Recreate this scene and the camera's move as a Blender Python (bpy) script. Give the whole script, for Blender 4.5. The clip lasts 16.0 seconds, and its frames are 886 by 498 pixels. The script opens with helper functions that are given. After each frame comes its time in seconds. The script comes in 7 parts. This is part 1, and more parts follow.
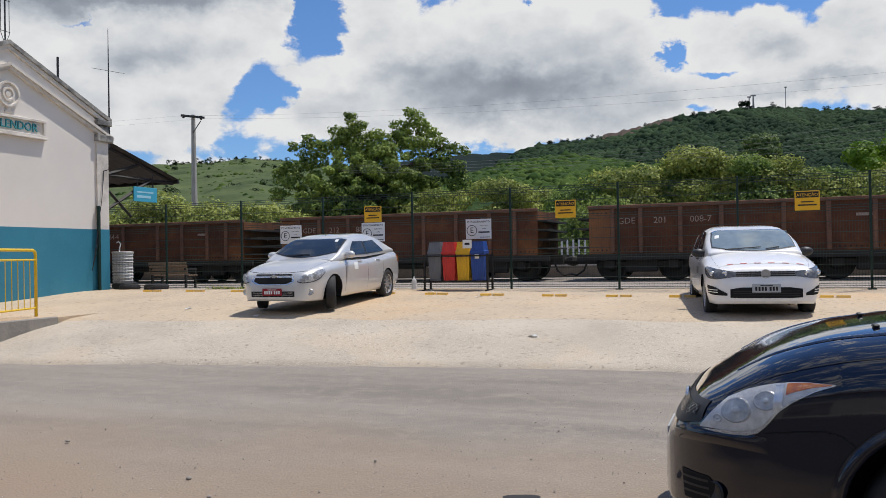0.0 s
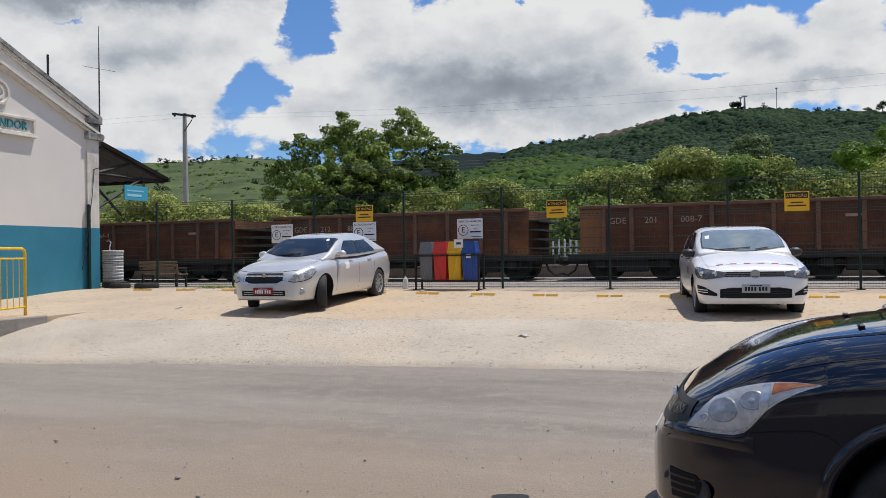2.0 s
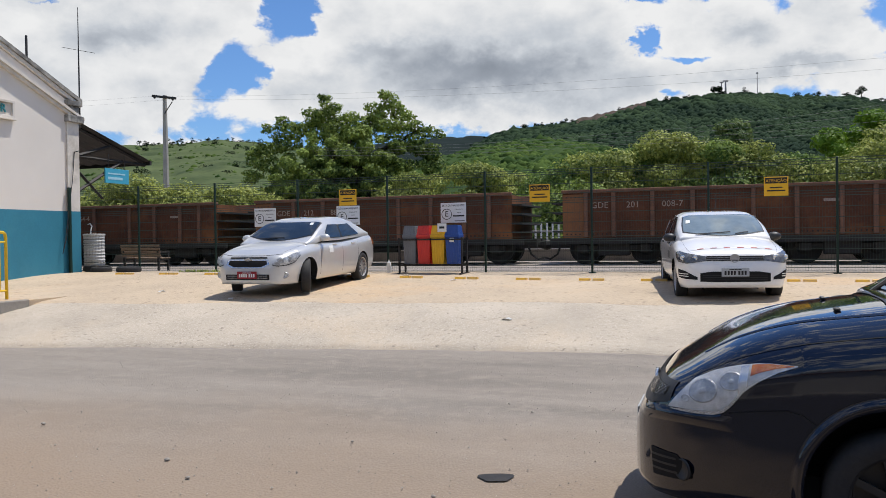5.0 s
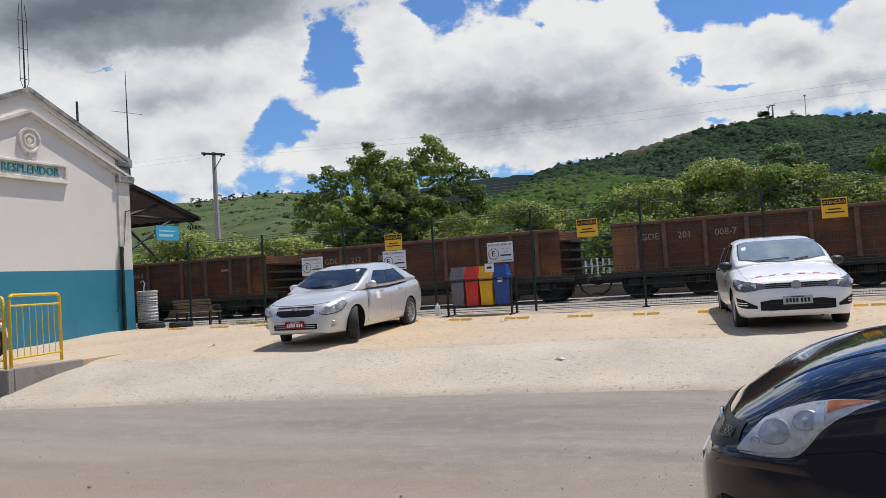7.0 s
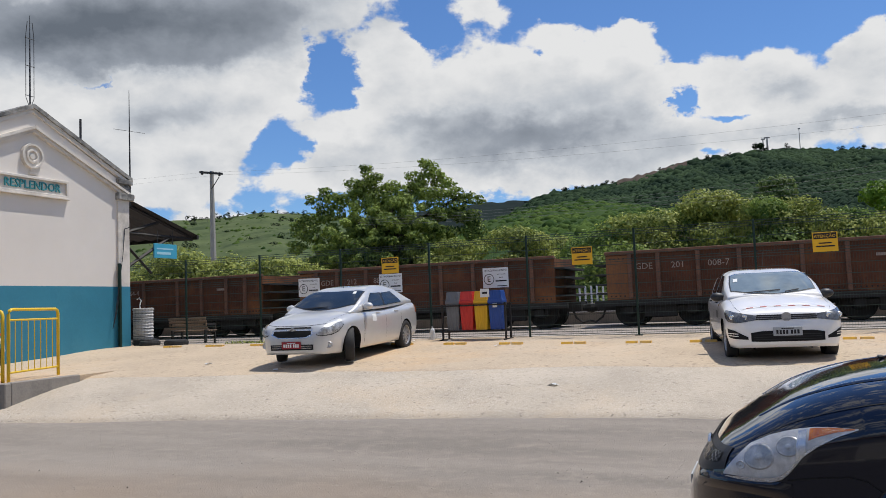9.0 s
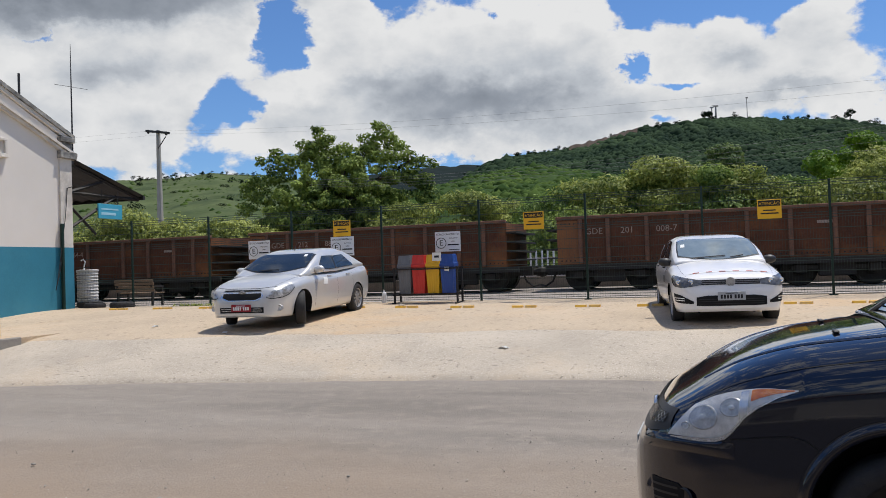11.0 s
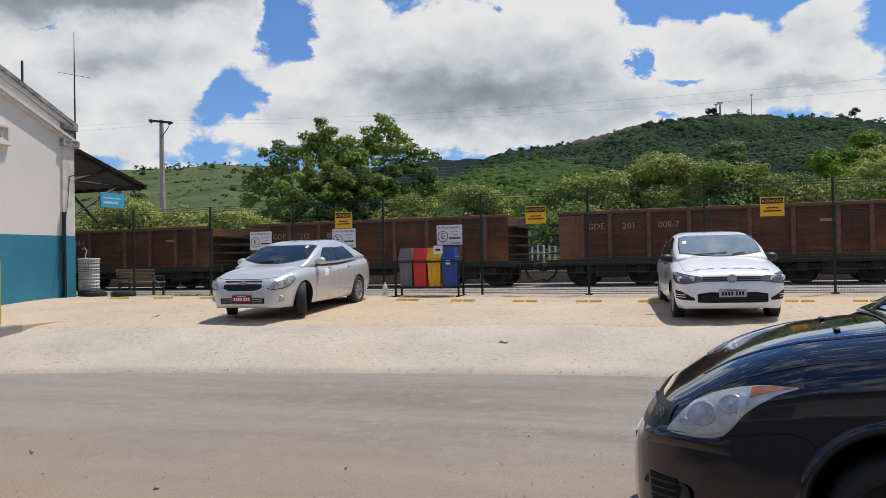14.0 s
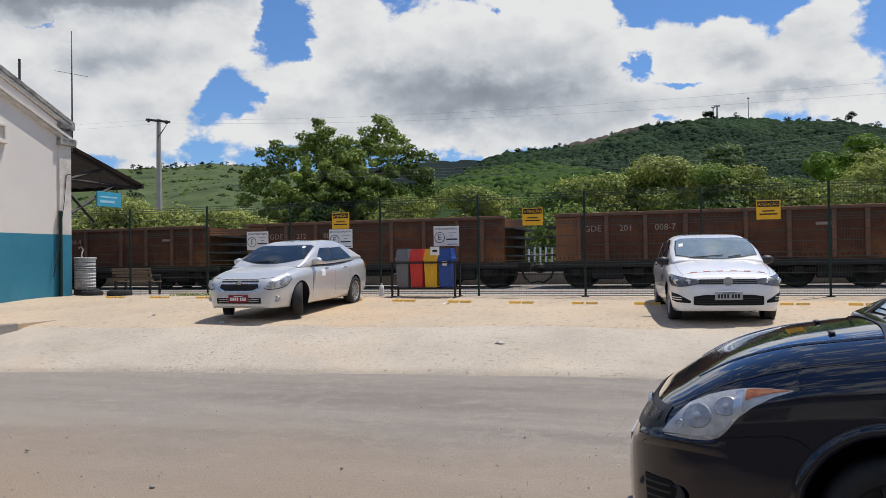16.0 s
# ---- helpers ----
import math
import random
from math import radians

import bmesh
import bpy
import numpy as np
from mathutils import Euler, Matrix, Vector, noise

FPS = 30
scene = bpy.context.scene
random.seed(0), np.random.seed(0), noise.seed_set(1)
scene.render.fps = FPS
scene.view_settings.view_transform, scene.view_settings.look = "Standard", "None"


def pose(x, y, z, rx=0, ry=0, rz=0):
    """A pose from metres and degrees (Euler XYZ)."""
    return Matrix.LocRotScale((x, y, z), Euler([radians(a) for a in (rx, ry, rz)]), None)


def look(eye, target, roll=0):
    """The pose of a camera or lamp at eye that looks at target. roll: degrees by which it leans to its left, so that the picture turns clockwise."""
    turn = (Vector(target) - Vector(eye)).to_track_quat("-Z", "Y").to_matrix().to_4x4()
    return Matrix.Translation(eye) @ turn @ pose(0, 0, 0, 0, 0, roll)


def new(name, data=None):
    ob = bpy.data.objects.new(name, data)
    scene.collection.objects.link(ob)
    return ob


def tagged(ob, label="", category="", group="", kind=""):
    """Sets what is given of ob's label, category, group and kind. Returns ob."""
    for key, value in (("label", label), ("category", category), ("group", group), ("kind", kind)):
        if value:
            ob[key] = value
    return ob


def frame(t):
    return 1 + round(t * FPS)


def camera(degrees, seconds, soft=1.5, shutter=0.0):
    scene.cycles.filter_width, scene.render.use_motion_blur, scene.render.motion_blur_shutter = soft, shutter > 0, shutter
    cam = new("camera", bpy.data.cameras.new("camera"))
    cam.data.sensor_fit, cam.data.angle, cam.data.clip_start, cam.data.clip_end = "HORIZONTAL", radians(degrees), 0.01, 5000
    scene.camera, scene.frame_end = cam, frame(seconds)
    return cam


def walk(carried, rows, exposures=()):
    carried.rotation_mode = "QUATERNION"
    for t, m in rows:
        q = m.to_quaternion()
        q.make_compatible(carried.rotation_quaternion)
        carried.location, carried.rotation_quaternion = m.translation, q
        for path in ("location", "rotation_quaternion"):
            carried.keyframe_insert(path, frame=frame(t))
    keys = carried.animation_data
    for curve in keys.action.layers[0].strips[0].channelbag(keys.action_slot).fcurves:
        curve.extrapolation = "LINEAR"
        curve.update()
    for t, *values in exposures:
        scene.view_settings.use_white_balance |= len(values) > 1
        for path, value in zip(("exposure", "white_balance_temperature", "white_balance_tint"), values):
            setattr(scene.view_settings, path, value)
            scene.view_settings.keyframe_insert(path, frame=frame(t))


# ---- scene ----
cam = camera(57.8, 16.0, soft=0.55)
PATH = [
    (0, look((-0.018, 0.003, 0.995), (-0.0885, 2.0013, 1.0107), -1.02)),
    (0.5, look((-0.015, 0.004, 0.993), (-0.0854, 2.0026, 1.0046), -0.99)),
    (1, look((-0.016, -0.004, 0.999), (-0.0808, 1.9952, 1.0113), -1.52)),
    (1.5, look((-0.004, -0.000, 1.001), (-0.0595, 1.9991, 1.0210), -1.65)),
    (2, look((-0.003, -0.004, 0.996), (-0.0537, 1.9952, 1.0101), -0.88)),
    (2.5, look((-0.009, -0.001, 0.986), (-0.0607, 1.9987, 0.9851), 0.47)),
    (3, look((-0.027, -0.023, 0.982), (-0.0698, 1.9767, 0.9573), 0.68)),
    (3.5, look((-0.015, -0.017, 0.990), (-0.0548, 1.9819, 0.9544), -0.27)),
    (5.8, look((-0.039, -0.098, 1.004), (0.0055, 1.9017, 0.9980), -1.24)),
    (6, look((-0.021, -0.030, 0.999), (0.0432, 1.9686, 1.0059), -1.49)),
    (6.5, look((-0.012, 0.019, 1.009), (0.0295, 2.0180, 1.0434), -2.74)),
    (7, look((0.024, 0.143, 0.998), (-0.1031, 2.1373, 1.0790), -3.59)),
    (7.5, look((0.027, 0.129, 1.005), (-0.1706, 2.1144, 1.1442), -4.59)),
    (8, look((0.011, 0.055, 1.008), (-0.1916, 2.0383, 1.1642), -4.19)),
    (8.5, look((0.019, 0.051, 1.004), (-0.1751, 2.0355, 1.1594), -3.83)),
    (9, look((-0.012, -0.053, 1.007), (-0.1215, 1.9389, 1.1461), -2.29)),
    (9.5, look((-0.021, -0.041, 1.004), (-0.0318, 1.9564, 1.1109), -1.56)),
    (12, look((-0.011, -0.021, 1.004), (-0.0036, 1.9788, 1.0345), -1.95)),
    (12.5, look((-0.004, -0.011, 1.003), (-0.0016, 1.9892, 1.0318), -2.09)),
    (13, look((-0.006, -0.009, 1.000), (-0.0048, 1.9904, 1.0295), -1.81)),
    (13.5, look((-0.007, -0.005, 0.996), (-0.0057, 1.9952, 1.0245), -1.38)),
    (14, look((-0.011, -0.013, 0.997), (-0.0097, 1.9864, 1.0259), -1.16)),
    (14.5, look((-0.013, -0.012, 0.992), (-0.0146, 1.9881, 1.0204), -0.80)),
    (15, look((-0.013, -0.015, 0.995), (-0.0119, 1.9845, 1.0227), -0.88)),
    (15.5, look((-0.011, -0.016, 0.996), (-0.0060, 1.9841, 1.0265), -0.96)),
    (16, look((-0.014, -0.024, 0.997), (-0.0043, 1.9761, 1.0285), -0.81)),
]
walk(cam, PATH, [(0.0, 0.0), (3.7, 0.0), (5.8, 0.19), (6.5, 0.17), (7.2, 0.03), (8.0, 0.0), (16.0, 0.0)])

# ---- light ----
# cumulus banks, clear gaps and grey bases: tangent of bearing, tangent of height, widths, amount
CLOUDS = ((0.035, 0.245, 0.20, 0.066, 0.30), (0.163, 0.267, 0.084, 0.043, 0.16), (-0.116, 0.242, 0.093, 0.04, 0.14), (0.336, 0.257, 0.068, 0.03, 0.2), (0.443, 0.22, 0.087, 0.032, 0.24), (0.488, 0.281, 0.03, 0.036, 0.2), (-0.452, 0.373, 0.224, 0.083, 0.34), (-0.476, 0.236, 0.178, 0.052, 0.24), (-0.274, 0.336, 0.059, 0.067, 0.16), (-0.113, 0.33, 0.04, 0.028, 0.2), (0.117, 0.339, 0.042, 0.016, 0.18), (0.198, 0.329, 0.028, 0.012, 0.14), (0.033, 0.369, 0.039, 0.021, 0.13), (0.06, 0.17, 0.24, 0.032, 0.34), (-0.168, 0.183, 0.05, 0.022, 0.14), (0.353, 0.196, 0.061, 0.013, 0.18), (-0.40, 0.17, 0.10, 0.04, 0.22))
GAPS = ((-0.208, 0.31, 0.042, 0.062, -0.36), (-0.262, 0.203, 0.036, 0.022, -0.22), (0.249, 0.241, 0.024, 0.017, -0.34), (0.306, 0.22, 0.038, 0.007, -0.18), (0.279, 0.169, 0.034, 0.007, -0.18), (0.362, 0.340, 0.15, 0.035, -0.34), (0.091, 0.309, 0.018, 0.005, -0.14), (-0.054, 0.356, 0.036, 0.022, -0.16), (0.234, 0.292, 0.028, 0.01, -0.12), (-0.487, 0.313, 0.045, 0.005, -0.2), (-0.182, 0.217, 0.043, 0.007, -0.14), (0.252, 0.356, 0.083, 0.015, -0.2))
SHADES = ((-0.482, 0.385, 0.26, 0.058, 0.80), (0.075, 0.205, 0.15, 0.030, 0.45), (-0.08, 0.228, 0.057, 0.016, 0.18), (-0.409, 0.258, 0.096, 0.016, 0.18), (0.377, 0.244, 0.054, 0.011, 0.16), (0.455, 0.2, 0.074, 0.01, 0.24), (-0.343, 0.185, 0.051, 0.022, 0.1), (-0.378, 0.331, 0.089, 0.016, 0.2))
SUN_DIR = Vector((0.93, 0.43, 2.8)).normalized()
world = bpy.data.worlds.new("sky")
scene.world = world
world.use_nodes = True
wn, wl = world.node_tree.nodes, world.node_tree.links
wn.clear()


def wnode(kind, **values):
    n = wn.new(kind)
    for key, value in values.items():
        n.inputs[key].default_value = value
    return n


w_out = wn.new("ShaderNodeOutputWorld")
w_bg = wn.new("ShaderNodeBackground")
w_sky = wn.new("ShaderNodeTexSky")
w_sky.sky_type, w_sky.sun_disc = "NISHITA", False
w_sky.sun_elevation = math.asin(SUN_DIR.z)
w_sky.sun_rotation = math.atan2(SUN_DIR.x, SUN_DIR.y)
w_sky.air_density, w_sky.dust_density, w_sky.ozone_density = 1.0, 0.3, 3.0
w_dim = wn.new("ShaderNodeVectorMath")
w_dim.operation = "MULTIPLY"
w_dim.inputs[1].default_value = (0.083, 0.113, 0.152)
wl.new(w_sky.outputs[0], w_dim.inputs[0])
w_tc = wn.new("ShaderNodeTexCoord")
w_sep = wn.new("ShaderNodeSeparateXYZ")
wl.new(w_tc.outputs["Generated"], w_sep.inputs[0])


def wmath(op, a, b=None, c=None):
    n = wn.new("ShaderNodeMath")
    n.operation = op
    for slot, v in enumerate((a, b, c)):
        if v is None:
            continue
        if isinstance(v, (int, float)):
            n.inputs[slot].default_value = v
        else:
            wl.new(v, n.inputs[slot])
    return n.outputs[0]


# a sheet of cumulus, laid out on the direction itself, so that nothing is drawn out overhead
w_az = wmath("DIVIDE", w_sep.outputs[0], wmath("MAXIMUM", wmath("ABSOLUTE", w_sep.outputs[1]), 0.15))
w_el = wmath("DIVIDE", w_sep.outputs[2], wmath("MAXIMUM", wmath("ABSOLUTE", w_sep.outputs[1]), 0.15))
w_flat = wn.new("ShaderNodeVectorMath")
w_flat.operation = "MULTIPLY"
w_flat.inputs[1].default_value = (1.0, 1.0, 1.45)
wl.new(w_tc.outputs["Generated"], w_flat.inputs[0])


def wshift(offset):
    add = wn.new("ShaderNodeVectorMath")
    add.operation = "ADD"
    add.inputs[1].default_value = offset
    wl.new(w_flat.outputs[0], add.inputs[0])
    return add.outputs[0]


def wnoise(scale, detail, rough, offset, distort=0.0):
    n = wnode("ShaderNodeTexNoise", Scale=scale, Detail=detail, Roughness=rough, Distortion=distort)
    wl.new(wshift(offset), n.inputs["Vector"])
    return n.outputs["Fac"]


def wpuffs(scale, offset, warp):
    """Rounded heads: high in the middle of each cell, with wandering borders."""
    bend = wnode("ShaderNodeTexNoise", Scale=scale * 0.7, Detail=4.0, Roughness=0.6)
    wl.new(wshift(offset), bend.inputs["Vector"])
    add = wn.new("ShaderNodeVectorMath")
    add.operation = "MULTIPLY_ADD"
    wl.new(bend.outputs["Color"], add.inputs[0])
    add.inputs[1].default_value = (warp, warp, warp)
    wl.new(wshift(offset), add.inputs[2])
    cells = wn.new("ShaderNodeTexVoronoi")
    cells.feature = "SMOOTH_F1"
    cells.inputs["Scale"].default_value, cells.inputs["Smoothness"].default_value = scale, 0.35
    wl.new(add.outputs[0], cells.inputs["Vector"])
    return wmath("SUBTRACT", 0.45, cells.outputs["Distance"])


# outlines wander: bearing and height are shifted by broken noise
w_azw = wmath("MULTIPLY_ADD", wmath("SUBTRACT", wnoise(9.0, 9.0, 0.62, (7.0, 2.0, 1.0)), 0.5), 0.16, w_az)
w_elw = wmath("MULTIPLY_ADD", wmath("SUBTRACT", wnoise(11.0, 9.0, 0.62, (2.0, 8.0, 5.0)), 0.5), 0.09, w_el)


def wblob(x, y, rx, ry, amount):
    """A soft swelling or thinning of the cloud cover about one bearing."""
    dx = wmath("DIVIDE", wmath("SUBTRACT", w_azw, x), rx)
    dy = wmath("DIVIDE", wmath("SUBTRACT", w_elw, y), ry)
    d = wmath("ADD", wmath("MULTIPLY", dx, dx), wmath("MULTIPLY", dy, dy))
    return wmath("MULTIPLY", wmath("POWER", 2.718, wmath("MULTIPLY", d, -1.0)), amount)


def cover_at(lift):
    """Cloud cover, read a little higher or lower on the sky."""
    c = wmath("MULTIPLY", wnoise(3.6, 9.0, 0.56, (3.1, 1.7, lift), 0.1), 0.66)
    c = wmath("MULTIPLY_ADD", wnoise(16.0, 8.0, 0.62, (1.3, 4.1, 2.0 + lift), 0.2), 0.36, c)
    c = wmath("MULTIPLY_ADD", wpuffs(13.0, (0.0, 0.3, lift), 0.10), 0.22, c)
    return wmath("MULTIPLY_ADD", wpuffs(34.0, (0.7, 0.1, lift), 0.05), 0.11, c)


cover = cover_at(0.0)
low = wmath("SUBTRACT", cover, cover_at(0.05))
cover = wmath("SUBTRACT", cover, 0.015)
for blob in CLOUDS + GAPS:
    cover = wmath("ADD", cover, wblob(*blob))
w_mask = wn.new("ShaderNodeMapRange")
w_mask.interpolation_type = "SMOOTHSTEP"
wl.new(cover, w_mask.inputs["Value"])
w_mask.inputs["From Min"].default_value, w_mask.inputs["From Max"].default_value = 0.490, 0.575
# lit from above: heads shine, thick undersides turn grey
thick = wmath("MULTIPLY_ADD", wmath("MAXIMUM", wmath("SUBTRACT", cover, 0.58), 0.0), 0.45, wmath("MULTIPLY", low, -0.80))
for blob in SHADES:
    thick = wmath("ADD", thick, wblob(*blob))
w_ramp = wn.new("ShaderNodeValToRGB")
wl.new(thick, w_ramp.inputs[0])
e0, e1 = w_ramp.color_ramp.elements[0], w_ramp.color_ramp.elements[1]
e0.position, e0.color = 0.0, (0.97, 0.975, 0.98, 1)
e1.position, e1.color = 0.85, (0.17, 0.20, 0.245, 1)
for at, tone in ((0.10, (0.86, 0.875, 0.895, 1)), (0.24, (0.65, 0.69, 0.745, 1)), (0.45, (0.385, 0.425, 0.49, 1))):
    w_ramp.color_ramp.elements.new(at).color = tone
w_mix = wn.new("ShaderNodeMix")
w_mix.data_type = "RGBA"
wl.new(w_mask.outputs[0], w_mix.inputs["Factor"])
wl.new(w_dim.outputs[0], w_mix.inputs["A"])
wl.new(w_ramp.outputs[0], w_mix.inputs["B"])
wl.new(w_mix.outputs["Result"], w_bg.inputs["Color"])
w_bg.inputs["Strength"].default_value = 0.80
wl.new(w_bg.outputs[0], w_out.inputs[0])

sun = new("sun", bpy.data.lights.new("sun", "SUN"))
sun.data.energy, sun.data.angle, sun.data.color = 4.2, radians(0.6), (1.0, 0.965, 0.91)
sun.matrix_world = look(SUN_DIR * 60, (0, 0, 0))

# ---- materials ----


def material(name, base, second=None, scale=3.0, rough=0.7, metal=0.0, bump=0.0, fine=40.0, third=None, coat=0.0, spec=0.5, island=0.0, coords="Object", speck=None):
    """A principled surface: two tones mixed by coarse and fine noise, a third for stains, relief from the fine noise."""
    m = bpy.data.materials.new(name)
    m.use_nodes = True
    nt = m.node_tree
    p = nt.nodes["Principled BSDF"]
    p.inputs["Roughness"].default_value, p.inputs["Metallic"].default_value = rough, metal
    p.inputs["Coat Weight"].default_value, p.inputs["Specular IOR Level"].default_value = coat, spec
    p.inputs["Coat Roughness"].default_value = 0.03
    p.inputs["Base Color"].default_value = (*base, 1)
    if second is None:
        return m
    tc = nt.nodes.new("ShaderNodeTexCoord")

    def tex(s, d=5.0, r=0.6):
        n = nt.nodes.new("ShaderNodeTexNoise")
        n.inputs["Scale"].default_value, n.inputs["Detail"].default_value, n.inputs["Roughness"].default_value = s, d, r
        nt.links.new(tc.outputs[coords], n.inputs["Vector"])
        return n.outputs["Fac"]

    def spread(value, lo, hi):
        n = nt.nodes.new("ShaderNodeMapRange")
        nt.links.new(value, n.inputs["Value"])
        n.inputs["From Min"].default_value, n.inputs["From Max"].default_value = lo, hi
        return n.outputs[0]

    def mixed(f, a, b):
        n = nt.nodes.new("ShaderNodeMix")
        n.data_type = "RGBA"
        for slot, v in (("Factor", f), ("A", a), ("B", b)):
            if isinstance(v, tuple):
                n.inputs[slot].default_value = (*v, 1)
            else:
                nt.links.new(v, n.inputs[slot])
        return n.outputs["Result"]

    coarse, grain = tex(scale), tex(fine, 3.0)
    both = nt.nodes.new("ShaderNodeMath")
    both.operation = "MULTIPLY_ADD"
    nt.links.new(grain, both.inputs[0])
    both.inputs[1].default_value = 0.5
    nt.links.new(coarse, both.inputs[2])
    fac = spread(both.outputs[0], 0.5, 1.0)
    if island:
        geo = nt.nodes.new("ShaderNodeNewGeometry")
        add = nt.nodes.new("ShaderNodeMath")
        add.operation = "MULTIPLY_ADD"
        nt.links.new(geo.outputs["Random Per Island"], add.inputs[0])
        add.inputs[1].default_value = island
        nt.links.new(fac, add.inputs[2])
        sub = nt.nodes.new("ShaderNodeMath")
        sub.operation, sub.use_clamp = "SUBTRACT", True
        nt.links.new(add.outputs[0], sub.inputs[0])
        sub.inputs[1].default_value = island / 2
        fac = sub.outputs[0]
    color = mixed(fac, base, second)
    if third:
        color = mixed(spread(tex(scale * 0.37, 6.0, 0.65), 0.52, 0.68), color, third)
    if speck:
        cells = nt.nodes.new("ShaderNodeTexVoronoi")
        cells.inputs["Scale"].default_value = speck[0]
        nt.links.new(tc.outputs[coords], cells.inputs["Vector"])
        color = mixed(spread(cells.outputs["Distance"], 0.10, 0.38), speck[1], color)
        color = mixed(spread(tex(speck[0] * 0.35, 2.0), 0.60, 0.72), color, speck[2])
    nt.links.new(color, p.inputs["Base Color"])
    if bump:
        b = nt.nodes.new("ShaderNodeBump")
        b.inputs["Strength"].default_value, b.inputs["Distance"].default_value = 1.0, bump
        nt.links.new(grain, b.inputs["Height"])
        nt.links.new(b.outputs[0], p.inputs["Normal"])
    return m

CONCRETE = material("concrete", (0.54, 0.50, 0.445), (0.31, 0.285, 0.25), 0.9, 0.9, bump=0.010, fine=60, third=(0.48, 0.43, 0.37), speck=(38.0, (0.62, 0.585, 0.53), (0.22, 0.20, 0.175)))
OLD_CONCRETE = material("old concrete", (0.30, 0.27, 0.23), (0.19, 0.17, 0.15), 2.5, 0.9, bump=0.004, fine=35, third=(0.10, 0.09, 0.085))
CAP_CONCRETE = material("weathered coping", (0.42, 0.40, 0.36), (0.10, 0.095, 0.09), 4.0, 0.9, bump=0.005, fine=14, third=(0.05, 0.05, 0.05))
EARTH = material("earth", (0.25, 0.19, 0.12), (0.14, 0.15, 0.06), 0.05, 0.95, bump=0.02, fine=3)
BALLAST = material("ballast", (0.33, 0.29, 0.25), (0.20, 0.17, 0.15), 1.5, 0.95, bump=0.02, fine=14)
WHITE_WALL = material("cream paint", (0.74, 0.68, 0.61), (0.68, 0.62, 0.55), 0.8, 0.75, bump=0.001, fine=60)
TRIM_WALL = material("cream trim paint", (0.72, 0.66, 0.58), (0.62, 0.56, 0.49), 3.0, 0.75, bump=0.001, fine=40, third=(0.45, 0.40, 0.34))
TEAL = material("teal paint", (0.035, 0.215, 0.305), (0.028, 0.175, 0.25), 1.2, 0.55, bump=0.002, fine=30, third=(0.05, 0.23, 0.31))
TEAL_LETTER = material("teal letter paint", (0.03, 0.22, 0.24), (0.05, 0.28, 0.3), 8, 0.6)
YELLOW = material("yellow tube paint", (0.75, 0.50, 0.02), (0.62, 0.40, 0.015), 5, 0.4, fine=60)
STOP_YELLOW = material("worn yellow paint", (0.78, 0.43, 0.03), (0.55, 0.34, 0.10), 7, 0.8, bump=0.002, third=(0.42, 0.32, 0.2))
FENCE_GREEN = material("dark green coating", (0.007, 0.022, 0.015), (0.012, 0.032, 0.022), 3, 0.5, spec=0.3)
WIRE = material("green wire coating", (0.022, 0.042, 0.032), (0.045, 0.062, 0.05), 3, 0.4)
RUST = material("rusty ore wagon paint", (0.135, 0.054, 0.028), (0.060, 0.028, 0.018), 1.1, 0.85, bump=0.003, fine=25, third=(0.24, 0.095, 0.036), spec=0.2)
RUST_LIGHT = material("rust streaked rib", (0.23, 0.105, 0.058), (0.10, 0.048, 0.03), 2.0, 0.8, bump=0.002, fine=25)
RUST_END = material("orange rusty end panel", (0.28, 0.115, 0.035), (0.17, 0.07, 0.03), 1.5, 0.8, bump=0.003, fine=20)
BLACK_STEEL = material("grimy black steel", (0.010, 0.009, 0.008), (0.022, 0.018, 0.015), 4, 0.7, bump=0.003, fine=25)
STEEL = material("worn steel", (0.32, 0.30, 0.28), (0.22, 0.20, 0.18), 6, 0.35, metal=0.8)
STENCIL = material("faded stencil paint", (0.40, 0.33, 0.28), (0.24, 0.17, 0.13), 9, 0.8)
SIGN_WHITE = material("white sign enamel", (0.72, 0.73, 0.74), (0.66, 0.67, 0.68), 3, 0.4)
SIGN_YELLOW = material("yellow sign enamel", (0.80, 0.44, 0.01), (0.74, 0.40, 0.01), 3, 0.45)
SIGN_BLUE = material("blue sign enamel", (0.05, 0.33, 0.46), (0.06, 0.36, 0.5), 3, 0.4)
INK = material("black sign ink", (0.012, 0.012, 0.013))
INK_BLUE = material("pale sign ink", (0.35, 0.6, 0.68))
PAPER = material("paper", (0.75, 0.75, 0.73), (0.68, 0.68, 0.66), 6, 0.8)
GREY_PLASTIC = material("grey bin plastic", (0.16, 0.17, 0.18), (0.12, 0.125, 0.135), 4, 0.5, bump=0.001)
RED_PLASTIC = material("red bin plastic", (0.60, 0.035, 0.025), (0.50, 0.028, 0.02), 4, 0.45, bump=0.001)
YELLOW_PLASTIC = material("yellow bin plastic", (0.70, 0.40, 0.012), (0.60, 0.34, 0.01), 4, 0.45, bump=0.001)
BLUE_PLASTIC = material("blue bin plastic", (0.018, 0.07, 0.30), (0.014, 0.055, 0.24), 4, 0.45, bump=0.001)
DRUM_WHITE = material("dirty white drum", (0.62, 0.60, 0.56), (0.48, 0.46, 0.42), 5, 0.5, third=(0.35, 0.32, 0.28))
RUBBER = material("black rubber", (0.016, 0.016, 0.017), (0.035, 0.033, 0.031), 6, 0.8, bump=0.002, fine=50)
BENCH_WOOD = material("weathered bench timber", (0.24, 0.165, 0.105), (0.15, 0.10, 0.065), 4, 0.7, bump=0.002)
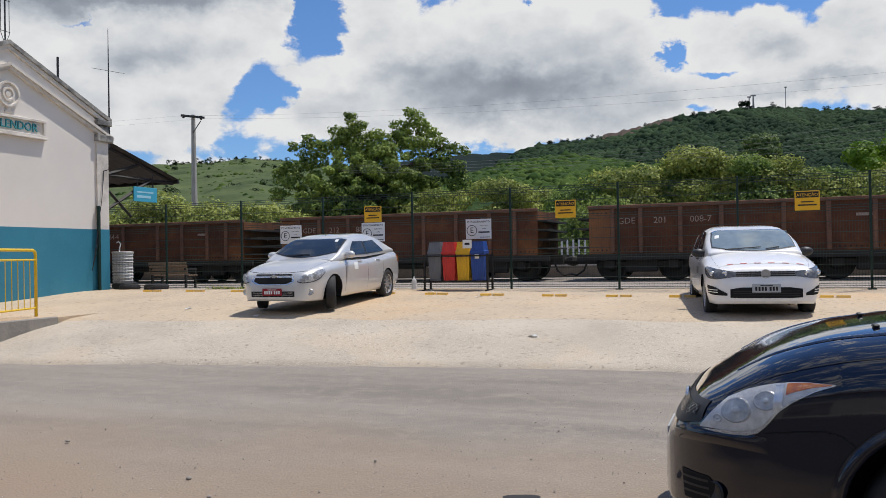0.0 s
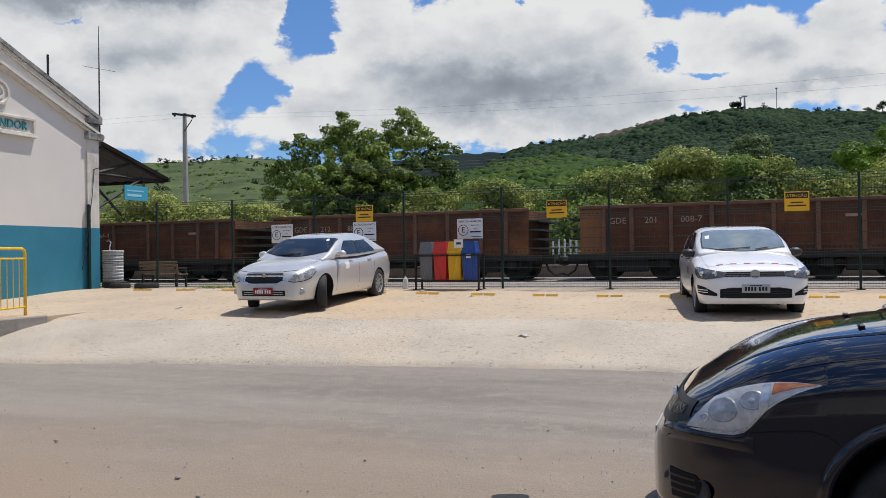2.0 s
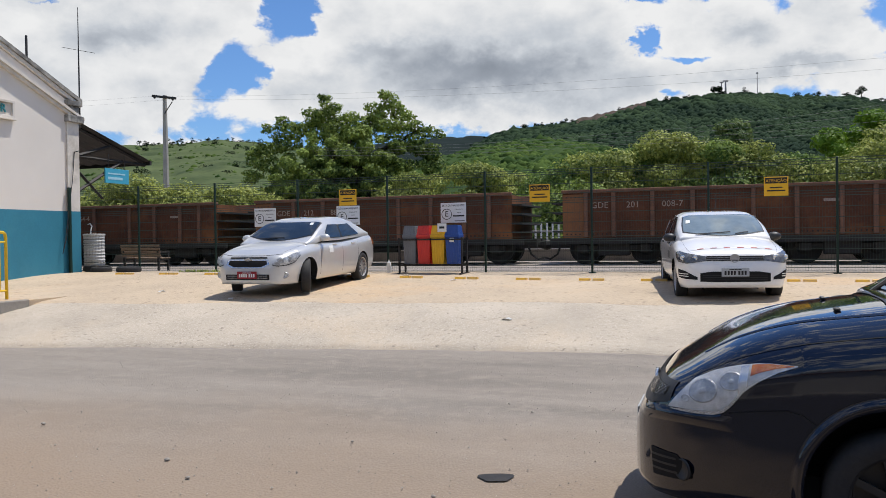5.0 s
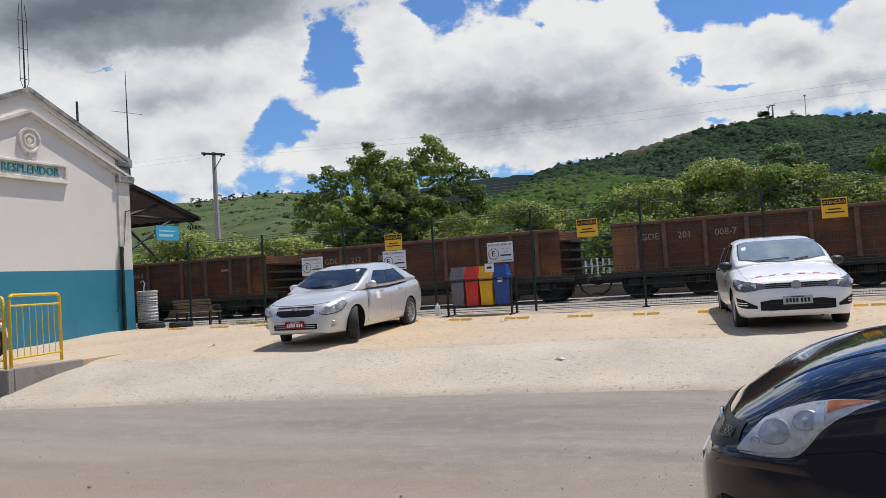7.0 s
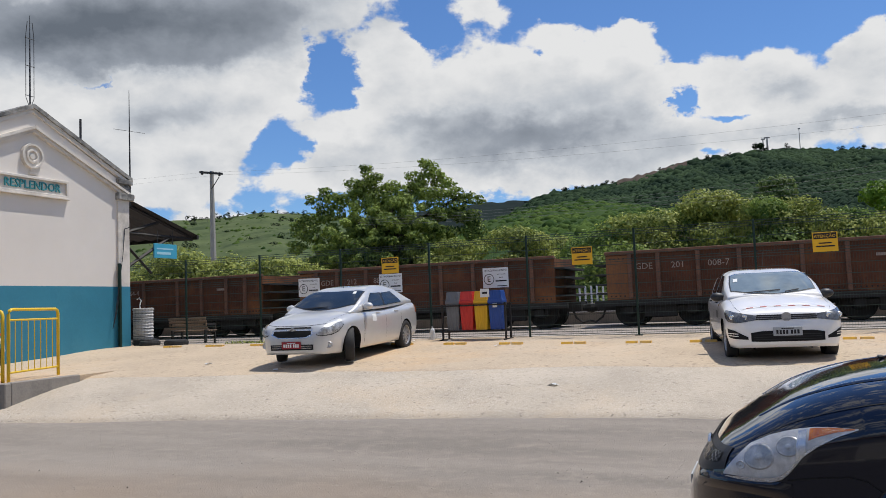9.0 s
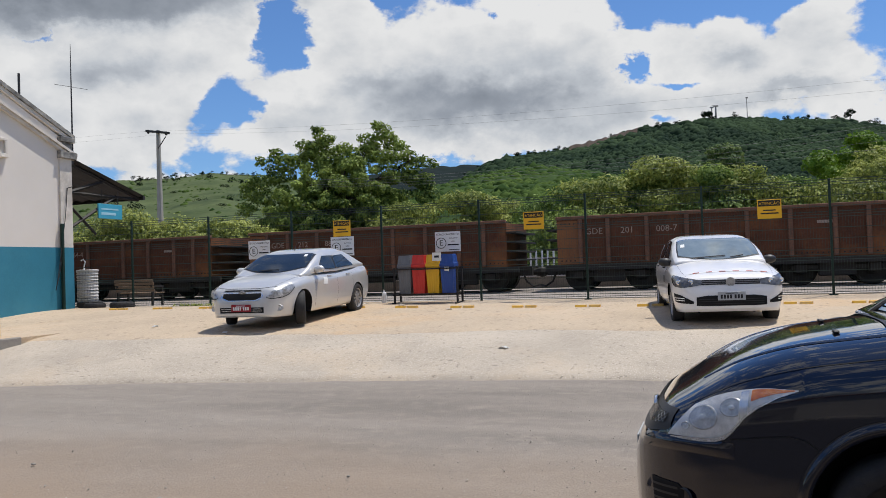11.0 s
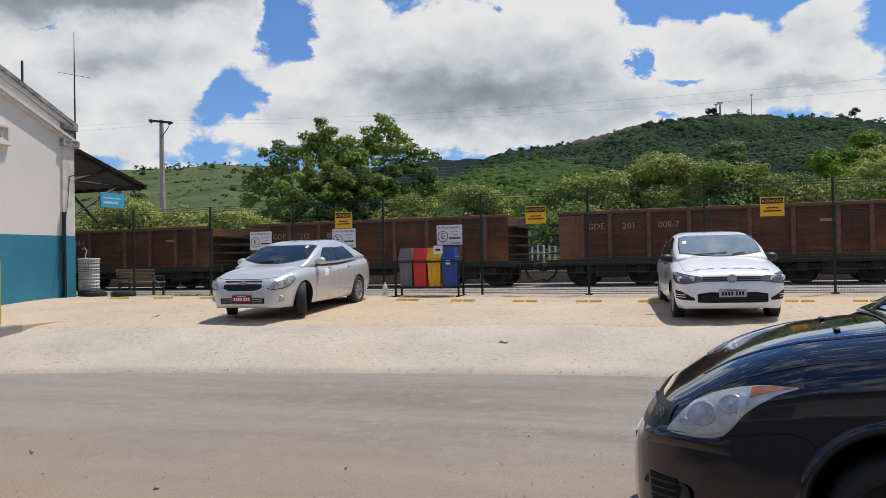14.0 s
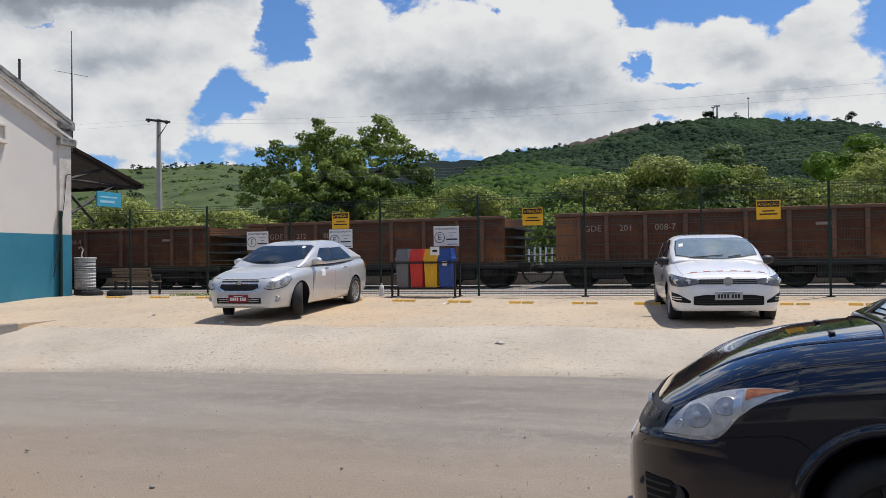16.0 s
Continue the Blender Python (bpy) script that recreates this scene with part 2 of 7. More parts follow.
POLE_CONCRETE = material("pole concrete", (0.40, 0.38, 0.35), (0.30, 0.28, 0.26), 2.0, 0.9, bump=0.003)
CABLE = material("cable black", (0.03, 0.03, 0.032))
LINE = material("weathered line wire", (0.16, 0.16, 0.165))
TIN = material("dark corrugated roofing", (0.055, 0.05, 0.048), (0.09, 0.08, 0.075), 2, 0.6, metal=0.3)
ROOF_TILE = material("clay roof tile", (0.30, 0.13, 0.07), (0.20, 0.09, 0.05), 3, 0.85, bump=0.01, fine=10)
BARK = material("bark", (0.10, 0.075, 0.055), (0.05, 0.04, 0.03), 3, 0.9, bump=0.01, fine=12)
HOUSE_WALL = material("house render", (0.5, 0.45, 0.38), (0.4, 0.36, 0.3), 2, 0.85)


def leaf_material(name, a, b, scale=0.35):
    m = material(name, a, b, scale, 0.55, island=0.7, fine=2.0, spec=0.25)
    nt = m.node_tree
    p, out = nt.nodes["Principled BSDF"], nt.nodes["Material Output"]
    glow, both = nt.nodes.new("ShaderNodeBsdfTranslucent"), nt.nodes.new("ShaderNodeMixShader")
    nt.links.new(p.inputs["Base Color"].links[0].from_socket, glow.inputs["Color"])
    both.inputs[0].default_value = 0.36
    nt.links.new(p.outputs[0], both.inputs[1])
    nt.links.new(glow.outputs[0], both.inputs[2])
    nt.links.new(both.outputs[0], out.inputs["Surface"])
    return m


LEAF_DARK = leaf_material("broad dark leaves", (0.036, 0.078, 0.016), (0.37, 0.46, 0.10))
LEAF_MID = leaf_material("mid green leaves", (0.065, 0.125, 0.026), (0.36, 0.47, 0.105))
LEAF_LIGHT = leaf_material("yellowish green leaves", (0.095, 0.135, 0.026), (0.52, 0.55, 0.14))
LEAF_BRIGHT = leaf_material("bright green leaves", (0.07, 0.15, 0.01), (0.16, 0.27, 0.02))
LEAF_MANGO = leaf_material("mango leaves", (0.03, 0.075, 0.02), (0.22, 0.29, 0.10))
# base colours lowered to stand in for cloud shadow on the right hill
FOREST = material("cloud-shaded forest canopy", (0.006, 0.013, 0.007), (0.022, 0.037, 0.016), 0.06, 0.95, fine=0.6, third=(0.028, 0.045, 0.018), spec=0.05)
FOREST_FAR = material("far forest", (0.007, 0.014, 0.013), (0.013, 0.022, 0.018), 0.02, 0.95, fine=0.2, spec=0.1)
PASTURE = material("hill pasture", (0.050, 0.072, 0.028), (0.098, 0.122, 0.050), 0.06, 0.95, fine=0.5, third=(0.030, 0.048, 0.020), spec=0.1)
SCRUB = material("green scrub", (0.018, 0.04, 0.010), (0.045, 0.075, 0.018), 0.08, 0.95, fine=0.6, third=(0.02, 0.045, 0.012), spec=0.1)
RED_SOIL = material("bare red soil", (0.095, 0.055, 0.040), (0.035, 0.032, 0.022), 0.2, 0.95)

# ---- shape helpers ----
TURN = -19.3  # the railway, the fence and the street run at this bearing
YARD = pose(0, 0, 0, 0, 0, TURN)


def thing(name, label, category, m=None, group="", kind=""):
    ob = new(name)
    ob.empty_display_size = 0.2
    ob.matrix_world = m or Matrix()
    return tagged(ob, label, category, group, kind)


def mesh_of(bm, mat, smooth=False):
    me = bpy.data.meshes.new("mesh")
    bm.to_mesh(me)
    bm.free()
    for one in mat if isinstance(mat, (list, tuple)) else (mat,):
        me.materials.append(one)
    if smooth:
        me.shade_smooth()
    return me


def part(name, bm, mat, parent=None, label="", smooth=False):
    ob = new(name, bm if isinstance(bm, bpy.types.Mesh) else mesh_of(bm, mat, smooth))
    if parent:
        ob.parent = parent
    return tagged(ob, label)


def box(bm, x0, y0, z0, x1, y1, z1, bevel=0.0, m=None):
    """A box from corner to corner, its edges rounded off by bevel."""
    r = bmesh.ops.create_cube(bm, size=1.0)
    mat = Matrix.Translation(((x0 + x1) / 2, (y0 + y1) / 2, (z0 + z1) / 2)) @ Matrix.Diagonal((x1 - x0, y1 - y0, z1 - z0, 1))
    bmesh.ops.transform(bm, matrix=mat, verts=r["verts"])
    vs = r["verts"]
    if bevel:
        edges = list({e for v in vs for e in v.link_edges})
        out = bmesh.ops.bevel(bm, geom=edges, offset=bevel, segments=1, affect="EDGES")
        vs = list({v for v in out["verts"]} | {v for v in vs if v.is_valid})
    if m is not None:
        bmesh.ops.transform(bm, matrix=m, verts=[v for v in vs if v.is_valid])
    return bm


def boxes(*specs):
    bm = bmesh.new()
    for s in specs:
        box(bm, *s)
    return bm


def tube(bm, points, radii, sides=8, cap=True):
    """A round bar through points; radii: one for all, or one each."""
    pts = [Vector(p) for p in points]
    rad = radii if isinstance(radii, (list, tuple)) else [radii] * len(pts)
    rings = []
    for i, p in enumerate(pts):
        d = (pts[min(i + 1, len(pts) - 1)] - pts[max(i - 1, 0)]).normalized()
        side = d.cross(Vector((0, 0, 1)) if abs(d.z) < 0.95 else Vector((1, 0, 0))).normalized()
        up = side.cross(d)
        rings.append([bm.verts.new(p + rad[i] * (math.cos(a) * side + math.sin(a) * up)) for a in [2 * math.pi * k / sides for k in range(sides)]])
    for a, b in zip(rings, rings[1:]):
        for k in range(sides):
            bm.faces.new((a[k], a[(k + 1) % sides], b[(k + 1) % sides], b[k]))
    if cap:
        bm.faces.new(rings[0][::-1])
        bm.faces.new(rings[-1])
    return bm


def lathe(bm, profile, axis="z", sides=24, m=None):
    """A turned body from (radius, height) pairs."""
    rings = []
    for r, h in profile:
        ring = []
        for k in range(sides):
            a = 2 * math.pi * k / sides
            c, s = r * math.cos(a), r * math.sin(a)
            p = Vector((c, s, h)) if axis == "z" else Vector((c, h, s)) if axis == "y" else Vector((h, c, s))
            ring.append(bm.verts.new(m @ p if m is not None else p))
        rings.append(ring)
    for a, b in zip(rings, rings[1:]):
        for k in range(sides):
            bm.faces.new((a[k], a[(k + 1) % sides], b[(k + 1) % sides], b[k]))
    return bm


def grid_mesh(name, us, vs, f, mat, smooth=True):
    """A sheet over us by vs, each corner at f(u, v)."""
    pts = [f(u, v) for v in vs for u in us]
    n = len(us)
    faces = [(j * n + i, j * n + i + 1, (j + 1) * n + i + 1, (j + 1) * n + i) for j in range(len(vs) - 1) for i in range(n - 1)]
    me = bpy.data.meshes.new(name)
    me.from_pydata(pts, [], faces)
    me.materials.append(mat)
    if smooth:
        me.shade_smooth()
    me.update()
    return me


def lettering(text, size, mat, parent, m, name="lettering", depth=0.002, align="CENTER"):
    """Raised letters, as a mesh part of what they stand on."""
    cu = bpy.data.curves.new("letters", "FONT")
    cu.body, cu.size, cu.extrude, cu.align_x, cu.align_y, cu.resolution_u = text, size, depth, align, "CENTER", 2
    tmp = bpy.data.objects.new("letters", cu)
    me = bpy.data.meshes.new_from_object(tmp)
    bpy.data.objects.remove(tmp)
    me.materials.clear()
    me.materials.append(mat)
    ob = new(name, me)
    ob.parent = parent
    ob.matrix_basis = m
    return ob


def lerp_table(table, x):
    return float(np.interp(x, [a for a, _ in table], [b for _, b in table]))


# ---- ground ----
EDGE = [(-40, 9.0), (-14, 8.3), (-11.3, 8.35), (-9.7, 8.64), (-8.5, 9.0), (-7.2, 9.2), (-4.9, 9.62), (-3.5, 9.87), (-1.9, 10.02), (1, 10.05), (20, 10.3), (40, 10.3)]
RISE = [(-99, -0.50), (-6, -0.50), (0, -0.475), (0.8, -0.28), (1.6, -0.11), (2.4, -0.01), (3.2, 0.045), (5.3, 0.15), (6.6, 0.24), (7.5, 0.25), (9999, 0.25)]


def edge_at(u):
    return lerp_table(EDGE, u)


def ground_z(u, v):
    d = v - edge_at(u)
    z = sum(lerp_table(RISE, d + k) for k in (-0.3, -0.15, 0, 0.15, 0.3)) / 5
    if u < -10.9 and v < 9.6:
        z = min(z, -0.16 - 0.3 * min(1.0, (-10.9 - u) / 1.5))
    return z


far = [-3000, -1200, -500, -220, -120, -70]
us = far + list(np.arange(-45, 30, 1.5)) + [30, 45, 70, 120, 220, 500, 1200, 3000]
vs = [-3000, -1000, -300, -100, -50, -30] + list(np.arange(-20, 30, 1.0)) + [30, 40, 60, 100, 200, 500, 1200, 3000]
ground = part("ground", grid_mesh("ground", us, vs, lambda u, v: (u, v, ground_z(u, v) - 0.07), EARTH), EARTH)
ground.matrix_world = YARD
tagged(ground, "bare brown earth with thin grass", "ground", kind="structure")

ROAD = bpy.data.materials.new("worn asphalt")
ROAD.use_nodes = True
rn, rl = ROAD.node_tree.nodes, ROAD.node_tree.links
rp = rn["Principled BSDF"]
rp.inputs["Roughness"].default_value = 0.9


def rnode(kind, **values):
    n = rn.new(kind)
    for key, value in values.items():
        n.inputs[key].default_value = value
    return n


r_tc = rn.new("ShaderNodeTexCoord")
r_sep = rn.new("ShaderNodeSeparateXYZ")
rl.new(r_tc.outputs["Object"], r_sep.inputs[0])
r_big, r_mid, r_fine = rnode("ShaderNodeTexNoise", Scale=0.45, Detail=6.0), rnode("ShaderNodeTexNoise", Scale=5.0, Detail=6.0, Roughness=0.7), rnode("ShaderNodeTexVoronoi", Scale=55.0)
r_map = rn.new("ShaderNodeMapping")
r_map.inputs["Scale"].default_value = (0.22, 1.3, 1.0)
rl.new(r_tc.outputs["Object"], r_map.inputs[0])
r_streak = rnode("ShaderNodeTexNoise", Scale=1.0, Detail=5.0)
rl.new(r_map.outputs[0], r_streak.inputs["Vector"])
for n in (r_big, r_mid, r_fine):
    rl.new(r_tc.outputs["Object"], n.inputs["Vector"])


def rmix(f, a, b, lo=None, hi=None):
    if lo is not None:
        mr = rn.new("ShaderNodeMapRange")
        rl.new(f, mr.inputs["Value"])
        mr.inputs["From Min"].default_value, mr.inputs["From Max"].default_value = lo, hi
        f = mr.outputs[0]
    n = rn.new("ShaderNodeMix")
    n.data_type = "RGBA"
    rl.new(f, n.inputs["Factor"])
    for slot, v in (("A", a), ("B", b)):
        if isinstance(v, tuple):
            n.inputs[slot].default_value = (*v, 1)
        else:
            rl.new(v, n.inputs[slot])
    return n.outputs["Result"]


r_col = rmix(r_streak.outputs["Fac"], (0.170, 0.145, 0.119), (0.252, 0.216, 0.178), 0.35, 0.65)
r_col = rmix(r_mid.outputs["Fac"], r_col, (0.283, 0.240, 0.195), 0.5, 0.78)
r_col = rmix(r_fine.outputs["Distance"], (0.45, 0.395, 0.33), r_col, 0.08, 0.30)
r_pits = rnode("ShaderNodeTexVoronoi", Scale=31.0)
rl.new(r_tc.outputs["Object"], r_pits.inputs["Vector"])
r_col = rmix(r_pits.outputs["Distance"], (0.075, 0.066, 0.058), r_col, 0.05, 0.17)
# sandy dirt washed over the near side of the carriageway
r_dirt = rn.new("ShaderNodeMath")
r_dirt.operation = "MULTIPLY_ADD"
rl.new(r_big.outputs["Fac"], r_dirt.inputs[0])
r_dirt.inputs[1].default_value = 3.4
r_neg = rn.new("ShaderNodeMath")
r_neg.operation = "MULTIPLY"
rl.new(r_sep.outputs[1], r_neg.inputs[0])
r_neg.inputs[1].default_value = -1.0
rl.new(r_neg.outputs[0], r_dirt.inputs[2])
r_col = rmix(r_dirt.outputs[0], r_col, (0.250, 0.186, 0.130), -5.0, -2.2)
# near lane, out of view: darkened to dim its reflection in the black car
r_col = rmix(r_dirt.outputs[0], r_col, (0.052, 0.047, 0.044), -1.9, -0.9)
rl.new(r_col, rp.inputs["Base Color"])
r_bump = rnode("ShaderNodeBump", Strength=1.0, Distance=0.004)
rl.new(r_fine.outputs["Distance"], r_bump.inputs["Height"])
rl.new(r_bump.outputs[0], rp.inputs["Normal"])

us = list(np.arange(-40, 30.1, 0.5))
road = part("road", grid_mesh("road", us, [k / 20 for k in range(21)], lambda u, t: (u, -6 + t * (edge_at(u) + 6.25), -0.50 + 0.022 * t + 0.012 * noise.noise(Vector((u * 0.4, t * 8, 0)))), ROAD), ROAD)
road.matrix_world = YARD
tagged(road, "worn grey asphalt street dusted with sandy dirt", "road", kind="structure")

PAVED = material("sandy parking concrete", (0.515, 0.405, 0.285), (0.375, 0.296, 0.21), 0.5, 0.9, bump=0.006, fine=40, third=(0.50, 0.335, 0.185), speck=(30.0, (0.60, 0.485, 0.345), (0.25, 0.195, 0.135)))


def lip(u):
    return 0.07 * noise.noise(Vector((u * 2.1, 0, 5))) + 0.05 * noise.noise(Vector((u * 7.0, 0, 2)))


us = list(np.arange(-11.2, 26.1, 0.12))
ds = [0.0, 0.04, 0.08, 0.12, 0.25, 0.5, 0.75, 1.0, 1.25, 1.5, 1.75, 1.95, 2.1, 2.3, 2.7]


def apron_point(u, d):
    v = edge_at(u) + d + lip(u) * max(0.0, 1 - d / 2.2)
    return (u, v, ground_z(u, v) + float(np.interp(d, [0, 0.12, 1.6, 1.95], [-0.055, 0.012, 0.012, 0.0])) + 0.003 * noise.noise(Vector((u * 1.3, v * 1.3, 0))))


APRON = material("sandy ramp concrete", (0.505, 0.430, 0.338), (0.34, 0.288, 0.226), 0.7, 0.9, bump=0.008, fine=75, third=(0.485, 0.385, 0.275), speck=(55.0, (0.68, 0.61, 0.51), (0.215, 0.182, 0.143)))
apron = part("pavement", grid_mesh("apron", us, ds, apron_point, APRON), APRON)
apron.matrix_world = YARD
tagged(apron, "pale rough concrete ramp with a broken edge", "pavement", kind="structure")

us = list(np.arange(-16.5, 26.1, 0.2))


def lot_start(u):
    return edge_at(u) + 2.2 + 0.16 * noise.noise(Vector((u * 0.5, 1, 3))) + 0.06 * noise.noise(Vector((u * 2.3, 4, 3)))


lot = part("pavement", grid_mesh("lot", us, [0.0, 0.015, 0.03] + [k / 16 for k in range(1, 17)], lambda u, t: (u, (v := lot_start(u) + t * (16.62 - lot_start(u))), ground_z(u, v) - 0.010 + 0.022 * min(1.0, t / 0.03) + 0.004 * noise.noise(Vector((u * 1.3, v * 1.3, 0)))), PAVED), PAVED)
lot.matrix_world = YARD
tagged(lot, "sandy concrete parking surface with tan stains", "pavement", kind="structure")

for u in (7.5,):
    joint = part("trim", grid_mesh("joint", [0.0, 1.0], [k / 24 for k in range(25)], lambda s, t: (u + 0.007 * s, (v := edge_at(u) + 0.35 + t * (15.9 - edge_at(u))), ground_z(u, v) + 0.022), OLD_CONCRETE), OLD_CONCRETE)
    joint.matrix_world = YARD
    tagged(joint, "thin dark joint in the concrete", "joint", kind="structure")
bed = part("ground", grid_mesh("track bed", list(np.arange(-60, 45, 1.5)), [16.8, 18, 19.5, 20.2, 21, 23, 25, 27, 28.5], lambda u, v: (u, v, 0.23 + (0.02 * noise.noise(Vector((u, v, 0))))), BALLAST), BALLAST)
bed.matrix_world = YARD
tagged(bed, "grey brown gravel track bed", "ground", kind="structure")
kerb = part("kerb", boxes((-15.4, 16.62, 0.05, 26, 16.82, 0.27)), CONCRETE)
kerb.matrix_world = YARD
tagged(kerb, "low concrete kerb under the mesh fence", "kerb", kind="structure")

# ---- footway by the station ----
slab = bmesh.new()
for i in range(24):
    v0, v1 = 9.05 + i * 0.3, 9.05 + (i + 1) * 0.3
    z0, z1 = (max(0.045, ground_z(-10.8, v) + 0.018) for v in (v0, v1))
    a = [slab.verts.new(p) for p in ((-34, v0, z0), (-11.28, v0, z0), (-11.28, v1, z1), (-34, v1, z1))]
    slab.faces.new(a)
for quad in (((-34, 9.05, -0.6), (-11.28, 9.05, -0.6), (-11.28, 9.05, 0.05), (-34, 9.05, 0.05)), ((-11.28, 9.05, -0.6), (-11.28, 11.6, -0.4), (-11.28, 11.6, 0.045), (-11.28, 9.05, 0.045))):
    slab.faces.new([slab.verts.new(p) for p in quad])
footway = part("pavement", slab, PAVED)
footway.matrix_world = YARD
tagged(footway, "raised concrete footway beside the station", "pavement", kind="structure")
edging = part("kerb", boxes((-34, 8.93, -0.6, -11.16, 9.05, 0.055, 0.015), (-11.28, 9.05, -0.6, -11.16, 10.4, 0.065, 0.015)), OLD_CONCRETE)
edging.matrix_world = YARD
tagged(edging, "dark weathered concrete retaining kerb", "kerb", kind="structure")

# ---- station building: the gable end faces the yard ----
B = -15.58  # plane of the gable wall
V0, V1, RIDGE = 10.25, 16.11, 13.20
station = thing("station_building", "cream station gable end with teal dado and coping", "building", YARD)


def gable(x0, x1, eave, ridge, zb, v0=V0, v1=V1):
    bm = bmesh.new()
    prof = ((v0, zb), (v1, zb), (v1, eave), (RIDGE, ridge), (v0, eave))
    a = [bm.verts.new((x0, v, z)) for v, z in prof]
    b = [bm.verts.new((x1, v, z)) for v, z in prof]
    bm.faces.new(a[::-1])
    bm.faces.new(b)
    for k in range(5):
        bm.faces.new((a[k], a[(k + 1) % 5], b[(k + 1) % 5], b[k]))
    bmesh.ops.recalc_face_normals(bm, faces=bm.faces)
    return bm


part("wall", gable(B - 0.3, B, 4.45, 5.80, 1.81), WHITE_WALL, station, "cream painted gable wall")
part("dado", boxes((B - 0.3, V0, -0.1, B + 0.004, V1, 1.81)), TEAL, station, "teal painted lower wall with peeling patches")
part("side_wall", boxes((B - 14, V1 - 0.3, 0.0, B - 0.3, V1 - 0.02, 4.3)), WHITE_WALL, station)
part("side_wall", boxes((B - 14, V0, 0.0, B - 0.3, V0 + 0.3, 4.3)), WHITE_WALL, station)
part("roof", gable(B - 14, B - 0.31, 4.05, 5.35, 4.0), ROOF_TILE, station)
part("pilaster", boxes((B - 0.1, V1 - 0.36, 1.81, B + 0.05, V1 + 0.02, 4.2), (B - 0.1, V1 - 0.36, -0.1, B + 0.045, V1 + 0.015, 1.806)), [TRIM_WALL], station)
part("pilaster_base", boxes((B - 0.1, V1 - 0.365, -0.1, B + 0.053, V1 + 0.023, 1.81)), TEAL, station)


def raking(x0, x1, low, high, v_out, z_end, z_ridge):
    """A band that climbs from both eaves to the ridge, low to high above that line."""
    bm = bmesh.new()
    for side in (1, -1):
        ve = RIDGE + side * v_out
        n = 20
        rows = []
        for k in range(n + 1):
            t = k / n
            v, z = ve + (RIDGE - ve) * t, z_end + (z_ridge - z_end) * t
            j = 0.008 * noise.noise(Vector((t * 14, side * 3.0, low * 9)))
            rows.append([bm.verts.new(p) for p in ((x0, v, z + low), (x1, v, z + low), (x1, v, z + high + j), (x0, v, z + high + j))])
        for a, b in zip(rows, rows[1:]):
            for k in range(4):
                bm.faces.new((a[k], a[(k + 1) % 4], b[(k + 1) % 4], b[k]))
        bm.faces.new(rows[0])
    bmesh.ops.recalc_face_normals(bm, faces=bm.faces)
    return bm


part("coping", raking(B - 0.36, B + 0.10, 0.0, 0.10, 3.02, 4.56, 5.90), CAP_CONCRETE, station, "black-stained concrete coping")
part("parapet_band", raking(B - 0.3, B + 0.06, -0.10, 0.0, 2.99, 4.56, 5.90), TRIM_WALL, station)
part("cornice", raking(B - 0.1, B + 0.13, -0.05, 0.02, 3.06, 4.17, 5.47), TRIM_WALL, station)
part("cornice", raking(B - 0.1, B + 0.085, -0.13, -0.05, 3.02, 4.17, 5.47), TRIM_WALL, station)
part("cornice_return", boxes((B - 0.4, V1 - 0.40, 4.05, B + 0.14, V1 + 0.12, 4.22, 0.01), (B - 0.4, V1 - 0.3, 4.22, B + 0.05, V1 + 0.05, 4.47, 0.01), (B - 0.4, V1 - 0.38, 4.47, B + 0.11, V1 + 0.11, 4.60, 0.01)), CAP_CONCRETE, station, "stained concrete cornice end")
med = bmesh.new()
at = Matrix.Translation((B, RIDGE - 0.02, 4.78))
lathe(med, [(0.0, 0.055), (0.06, 0.055), (0.075, 0.03), (0.10, 0.03), (0.115, 0.07), (0.155, 0.07), (0.17, 0.035), (0.225, 0.035), (0.24, 0.085), (0.285, 0.085), (0.30, 0.0)], "x", 40, at)
box(med, B, RIDGE - 0.06, 4.42, B + 0.06, RIDGE + 0.06, 4.52, 0.01)
box(med, B, RIDGE - 0.10, 4.36, B + 0.05, RIDGE + 0.10, 4.43, 0.01)
part("medallion", med, TRIM_WALL, station, "round moulded plaster medallion", smooth=False)
N0, N1 = 12.21, 14.17
board = part("name_board", boxes((B, N0, 3.90, B + 0.09, N1, 3.96, 0.008), (B, N0, 4.25, B + 0.09, N1, 4.31, 0.008), (B, N0, 3.96, B + 0.09, N0 + 0.07, 4.25, 0.008), (B, N1 - 0.07, 3.96, B + 0.09, N1, 4.25, 0.008), (B, N0 + 0.07, 3.96, B + 0.03, N1 - 0.07, 4.25), (B, N0 - 0.02, 3.86, B + 0.11, N1 + 0.02, 3.90, 0.006)), TRIM_WALL, station, "moulded name board with teal letters")
lettering("RESPLENDOR", 0.275, TEAL_LETTER, board, Matrix.Translation((B + 0.045, (N0 + N1) / 2, 4.105)) @ Euler((radians(90), 0, radians(90))).to_matrix().to_4x4() @ Matrix.Diagonal((0.92, 1, 1, 1)), "letters", 0.018)


def aerial(name, base, height, cross, label):
    """A thin mast with short arms on the parapet."""
    ob = thing(name, label, "antenna", YARD @ Matrix.Translation(base))
    part("mast", tube(bmesh.new(), [(0, 0, 0), (0, 0, height * 0.55), (0, 0, height)], [0.022, 0.018, 0.007], 6), CABLE, ob)
    bm = bmesh.new()
    for z, r in cross:
        tube(bm, [(-r * 0.33, -r, z), (r * 0.33, r, z)], 0.006, 5)
    if cross:
        part("arm", bm, CABLE, ob)
    return ob


